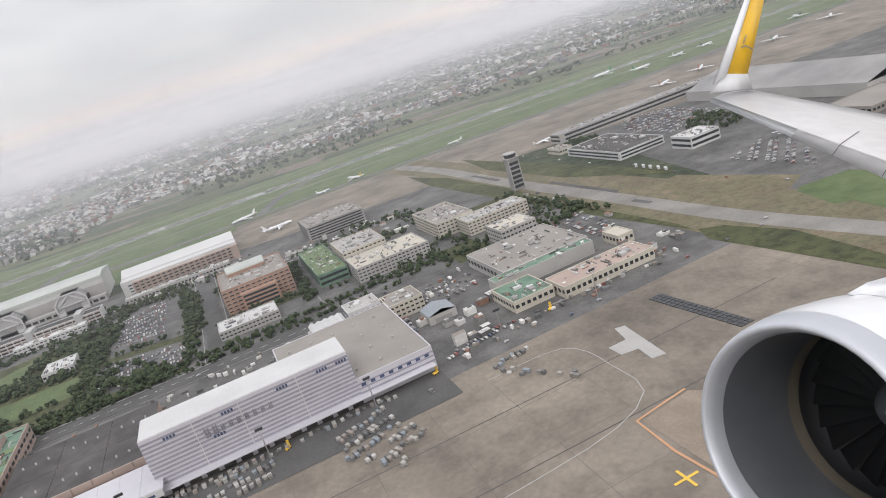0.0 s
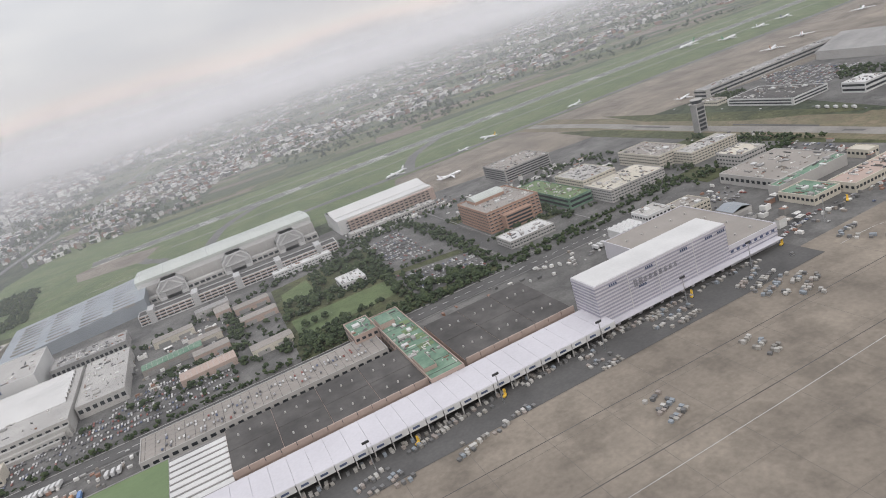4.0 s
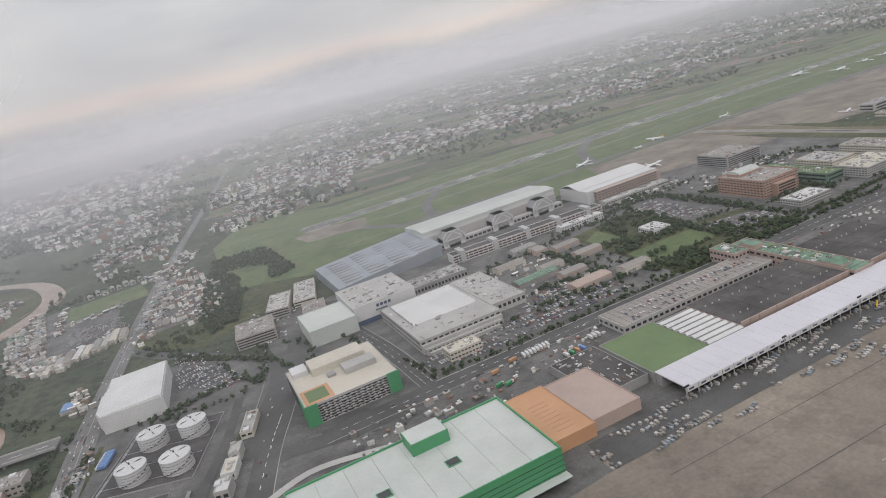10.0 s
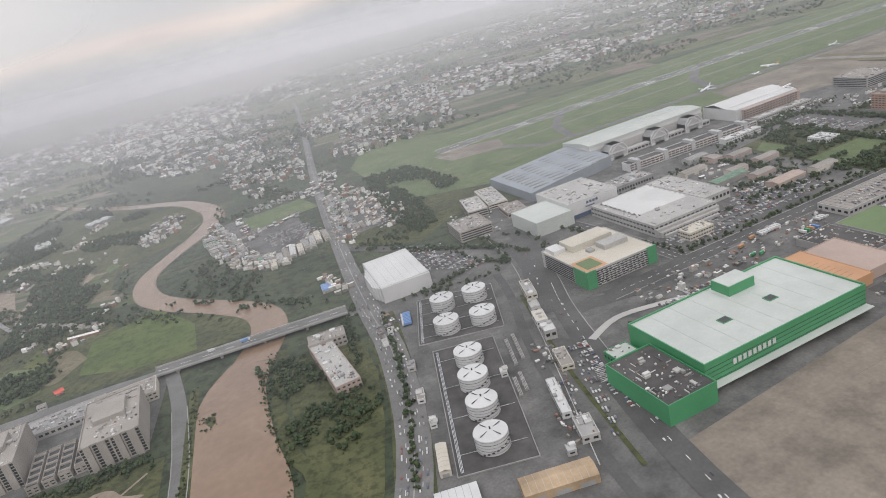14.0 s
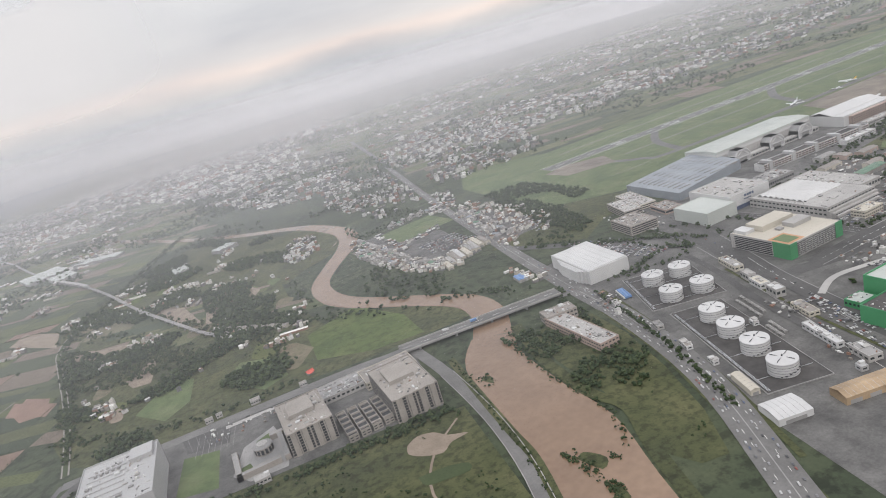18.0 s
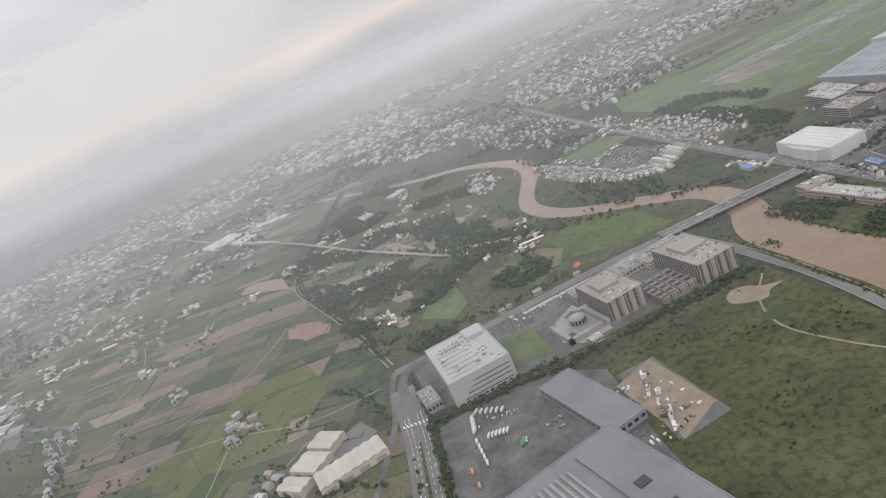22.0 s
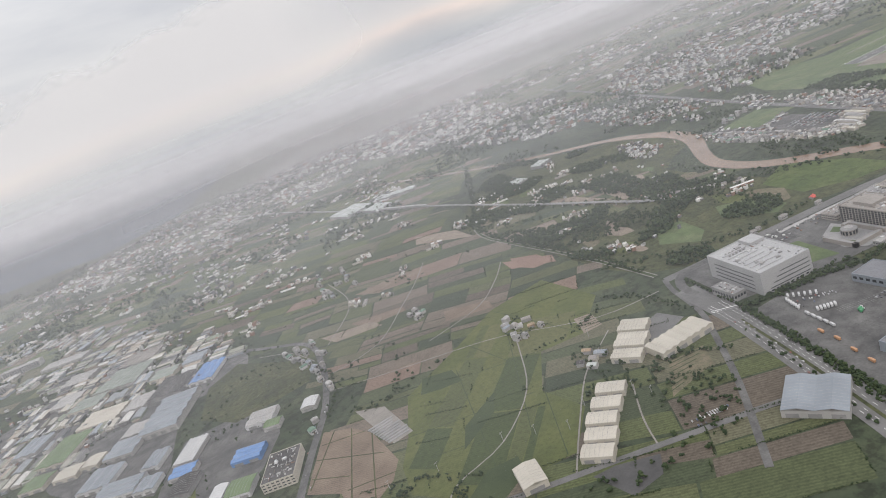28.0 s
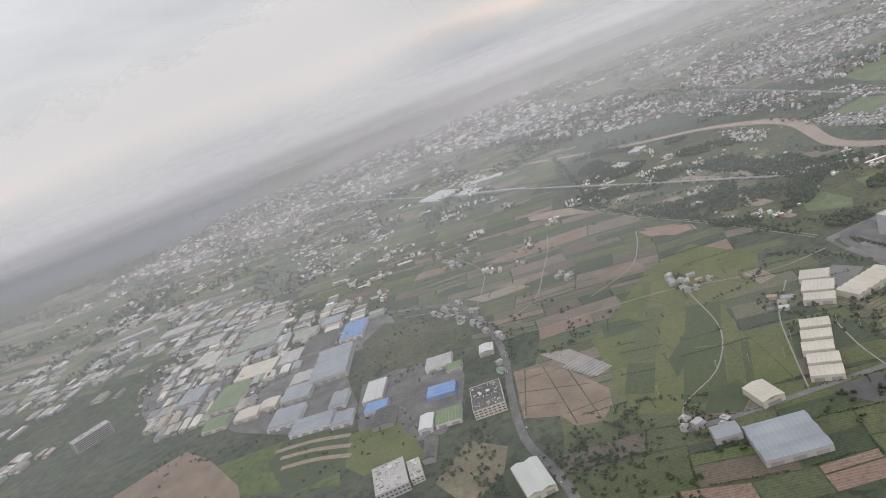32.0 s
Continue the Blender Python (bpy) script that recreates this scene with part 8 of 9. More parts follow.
works_rows([(-1405, 650), (-1325, 612), (-1262, 610), (-1200, 700), (-1250, 800), (-1390, 830)], -15, "tight quarter of long tin-roofed workshops", 6, -0.4)
works_rows([(-1390, 830), (-1250, 800), (-1195, 715), (-1125, 690), (-1160, 830), (-1290, 1000), (-1400, 980)], 72, "tin-roofed workshops along the back streets", 8, -0.3)
works_rows([(-1700, 700), (-1450, 700), (-1410, 980), (-1300, 1050), (-1500, 1300), (-1800, 1100)], -28, "tin-roofed workshops further off", 18, 0.0)
town("workshop_houses", [(-1410, 645), (-1325, 608), (-1250, 600), (-1180, 640), (-1120, 690), (-1180, 880), (-1250, 960), (-1440, 900)], 190, "small houses between the workshops", (3, 7), (2.5, 6), -20, 0.03, 0.12)



def house(seed):
    r = random.Random(seed)
    w, d, h = r.uniform(3.4, 5.2), r.uniform(4, 6.5), r.uniform(2.6, 4.6)
    ob = thing("house", r.choice(["pale rendered village house with a flat roof", "grey-white town house with a roof hut", "cream village house with a tin roof"]), "house", 0, 0, -40, 0, "village houses")
    part("wall", prism(rect(-w / 2, -d / 2, w / 2, d / 2), -0.2, h), M[r.choice(["pale", "cream", "white", "grey"])], ob)
    if seed % 3 == 2:
        part("roof", gable(-w / 2, -d / 2, w / 2, d / 2, h + 0.1, h + 0.9, "y", 0.25), M[r.choice(["greyroof", "teal", "blue", "pale"])], ob)
    else:
        part("roof", box(-w / 2 - 0.1, -d / 2 - 0.1, h, w / 2 + 0.1, d / 2 + 0.1, h + 0.25), M[r.choice(["tanroof", "grey", "pale"])], ob)
        part("roof_hut", box(-w * 0.3, -d * 0.1, h + 0.25, w * 0.15, d * 0.3, h + 1.3), M["pale"], ob)
    for i in range(1):
        part("window", box(-w * 0.36, -d / 2 - 0.05, h * 0.5, w * 0.3, -d / 2 + 0.05, h * 0.78), M["glass"], ob)
    part("door", box(-w * 0.1, -d / 2 - 0.06, 0, w * 0.15, -d / 2 + 0.05, 1.1), M["bark"], ob)
    return ob


protos = [house(i) for i in range(9)]
HOMES = []
for x0, y0, x1, y1, n in ((-510, 690, -497, 555, 17), (-519, 652, -511, 560, 11), (-527, 640, -520, 585, 6), (-505, 552, -478, 512, 7), (-398, 655, -420, 520, 14), (-390, 640, -408, 520, 10)):
    HOMES += [(x0 + (x1 - x0) * (k + 0.5) / n + rng.gauss(0, 0.5), y0 + (y1 - y0) * (k + 0.5) / n) for k in range(n)]
for x, y in along([(-1098, 330), (-1083, 406), (-1060, 480), (-1052, 560), (-1060, 631)], 8, 0.6):
    if rng.random() < 0.6 and not 330 < y < 440:
        HOMES.append((x + rng.uniform(3.6, 6) * rng.choice((-1, 1)), y))
HOMES += within_poly([(-922, 459), (-883, 468), (-881, 426), (-908, 419), (-930, 436)], 7, 0.02, -1) + within_poly([(-958, 608), (-936, 594), (-950, 547), (-974, 565)], 5, 0.02, -1) + within_poly([(-1010, 880), (-969, 828), (-956, 759), (-1015, 714), (-1032, 809)], 18, 0.02, -1)
HOMES += within_poly([(-1087, 641), (-1052, 619), (-1044, 558), (-1063, 551), (-1083, 597)], 14, 0.02, -1) + within_poly([(-1030, 280), (-1000, 262), (-990, 275), (-1020, 300)], 6, 0.02, -1)
for i, (x, y) in enumerate(HOMES):
    h = copy_thing(protos[i % 9], pose(x, y, 0.1, 0, 0, rng.choice((15, 20, 105, 25)) + rng.gauss(0, 6)))
for i, p in enumerate(protos):
    p.matrix_basis = pose(-468 + i * 6.5, 700 + i * 1.2 + i % 2 * 6, 0.1, 0, 0, 15)
town("terrace_roofs", [(-492, 690), (-494, 600), (-478, 596), (-478, 612), (-430, 632), (-436, 640), (-484, 622), (-488, 690)], 46, "pale roofs of small yards and garages", (3, 7), (2, 3.2), 10, 0.02, -1, 0.4)
town("terrace_roofs", [(-420, 690), (-380, 790), (-355, 780), (-385, 690)], 50, "pale roofs along the highway", (3, 8), (2, 4), 10, 0.02, -1, 0.4, "houses")
for k in range(9):
    h, top = 2.4 + k % 3 * 0.5, ("cream", "pale", "tanroof", "white", "cream", "grey", "pale", "cream", "tanroof")[k]
    shed("saw_roof_workshop", "low workshop with a ridged %s roof by the river" % {"cream": "cream", "pale": "pale grey", "tanroof": "taupe", "white": "white", "grey": "grey"}[top], -484 + k * 6.2, 495 + k * 3.2 + k % 2 * 3, -479 + k * 6.2, 516 + k * 3.4 + k % 4 * 3, h, h + 0.8, "cream", top, "y", 1, -8 + k % 3 * 2, "ridged workshops")
for poly, n, t in (([(-516, 700), (-508, 702), (-490, 550), (-506, 545), (-520, 560), (-530, 655)], 120, 8), ([(-512, 560), (-474, 532), (-470, 492), (-502, 515), (-516, 540)], 70, -30), ([(-404, 662), (-384, 640), (-399, 523), (-420, 488), (-427, 503)], 90, 10), ([(-402, 700), (-372, 690), (-356, 600), (-352, 540), (-384, 490), (-396, 523), (-383, 640)], 130, 14), ([(-470, 540), (-434, 552), (-430, 545), (-470, 528)], 30, 15), ([(-460, 440), (-448, 440), (-444, 402), (-456, 398)], 16, 0)):
    town("cottages", poly, n, "rows of small pale houses and garages by the river", (2.6, 5.6), (2.0, 4.2), t, 0.03, -0.6, 0.5, "cottage")
shed("blue_stalls", "market stalls under bright blue tarpaulins", -463, 410, -456, 422, 2.2, 2.9, "pale", "blue", "y", 2, -6)

# small outbuildings that fill the yards
for poly, n, t in (([(-205, 300), (-198, 372), (-152, 378), (-152, 300)], 14, 2), ([(60, 178), (86, 190), (90, 250), (72, 252), (60, 226)], 14, 5), ([(-330, 224), (-264, 222), (-264, 256), (-330, 254)], 16, 5),
                   ([(-150, 418), (-70, 418), (-70, 438), (-150, 440)], 22, 2), ([(-60, 412), (10, 414), (10, 422), (-60, 422)], 10, 2), ([(136, 190), (180, 190), (176, 250), (140, 255)], 9, 5), ([(56, 350), (104, 350), (104, 404), (60, 404)], 26, 2), ([(-2, 376), (52, 372), (56, 404), (0, 420)], 22, 2),
                   ([(-456, 300), (-440, 330), (-430, 345), (-452, 345)], 6, 5), ([(-700, 210), (-684, 262), (-680, 262), (-692, 208)], 30, 60)):
    town("outbuildings", poly, n, "small flat outbuildings and stores in the yards", (2.0, 6.5), (1.5, 4.0), t, 0.05, -1, 0.8)

wood("reeds", within_poly([(-553, 310), (-543, 310), (-545, 294), (-554, 294)], 26, 0.08, -0.3) + within_poly([(-556, 218), (-542, 218), (-537, 196), (-554, 190)], 90, 0.06, -0.1) + within_poly([(-553, 190), (-544, 190), (-547, 168), (-557, 172)], 60, 0.06, -0.1) + along([(-506, 350), (-518, 320), (-521, 270), (-519, 235), (-530, 200)], 1.2, 1.6) + along([(-553, 345), (-556, 313), (-562, 267), (-566, 228), (-575, 190)], 1.6, 0.9), "reeds and low scrub along the muddy river", 3, 0.5, 1.3)
wood("river_thicket", within_poly([(-505, 350), (-492, 340), (-490, 280), (-478, 270), (-476, 250), (-512, 240), (-518, 290)], 260, 0.03, -0.15) + along([(-442, 345), (-450, 300), (-464, 240), (-480, 190)], 1.5, 0.8), "dark thickets between river and highway", 4, 0.9, 2.2)
wood("depot_trees", along([(-785, 322), (-790, 293), (-797, 253), (-805, 215), (-820, 150)], 0.8, 1.3) + along([(-782, 322), (-760, 314), (-735, 312), (-716, 306), (-704, 304)], 0.55, 1.9) + along([(-700, 300), (-690, 305), (-680, 300)], 1.0, 2.0) + along([(-664, 300), (-620, 294), (-575, 290)], 1.1, 2.6), "dense dark tree rows round the depot", 5, 1.2, 2.2)
vs, fs = [], []
CLUTTER = (([(-330, 222), (-262, 222), (-262, 258), (-330, 256)], 90), ([(-260, 236), (-196, 236), (-196, 258), (-260, 258)], 60), ([(-96, 238), (30, 240), (30, 256), (-96, 256)], 70), ([(56, 176), (150, 182), (150, 192), (60, 188)], 50), ([(-205, 296), (-152, 296), (-152, 390), (-205, 380)], 90), ([(-60, 408), (20, 412), (20, 440), (-60, 424)], 60), ([(40, 232), (100, 232), (100, 256), (40, 256)], 50), ([(-345, 400), (-300, 400), (-290, 460), (-345, 470)], 70), ([(-472, 160), (-448, 300), (-436, 330), (-442, 330), (-462, 220)], 50),
           ([(-420, 160), (-386, 236), (-396, 250), (-424, 175)], 50), ([(-720, 200), (-676, 215), (-676, 262), (-705, 258)], 60), ([(-700, 375), (-580, 362), (-580, 376), (-700, 392)], 60), ([(-160, 400), (-60, 420), (-60, 440), (-160, 440)], 60), ([(130, 255), (180, 255), (170, 330), (130, 340)], 40), ([(0, 366), (54, 370), (54, 404), (0, 404)], 40))
for poly, n in CLUTTER:
    for x, y in within_poly(poly, n, 0.05, -1):
        add_box(vs, fs, x, y, 0.1, rng.uniform(0.5, 1.5), rng.uniform(0.5, 2.4), rng.uniform(0.5, 1.4), rng.choice((0.1, 1.6, 0.0)))
bulk("yard_clutter", vs, fs, M["houses"], "crates, bins and small huts in the yards", "clutter")
wood("farm_thickets", within_poly([(-899, 475), (-885, 463), (-884, 425), (-900, 418), (-912, 440)], 34, 0.05, -0.6) + within_poly([(-897, 364), (-880, 374), (-870, 362), (-893, 334)], 30, 0.05, -0.6) + along([(-830, 425), (-812, 392), (-806, 350)], 1.4, 2.2) + along([(-846, 312), (-830, 300), (-822, 290)], 1.6, 2) + along([(-1056, 560), (-1046, 500), (-1062, 455)], 2.2, 2.4)
     + along([(-1030, 330), (-1015, 320), (-990, 300)], 1.8, 1.4) + along([(-1044, 445), (-1014, 436), (-1000, 470)], 1.5, 2.5) + within_poly([(-1085, 330), (-1040, 320), (-1020, 290), (-1060, 250), (-1100, 270)], 110, 0.03, -0.1) + along([(-840, 415), (-870, 398), (-905, 400)], 2.0, 1.5), "dark thickets round farm buildings", 5, 0.8, 1.9)

# ---- vehicles and cargo ----
vr = random.Random(5)


def car():
    ob = thing("car", "parked car with plain paint and dark windows", "car", 0, 0, -30, 0, "cars in the car parks")
    body = box(-1.1, -0.45, 0.18, 1.1, 0.45, 0.5, bevel=0.08)
    part("body", body, M["carpaint"], ob)
    bm = bmesh.new()
    lo = [bm.verts.new(p) for p in ((-0.75, -0.42, 0.5), (0.5, -0.42, 0.5), (0.5, 0.42, 0.5), (-0.75, 0.42, 0.5))]
    hi = [bm.verts.new(p) for p in ((-0.55, -0.36, 0.78), (0.15, -0.36, 0.78), (0.15, 0.36, 0.78), (-0.55, 0.36, 0.78))]
    for k in range(4):
        bm.faces.new((lo[k], lo[(k + 1) % 4], hi[(k + 1) % 4], hi[k]))
    part("windows", bm, M["glass"], ob)
    part("roof", box(-0.56, -0.37, 0.77, 0.16, 0.37, 0.8), M["carpaint"], ob)
    for x in (-0.68, 0.68):
        for y in (-0.45, 0.45):
            bm = bmesh.new()
            bmesh.ops.create_cone(bm, cap_ends=True, segments=10, radius1=0.19, radius2=0.19, depth=0.16, matrix=Matrix.Translation((x, y, 0.19)) @ Matrix.Rotation(math.pi / 2, 4, "X"))
            part("wheel", bm, M["rubber"], ob)
    return ob


def lorry(label, colour, cargo, length=4.4, kind="lorry"):
    ob = thing(kind, label, kind, 0, 0, -30, 0, "lorries in the yards")
    part("cab", box(length / 2 - 1.0, -0.6, 0.3, length / 2, 0.6, 1.6, bevel=0.1), M[colour], ob)
    part("windscreen", box(length / 2 - 0.1, -0.5, 1.0, length / 2 + 0.03, 0.5, 1.45), M["glass"], ob)
    part("cargo_box", box(-length / 2, -0.65, 0.45, length / 2 - 1.1, 0.65, 1.9, bevel=0.04), M[cargo], ob)
    for x in (-length / 2 + 0.6, length / 2 - 0.6):
        for y in (-0.55, 0.55):
            bm = bmesh.new()
            bmesh.ops.create_cone(bm, cap_ends=True, segments=10, radius1=0.27, radius2=0.27, depth=0.2, matrix=Matrix.Translation((x, y, 0.27)) @ Matrix.Rotation(math.pi / 2, 4, "X"))
            part("wheel", bm, M["rubber"], ob)
    return ob


def grid(poly, dx, dy, turn, keep, jitter=0.15):
    c, s = math.cos(radians(turn)), math.sin(radians(turn))
    mx, my = sum(p[0] for p in poly) / len(poly), sum(p[1] for p in poly) / len(poly)
    out = []
    for i in range(-60, 61):
        for j in range(-60, 61):
            a, b = i * dx, j * dy * 0.8 + (j // 2) * 2.6
            x, y = mx + c * a - s * b, my + s * a + c * b
            if inside(x, y, poly) and vr.random() < keep:
                out.append((x + vr.gauss(0, jitter * 0.6), y + vr.gauss(0, jitter * 0.6), turn + 90 + vr.gauss(0, 1)))
    return out


def cars_bulk(name, spots, label, big=0.8):
    vs, fs = [], []
    for x, y, a in spots:
        n0 = len(vs)
        t = radians(a)
        c, s = math.cos(t), math.sin(t)
        n = len(vs)
        sec = ((-1.1, 0.2), (-1.1, 0.48), (-0.7, 0.52), (-0.5, 0.8), (0.15, 0.8), (0.5, 0.52), (1.1, 0.46), (1.1, 0.2))
        for w in (-0.45, 0.45):
            vs += [(x + big * (c * px - s * w), y + big * (s * px + c * w), 0.35 + big * pz) for px, pz in sec]
        fs += [tuple(n + k for k in range(8))[::-1], tuple(n + 8 + k for k in range(8))]
        fs += [(n + k, n + k + 1, n + 9 + k, n + 8 + k) for k in range(7)]
    return bulk(name, vs, fs, M["carstuff"], label, "cars")


one_car = car()
ALL = grid([(-60, 342), (-36, 334), (-36, 400), (-60, 395)], 1.35, 3.0, 5, 0.8) + grid([(-64, 286), (-27, 282), (-26, 308), (-64, 320)], 1.35, 3.0, 5, 0.7)
for x, y, a in ALL[:14]:
    copy_thing(one_car, pose(x, y, 0.25, 0, 0, a))
one_car.matrix_basis = pose(-20, 300, 0.28, 0, 0, 90)
cars_bulk("parked_cars", ALL[14:], "rows of parked cars among the office blocks")
cars_bulk("parked_cars", grid([(-280, 296), (-226, 299), (-203, 311), (-160, 305), (-154, 278), (-250, 274), (-278, 282)], 1.35, 2.9, 2, 0.66), "rows of parked cars beside the works")
cars_bulk("parked_cars", grid([(275, 330), (325, 340), (330, 405), (300, 412), (276, 380)], 1.5, 3.0, 5, 0.75) + grid([(240, 200), (275, 240), (270, 258), (240, 250)], 1.5, 3.4, 40, 0.6), "rows of parked cars by the terminals")
cars_bulk("parked_cars", [(x, y, a) for x, y, a in grid([(-392, 412), (-372, 395), (-360, 358), (-384, 360)], 1.4, 3.0, 20, 0.8)], "rows of parked cars beside the white hall")
cars_bulk("deck_cars", [(x, y, a) for x, y, a in grid([(-190, 238), (-100, 240), (-100, 254), (-190, 254)], 1.6, 3.2, 0, 0.42)], "cars on the parking deck").location.z = 3.9
cars_bulk("parked_cars", grid([(-478, 594), (-436, 596), (-428, 552), (-475, 552)], 1.4, 2.9, 8, 0.85) + grid([(-385, 581), (-362, 561), (-367, 501), (-391, 504)], 1.4, 3.0, 10, 0.7) + grid([(-398, 446), (-378, 425), (-384, 374), (-398, 381)], 1.4, 3.0, 10, 0.8), "cars in yards between houses")
lane = []
for off in (-5.2, -2.4, 2.4, 5.2):
    line = smooth([(-298, 1280), (-388, 772), (-430, 492), (-446, 363), (-452, 300), (-470, 220), (-500, 150), (-545, 60)], 10)
    for (x0, y0), (x1, y1) in zip(line, line[1:]):
        for _ in range(2):
            if vr.random() < 0.62:
                t = vr.random()
                d = math.hypot(x1 - x0, y1 - y0)
                k = 0.45 if y0 > 480 else 1.0
                lane.append((x0 + (x1 - x0) * t - (y1 - y0) / d * off * k, y0 + (y1 - y0) * t + (x1 - x0) / d * off * k, math.degrees(math.atan2(y1 - y0, x1 - x0))))
for pts in ([(60, 262), (-340, 262)], [(-362, 280), (-386, 190), (-400, 110)], [(-799, 310), (-809, 260), (-819, 215), (-835, 150)], [(-430, 492), (-345, 372), (-362, 300)], [(-1098, 282), (-1083, 406), (-1060, 480)], [(50, 172), (130, 178), (190, 175)], [(219, 420), (220, 180)]):
    line = smooth(pts, 8)
    for (x0, y0), (x1, y1) in zip(line, line[1:]):
        if vr.random() < 0.75:
            d = math.hypot(x1 - x0, y1 - y0)
            off = vr.choice((-2, 2))
            lane.append((x0 - (y1 - y0) / d * off, y0 + (x1 - x0) / d * off, math.degrees(math.atan2(y1 - y0, x1 - x0))))
cars_bulk("traffic", lane, "cars on the roads and the highway", 0.75)

white_lorry = lorry("white box lorry with a plain cargo box", "white", "white")
green_lorry = lorry("white lorry with a green container", "white", "jade")
orange_lorry = lorry("orange tipper lorry in a yard", "orange", "orange")
blue_bus = lorry("blue and white coach in a lot", "white", "blue", 5.5, "bus")
SPOTS = [(white_lorry, -212 + i * 2.1, 214 + i * 0.2, 92) for i in range(6)] + [(white_lorry, -240 + i * 2.0, 256 + i * 0.1, 80) for i in range(8)] + [(white_lorry, -208 + i * 2.2, 246, 85) for i in range(3)]
SPOTS += [(green_lorry, -262, 240, 20), (green_lorry, -258, 238, 20), (orange_lorry, -258, 252, 10), (orange_lorry, -246, 256, 10), (orange_lorry, -782, 262, 80), (orange_lorry, -783, 250, 80), (orange_lorry, -787, 236, 80), (orange_lorry, -790, 223, 80)]
SPOTS += [(white_lorry, -765 - i * 0.7, 304 - i * 2.6, 50) for i in range(6)] + [(white_lorry, -761 + i * 2.4, 307 - i * 2.2, 50) for i in range(6)] + [(white_lorry, -764 + i * 1.9, 281 - i * 0.8, 55) for i in range(6)] + [(white_lorry, -771 - i * 0.6, 282 - i * 5, 75) for i in range(5)] + [(green_lorry, -752, 262, 20), (green_lorry, -753, 260, 20)]
SPOTS += [(blue_bus, -432 - i * 0.5, 332 - i * 1.8, 165) for i in range(8)] + [(white_lorry, 12 + i * 2.4, 246, 90) for i in range(3)] + [(white_lorry, 219 + i % 2 * 0.3, 295 - i * 6, 60) for i in range(5)] + [(blue_bus, -520, 375, -8), (white_lorry, -540, 379, -8)]
for ob, x, y, a in SPOTS:
    z = 3.38 if -560 < x < -470 and 360 < y < 385 else 0.19 if x > 200 else 0.3
    copy_thing(ob, pose(x, y, z, 0, 0, a))
for i, o in enumerate((white_lorry, green_lorry, orange_lorry, blue_bus)):
    o.matrix_basis = pose(-226 + i * 3, 240, 0.3, 0, 0, 90)


def cargo_pallet(mat, label):
    ob = thing("cargo_pallet", label, "cargo", 0, 0, -20, 0, "cargo pallets on the apron")
    part("load", box(-0.65, -0.56, 0.18, 0.65, 0.56, 1.15, bevel=0.12), M[mat], ob)
    part("base", box(-0.7, -0.6, 0.02, 0.7, 0.6, 0.18), M["metal"], ob)
    return ob


M["wrap"] = shade("plastic_wrap", [(0.3, 0.285, 0.26), (0.12, 0.12, 0.12), (0.2, 0.19, 0.175), (0.42, 0.41, 0.39), (0.15, 0.15, 0.15), (0.26, 0.23, 0.21), (0.34, 0.33, 0.31), (0.22, 0.245, 0.27), (0.17, 0.155, 0.14)], 0.6, 0.8, by="object")
M["wraps"] = shade("plastic_wraps", [(0.3, 0.285, 0.26), (0.12, 0.12, 0.12), (0.2, 0.19, 0.175), (0.42, 0.41, 0.39), (0.15, 0.15, 0.15), (0.26, 0.23, 0.21), (0.34, 0.33, 0.31), (0.22, 0.245, 0.27), (0.17, 0.155, 0.14)], 0.6, 0.8, by="piece")
pal = cargo_pallet("wrap", "wrapped cargo pallet standing on the apron")
LOADS = []
for poly, turn, keep in (([(14, 168), (30, 172), (36, 150), (26, 140), (16, 152)], 20, 0.75), ([(62, 164), (76, 170), (78, 166), (64, 160)], 5, 0.9), ([(66, 158), (78, 140), (80, 142), (69, 160)], 30, 0.85), ([(-23, 169), (-13, 176), (-1, 170), (-4, 161), (-18, 163)], 8, 0.85),
                         ([(-52, 169), (-45, 175), (-40, 168), (-39, 158), (-47, 157)], 8, 0.8), ([(-73, 178), (-66, 184), (-56, 178), (-56, 174), (-71, 172)], 5, 0.8), ([(-34, 182), (-26, 177), (-13, 176), (-13, 172), (-34, 177)], 5, 0.8), ([(-12, 140), (-6, 140), (-6, 126), (-12, 128)], 20, 0.7), ([(-52, 140), (-44, 138), (-45, 122), (-52, 124)], 20, 0.7)):
    LOADS += grid(poly, 1.75, 1.6, turn, keep, 0.3)
for x, y, a in LOADS[:70]:
    copy_thing(pal, pose(x, y, 0.12, 0, 0, a))
pal.matrix_basis = pose(45, 168, 0.12)
more = LOADS[70:] + [p for p in grid([(-205, 174), (-75, 174), (-72, 158), (-110, 154), (-140, 142), (-150, 150), (-190, 160)], 1.75, 1.6, 12, 0.85, 0.4) if noise.noise((p[0] * 0.07, p[1] * 0.1, 5.0)) > 0.02] + [p for p in grid([(-262, 174), (-206, 174), (-200, 152), (-262, 160)], 1.75, 1.6, 8, 0.8, 0.4) if noise.noise((p[0] * 0.07, p[1] * 0.1, 8.0)) > 0.05] + grid([(-262, 176), (50, 176), (50, 173), (-262, 173)], 2.4, 1.6, 0, 0.7, 0.3)
vs, fs = [], []
for x, y, a in more:
    add_box(vs, fs, x, y, 0.1, vr.uniform(0.7, 1.3), 1.3, 1.1, radians(a))
bulk("cargo_pallets", vs, fs, M["wraps"], "clusters of wrapped cargo pallets on the apron", "cargo")
vs, fs = [], []
for i in range(20):
    for j in range(3):
        add_box(vs, fs, 120 + 1.6 * j + i * 0.15, 161 - i * 1.75, 0.1, 0.3, 1.4, 1.5, 0.1)
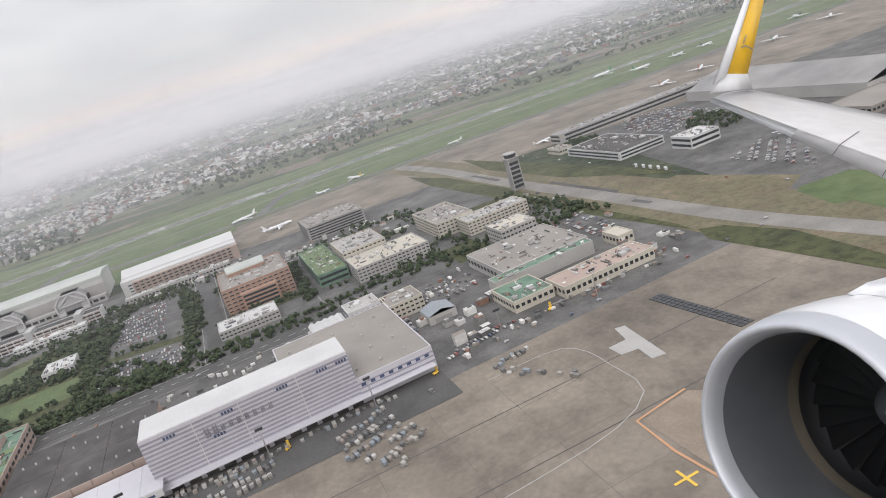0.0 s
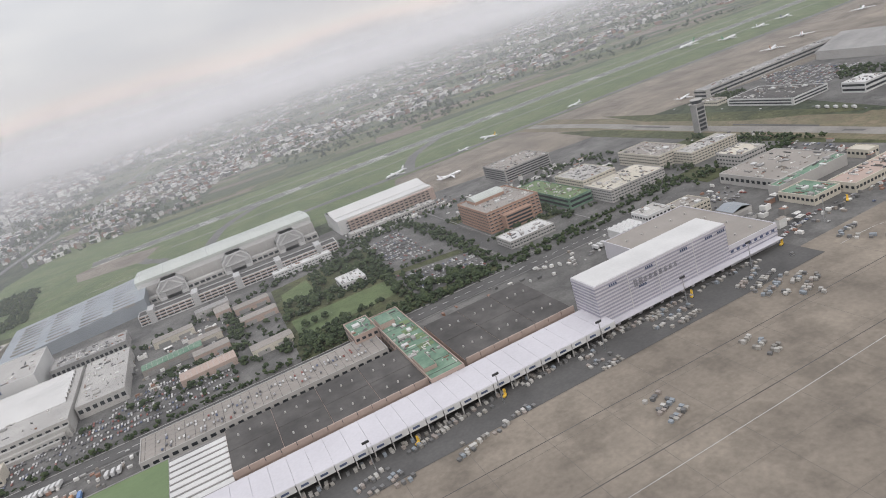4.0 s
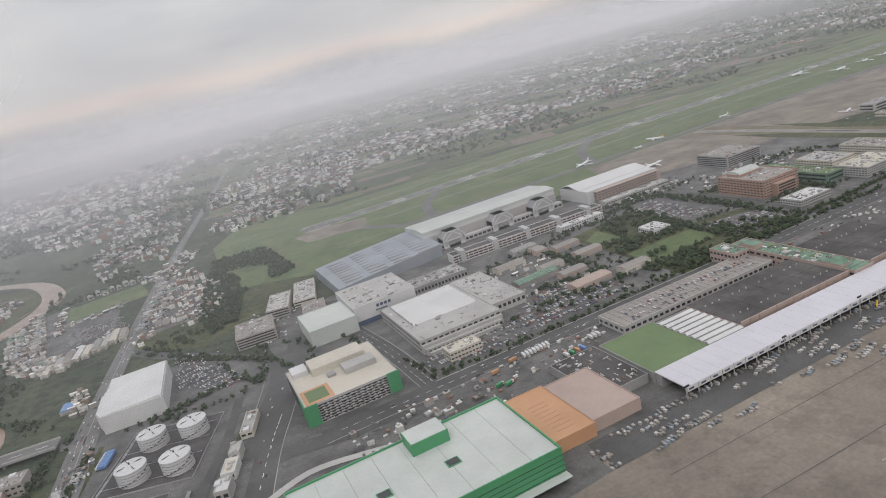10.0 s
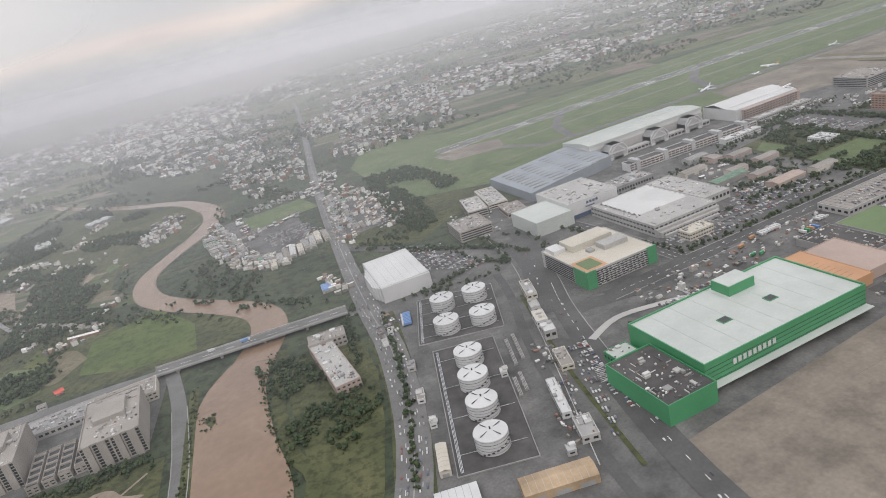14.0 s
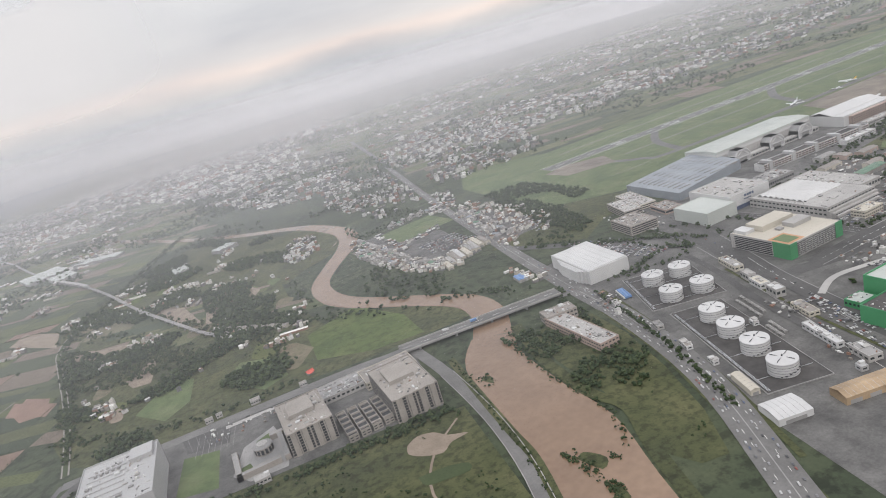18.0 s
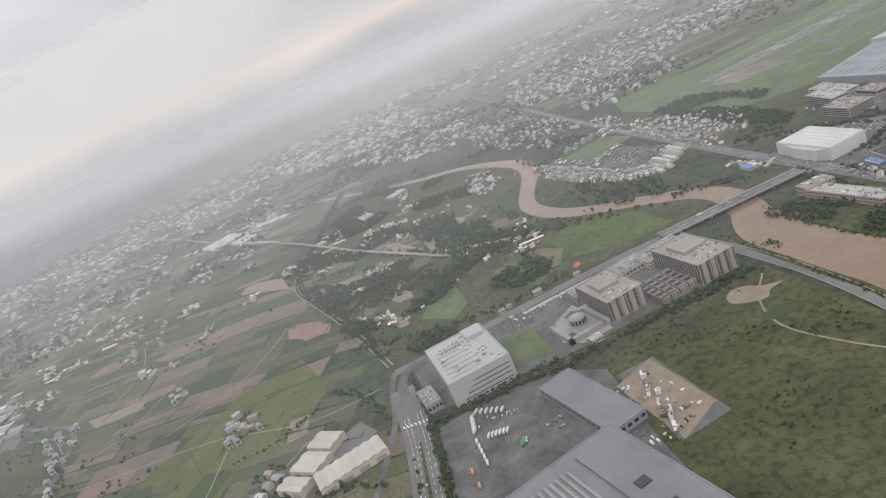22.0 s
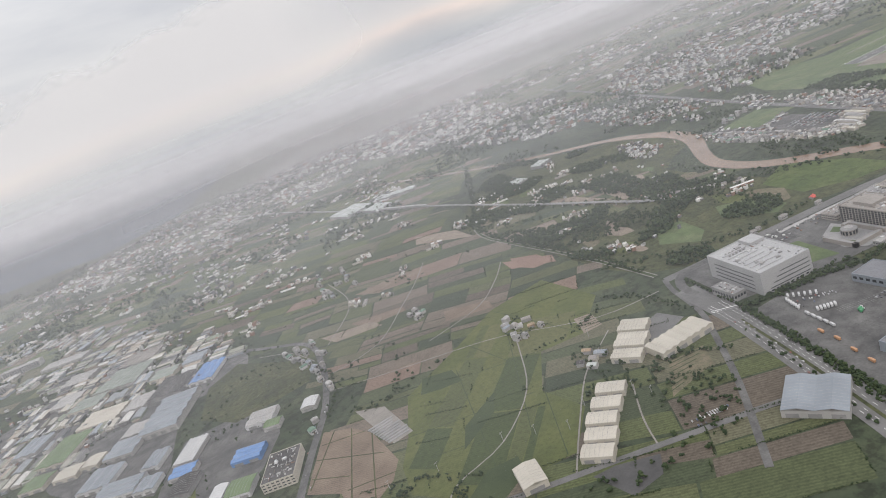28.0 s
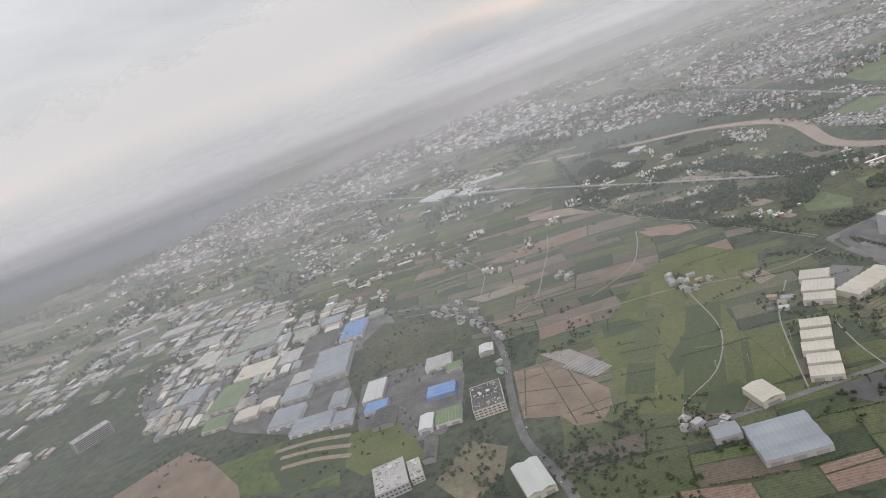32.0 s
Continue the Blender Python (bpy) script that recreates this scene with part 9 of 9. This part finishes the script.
bulk("pallet_rows", vs, fs, M["dark"], "dark rows of empty pallets on the apron", "cargo")

# ---- painted lines and small fixtures ----


def dashes(name, pts, width, dash, gap, z, material, label, steps=8):
    bm = bmesh.new()
    line = smooth(pts, steps) if len(pts) > 2 else pts
    for (x0, y0), (x1, y1) in zip(line, line[1:]):
        d = math.hypot(x1 - x0, y1 - y0)
        n = max(1, int(d / (dash + gap)))
        for k in range(n):
            a, b = k * (dash + gap) / d, min(1, (k * (dash + gap) + dash) / d)
            ribbon([(x0 + (x1 - x0) * a, y0 + (y1 - y0) * a), (x0 + (x1 - x0) * b, y0 + (y1 - y0) * b)], width, z, bm)
    return tagged(new(name, mesh_of(name, bm, material)), label, "road marking", "", "structure")


HW = [(-298, 1280), (-388, 772), (-430, 492), (-446, 363), (-452, 300), (-470, 220), (-500, 150), (-545, 60)]
dashes("road_line", HW, 0.5, 400, 0, 0.36, M["grey"], "pale median of the highway")
for off in (-5.5, 5.5):
    dashes("road_line", [(x + off * 0.65, y) for x, y in HW[3:]], 0.18, 3, 4, 0.37, M["paint"], "white lane dashes")
BV = [(-792, 340), (-796, 310), (-806, 260), (-816, 215), (-832, 150), (-860, 60)]
for off in (-5.5, -3, 3, 5.5):
    dashes("road_line", [(x + off, y) for x, y in BV], 0.22, 3, 4, 0.33, M["paint"], "white lane dashes")
strip("median", BV[1:], 1.2, 0.34, M["meadow"], "planted median", "verge")
dashes("road_line", [(55, 262), (-340, 262)], 0.2, 3, 3, 0.31, M["paint"], "white lane dashes", 1)
dashes("road_line", [(-352, 300), (-366, 262), (-386, 190), (-400, 110)], 0.25, 3, 3, 0.33, M["paint"], "white lane dashes")
M["joint"] = shade("joint_filler", [(0.12, 0.11, 0.1), (0.15, 0.135, 0.12)], 0.95, 0.1)
for y in (121, 146):
    dashes("apron_line", [(-250, y), (190, y - 6)], 0.3, 400, 0, 0.14, M["tar"], "dark sealed joint across the apron", 1)
for i in range(22):
    dashes("apron_joint", [(-240 + i * 20, 158), (-240 + i * 20 - 2, -120)], 0.14, 400, 0, 0.13, M["joint"], "dark joint between concrete slabs", 1)
for j in range(10):
    dashes("apron_joint", [(-320, 140 - j * 20), (190, 140 - j * 20)], 0.14, 400, 0, 0.135, M["joint"], "dark joint between concrete slabs", 1)
strip("taxi_line", [(60, 160), (84, 158), (88, 140), (80, 118), (20, 112), (-200, 110)], 0.25, 0.16, M["pale"], "worn pale taxi line", "road marking")
sheet("new_slab", [(101, 155), (104, 154), (101, 132), (97, 133), (98, 140), (93, 141), (93, 147), (99, 147)], 0.17, M["pale"], "pale new concrete patch on the apron", "apron")
strip("works_fence", [(93, 116), (77, 114), (76, 100), (77, 86)], 0.7, 0.2, M["orange"], "orange barrier line round apron works", "barrier", 1)
sheet("works_ground", [(93, 115), (78, 113), (78, 60), (140, 60)], 0.15, M["soil"], "brown ground of the apron works", "soil")
dashes("closed_mark", [(69, 92), (75, 92)], 0.7, 400, 0, 0.2, M["yellow"], "yellow closing cross", 1)
dashes("closed_mark", [(72, 89), (72, 95)], 0.7, 400, 0, 0.21, M["yellow"], "yellow closing cross", 1)
for y, x0, x1 in ((712.5, -255, 1700), (687.5, -255, 1700)):
    dashes("runway_edge", [(x0, y), (x1, y)], 0.7, 3000, 0, 0.2, M["paint"], "white runway edge line", 1)
dashes("runway_centre", [(-240, 700), (1700, 700)], 0.9, 14, 10, 0.2, M["paint"], "white runway centre dashes", 1)


def lamp_mast(x, y):
    ob = thing("floodlight_mast", "slim grey floodlight mast", "lamp", x, y, 0, 0, "floodlight masts")
    part("pole", tube(0, 0, -0.2, 11, 0.22, 0.12, 8), M["metal"], ob)
    part("head", box(-1.1, -0.2, 10.7, 1.1, 0.2, 11.4), M["dark"], ob)
    return ob


mast = lamp_mast(29, 172)
for x, y in ((-3, 171), (-40, 170), (-80, 170), (-125, 169), (-170, 168), (-220, 168), (75, 178), (110, 176)):
    copy_thing(mast, pose(x, y, 0))


def yellow_crane(x, y):
    ob = thing("loader", "small yellow loader by the docks", "vehicle", x, y, 0.2, 20, "yellow loaders")
    part("body", box(-0.9, -0.5, 0.2, 0.9, 0.5, 0.8, bevel=0.08), M["yellow"], ob)
    part("mast", box(0.5, -0.4, 0.8, 0.8, 0.4, 2.6), M["yellow"], ob)
    for sx in (-0.6, 0.6):
        for sy in (-0.5, 0.5):
            bm = bmesh.new()
            bmesh.ops.create_cone(bm, cap_ends=True, segments=8, radius1=0.25, radius2=0.25, depth=0.2, matrix=Matrix.Translation((sx, sy, 0.22)) @ Matrix.Rotation(math.pi / 2, 4, "X"))
            part("wheel", bm, M["rubber"], ob)
    return ob


ld = yellow_crane(50, 177)
for x, y in ((2, 174), (96, 184), (128, 188), (-78, 173), (-110, 172)):
    copy_thing(ld, pose(x, y, 0.12, 0, 0, 40))

strip("kerb", [(-282, 268.5), (-160, 268), (-12, 268)], 0.5, 0.36, M["pale"], "pale kerb of the service road", "kerb")
for off in (-1.8, 1.8):
    dashes("road_line", [(-285 + off, 270), (-288 + off, 330), (-300 + off, 420)], 0.2, 3, 3, 0.31, M["paint"], "white lane dashes")
cars_bulk("parked_cars", [(x, y, a) for x, y, a in grid([(-196, 306), (-156, 308), (-156, 318), (-196, 316)], 1.4, 3.0, 2, 0.8)] + grid([(56, 178), (84, 186), (84, 190), (56, 184)], 1.5, 2.6, 10, 0.7) + grid([(40, 236), (52, 200), (56, 200), (58, 228)], 1.4, 2.8, 85, 0.7) + grid([(68, 226), (90, 226), (90, 248), (70, 248)], 1.5, 3.0, 10, 0.5)
          + grid([(140, 224), (160, 226), (158, 262), (142, 258)], 1.5, 3.2, 85, 0.5) + grid([(-384, 235), (-372, 238), (-384, 175), (-392, 178)], 1.5, 3.4, 75, 0.7) + grid([(-330, 226), (-290, 228), (-290, 236), (-330, 234)], 1.5, 3.0, 3, 0.7) + grid([(-40, 410), (0, 412), (0, 420), (-40, 420)], 1.5, 3.0, 2, 0.6)
          + grid([(-715, 376), (-690, 368), (-688, 386), (-714, 392)], 1.5, 3.0, 5, 0.12), "cars parked in the yards and streets")
for k in range(5):
    dashes("bay_line", [(-713 + k * 5, 392 - k), (-711 + k * 5, 375 - k)], 0.12, 100, 0, 0.27, M["grey"], "pale bay line", 1)
for k in range(7):
    dashes("crossing_bar", [(-800 + k * 2.3, 334 - k * 0.9), (-799.4 + k * 2.3, 331 - k * 0.9)], 0.8, 10, 0, 0.36, M["paint"], "white crossing bar", 1)
    dashes("bay_line", [(-706 + k * 3.6, 388 - k * 0.8), (-710 + k * 3.6, 364 - k * 0.5)], 0.14, 100, 0, 0.27, M["grey"], "pale bay line", 1)
cars_bulk("parked_cars", grid([(-383, 238), (-375, 236), (-402, 171), (-407, 168)], 1.35, 2.9, -17, 0.75) + grid([(-404, 214), (-398, 214), (-412, 176), (-416, 180)], 1.35, 2.9, -17, 0.35) + grid([(83, 186), (132, 186), (132, 184), (83, 183.5)], 2.8, 1.6, 85, 0.6, 0.4) + grid([(-766, 300), (-742, 296), (-742, 286), (-766, 290)], 1.4, 3.0, -30, 0.4) + grid([(-738, 268), (-728, 270), (-728, 256), (-738, 254)], 1.4, 3, 5, 0.6), "cars parked in the tank farm and depot lots")
for k in range(16):
    dashes("bay_line", [(-758 + k * 1.6, 275 - k * 0.5), (-759 + k * 1.6, 268 - k * 0.5)], 0.12, 100, 0, 0.27, M["grey"], "pale bay line", 1)
strip("kerb", [(-403, 214), (-416, 176)], 0.4, 0.36, M["pale"], "pale kerb in the lot", "kerb", 1)
strip("kerb", [(-384, 262), (-400, 216), (-420, 160)], 0.4, 0.36, M["pale"], "pale kerb beside the service road", "kerb")
for k in range(14):
    dashes("bay_line", [(-380 + k * -0.45, 216 - k * 1.25), (-384 + k * -0.45, 217 - k * 1.25)], 0.45, 100, 0, 0.35, M["pale"], "pale concrete bay strip", 1)
cars_bulk("parked_cars", grid([(-883, 253), (-871, 254), (-861, 248), (-867, 243), (-883, 246)], 1.4, 2.8, -14, 0.75) + grid([(-860, 336), (-850, 340), (-848, 334), (-860, 330)], 1.5, 3, -40, 0.4), "cars parked beside the country road")

# ---- the airliner's own wing and engine, as they stand at the start of the flight past the field ----
M["wingskin"] = shade("grey_white_wing_skin", [(0.5, 0.49, 0.49), (0.58, 0.57, 0.57)], 0.4, 1.2, 6.0, spread=0.05)
M["nacelle"] = shade("white_gloss_nacelle", [(0.68, 0.69, 0.71), (0.74, 0.75, 0.77)], 0.22, 0.8, 5.0, spread=0.03)
M["lip"] = shade("polished_inlet_lip", [(0.46, 0.475, 0.51), (0.53, 0.545, 0.575)], 0.5, 1.0, 6.0, metal=0.55, spread=0.03)
# liner and blade colours are darkened to include the shade inside the inlet
M["liner"] = shade("shaded_inlet_liner", [(0.085, 0.09, 0.098), (0.12, 0.126, 0.134)], 0.5, 1.0, 5.0, spread=0.05)
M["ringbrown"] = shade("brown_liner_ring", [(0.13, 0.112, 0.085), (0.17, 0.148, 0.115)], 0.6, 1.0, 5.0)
M["blade"] = shade("shaded_fan_blade", [(0.018, 0.019, 0.021), (0.026, 0.027, 0.03)], 0.6, 1.0, 5.0)
M["livery"] = shade("livery_yellow", [(0.72, 0.42, 0.015), (0.78, 0.47, 0.025)], 0.35, 1.0, 4.0, spread=0.03)
HULL = pose(8.57, -2.29, 93.78, 72.31, 16.46, -22.35)


def at_view(px, py, d):
    """A place d metres out from the cabin window, in the wing's own frame."""
    return Vector(((px - 784) / 1170 * d, -(py - 441) / 1170 * d, -d))


def loft(rings, closed=True, cap=False):
    bm = bmesh.new()
    vs = [[bm.verts.new(p) for p in ring] for ring in rings]
    for a, b in zip(vs, vs[1:]):
        n = len(a)
        for k in range(n if closed else n - 1):
            bm.faces.new((a[k], a[(k + 1) % n], b[(k + 1) % n], b[k]))
    if cap:
        bm.faces.new(vs[0][::-1])
        bm.faces.new(vs[-1])
    bmesh.ops.recalc_face_normals(bm, faces=list(bm.faces))
    for f in bm.faces:
        f.smooth = True
    return bm


def engine(hull):
    mid, back = Vector((1.712, -0.93, -3.2)), Vector((0.873, 0.056, -0.484)).normalized()
    u = back.orthogonal().normalized()
    v = back.cross(u)

    def ring(s, r, n=48):
        return [mid + back * s + (u * math.cos(k * math.tau / n) + v * math.sin(k * math.tau / n)) * r for k in range(n)]

    ob = part("engine_cowl", loft([ring(0.16, 0.615), ring(0.3, 0.635), ring(0.6, 0.655), ring(1.0, 0.655), ring(1.5, 0.62), ring(2.0, 0.54)]), M["nacelle"], hull, "white engine nacelle")
    part("lip", loft([ring(0.14, 0.51), ring(0.06, 0.522), ring(0.015, 0.54), ring(0.0, 0.555), ring(0.02, 0.578), ring(0.07, 0.595), ring(0.16, 0.615)]), M["lip"], ob, "polished metal inlet lip")
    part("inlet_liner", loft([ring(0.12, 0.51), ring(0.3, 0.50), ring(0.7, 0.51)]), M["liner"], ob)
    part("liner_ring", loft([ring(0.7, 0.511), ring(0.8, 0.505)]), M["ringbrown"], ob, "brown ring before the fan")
    # near-black disc closes the inlet behind the blades, shade in its colour
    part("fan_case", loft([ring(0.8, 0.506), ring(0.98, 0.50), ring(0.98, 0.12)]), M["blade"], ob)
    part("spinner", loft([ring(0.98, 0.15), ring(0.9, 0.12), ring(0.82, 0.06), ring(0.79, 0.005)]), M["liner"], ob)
    for s in (0.62, 1.2):
        part("cowl_seam", loft([ring(s, 0.657), ring(s + 0.008, 0.657)]), M["dark"], ob)
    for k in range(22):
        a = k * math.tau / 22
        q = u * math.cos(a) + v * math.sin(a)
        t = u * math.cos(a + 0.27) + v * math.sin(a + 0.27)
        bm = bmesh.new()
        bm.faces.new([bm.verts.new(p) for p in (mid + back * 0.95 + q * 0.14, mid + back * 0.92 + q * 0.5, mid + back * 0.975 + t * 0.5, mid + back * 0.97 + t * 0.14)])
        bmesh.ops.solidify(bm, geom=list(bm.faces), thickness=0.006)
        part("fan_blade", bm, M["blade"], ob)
    pyl = loft([[at_view(1500, 520, 3.5), at_view(1535, 500, 3.6), at_view(1560, 535, 3.5)], [at_view(1700, 470, 4.4), at_view(1750, 440, 4.5), at_view(1760, 480, 4.4)]], True, True)
    part("pylon", pyl, M["nacelle"], ob)
    return ob


def wing(hull):

    def section(le, te, thick):
        """Leading edge, top, trailing edge, underside."""
        ch = te - le
        up = Vector((0, 1, 0)) * thick
        return [le, le + ch * 0.1 + up * 0.7, le + ch * 0.35 + up, le + ch * 0.7 + up * 0.6, te, le + ch * 0.6 - up * 0.4, le + ch * 0.25 - up * 0.7, le + ch * 0.06 - up * 0.5]

    tip = section(at_view(1256, 180, 8.3), at_view(1322, 158, 9.1), 0.045)
    mid = section(at_view(1400, 243, 6.9), at_view(1500, 190, 8.4), 0.07)
    root = section(at_view(1800, 420, 4.6), at_view(1900, 270, 7.2), 0.14)
    ob = part("wing_skin", loft([tip, mid, root], True, True), M["wingskin"], hull, "pale grey wing")
    part("slat", loft([tip[:2] + tip[-1:], mid[:2] + mid[-1:], root[:2] + root[-1:]], True, True), M["nacelle"], ob)
    for t in (0.25, 0.5, 0.75):
        p, q = [a.lerp(b, t) for a, b in zip(mid, root)], [a.lerp(b, t + 0.004) for a, b in zip(mid, root)]
        lift = Vector((0, 0.006, 0))
        bm = bmesh.new()
        bm.faces.new([bm.verts.new(x + lift) for x in (p[0], p[1], q[1], q[0])])
        bm.faces.new([bm.verts.new(x + lift) for x in (p[1], p[2], q[2], q[1])])
        bmesh.ops.solidify(bm, geom=list(bm.faces), thickness=0.003)
        part("slat_gap", bm, M["dark"], ob)
    low = [at_view(1257, 165, 8.3), at_view(1285, 132, 8.45), at_view(1322, 132, 8.8), at_view(1330, 158, 9.0)]
    part("tip_fairing", loft([[p + Vector((0, 0, 0.03)) for p in low], [p - Vector((0, 0, 0.03)) for p in low]], True, True), M["nacelle"], ob)
    fin = [at_view(1285, 132, 8.45), at_view(1322, 132, 8.8), at_view(1354, -12, 9.2), at_view(1330, -12, 9.0)]
    part("winglet", loft([[p + Vector((0, 0, 0.02)) for p in fin], [p - Vector((0, 0, 0.02)) for p in fin]], True, True), M["livery"], ob, "yellow upturned wing tip")
    edge = [at_view(1262, 150, 8.28), at_view(1285, 132, 8.42), at_view(1330, -12, 8.97), at_view(1322, -12, 8.9)]
    part("winglet_edge", loft([[p + Vector((0, 0, 0.035)) for p in edge], [p - Vector((0, 0, 0.01)) for p in edge]], True, True), M["nacelle"], ob, "white leading edge")
    for px, py, a in ((1318, 70, 70), (1312, 84, 20), (1325, 84, -30)):
        c = at_view(px, py, 8.7)
        d = Vector((math.cos(radians(a)), math.sin(radians(a)), 0)) * 0.06
        n = Vector((-d.y, d.x, 0)) * 0.14
        bm = bmesh.new()
        bm.faces.new([bm.verts.new(c + x) for x in (d + n, -d + n, -d - n, d - n)])
        bmesh.ops.solidify(bm, geom=list(bm.faces), thickness=0.004)
        part("emblem_stroke", bm, M["pale"], ob)
    return ob


hull = thing("airliner", "airliner wing and white engine in flight", "aircraft")
hull.matrix_basis = HULL
engine(hull)
wing(hull)

# ---- added tinted sheets imitating evening haze over the plain, one behind the other ----
# sheets lean back to catch more sky; haze colour is set by distance
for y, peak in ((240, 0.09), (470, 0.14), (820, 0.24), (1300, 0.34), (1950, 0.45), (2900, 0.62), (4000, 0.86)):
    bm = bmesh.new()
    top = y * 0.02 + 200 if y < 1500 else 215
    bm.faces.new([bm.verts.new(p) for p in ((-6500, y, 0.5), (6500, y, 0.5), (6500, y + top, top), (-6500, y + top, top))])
    tagged(new("haze_backdrop", mesh_of("haze_backdrop", bm, veil("painted_haze", peak, 50.0, top, (0.488, 0.503, 0.53) if y < 1000 else (0.552, 0.549, 0.565), 0.5 if y < 2500 else 0.9))), "tinted see-through sheet imitating evening haze over the plain", "haze", "", "structure")


def cloud_material():
    """Soft white cumulus: billowed along its top, melting into the haze towards its foot and its sides."""
    m = bpy.data.materials.new("white_cloud")
    m.use_nodes = True
    n, l = m.node_tree.nodes, m.node_tree.links
    n.clear()

    def node(kind, op=None):
        k = n.new(kind)
        if op:
            k.operation = op
        return k

    def ranged(value, a, b, c, d):
        r = node("ShaderNodeMapRange")
        r.interpolation_type = "SMOOTHSTEP"
        for key, v in zip(("From Min", "From Max", "To Min", "To Max"), (a, b, c, d)):
            r.inputs[key].default_value = v
        l.new(value, r.inputs["Value"])
        return r.outputs[0]

    def both(op, a, b):
        k = node("ShaderNodeMath", op)
        for i, v in enumerate((a, b)):
            if isinstance(v, (int, float)):
                k.inputs[i].default_value = v
            else:
                l.new(v, k.inputs[i])
        return k.outputs[0]

    geo, sep = node("ShaderNodeNewGeometry"), node("ShaderNodeSeparateXYZ")
    l.new(geo.outputs["Position"], sep.inputs[0])
    billow = node("ShaderNodeTexNoise")
    billow.inputs["Scale"].default_value, billow.inputs["Detail"].default_value, billow.inputs["Roughness"].default_value = 0.0055, 3.5, 0.42
    l.new(geo.outputs["Position"], billow.inputs["Vector"])
    wave = both("MULTIPLY", both("SUBTRACT", billow.outputs["Fac"], 0.5), 260.0)
    height = both("ADD", sep.outputs["Z"], wave)
    lean = ranged(sep.outputs["X"], -1500.0, -950.0, 0.0, 75.0)
    height = both("SUBTRACT", height, lean)
    crown = ranged(height, 440.0, 515.0, 1.0, 0.0)
    foot = ranged(sep.outputs["Z"], 150.0, 340.0, 0.0, 1.0)
    east = ranged(sep.outputs["X"], -850.0, -380.0, 1.0, 0.0)
    cover = both("MULTIPLY", both("MULTIPLY", crown, foot), both("MULTIPLY", east, 0.8))
    out, tr, df, mixer = node("ShaderNodeOutputMaterial"), node("ShaderNodeBsdfTransparent"), node("ShaderNodeBsdfDiffuse"), node("ShaderNodeMixShader")
    df.inputs["Color"].default_value = (0.61, 0.605, 0.603, 1)
    l.new(cover, mixer.inputs["Fac"])
    l.new(tr.outputs[0], mixer.inputs[1])
    l.new(df.outputs[0], mixer.inputs[2])
    l.new(mixer.outputs[0], out.inputs[0])
    return m


bm = bmesh.new()
bm.faces.new([bm.verts.new(p) for p in ((-3200, 1730, 140), (-300, 1730, 140), (-300, 2350, 760), (-3200, 2350, 760))])
tagged(new("cloud_backdrop", mesh_of("cloud_backdrop", bm, cloud_material())), "pale billowing cloud bank beyond the coast", "cloud", "", "structure")
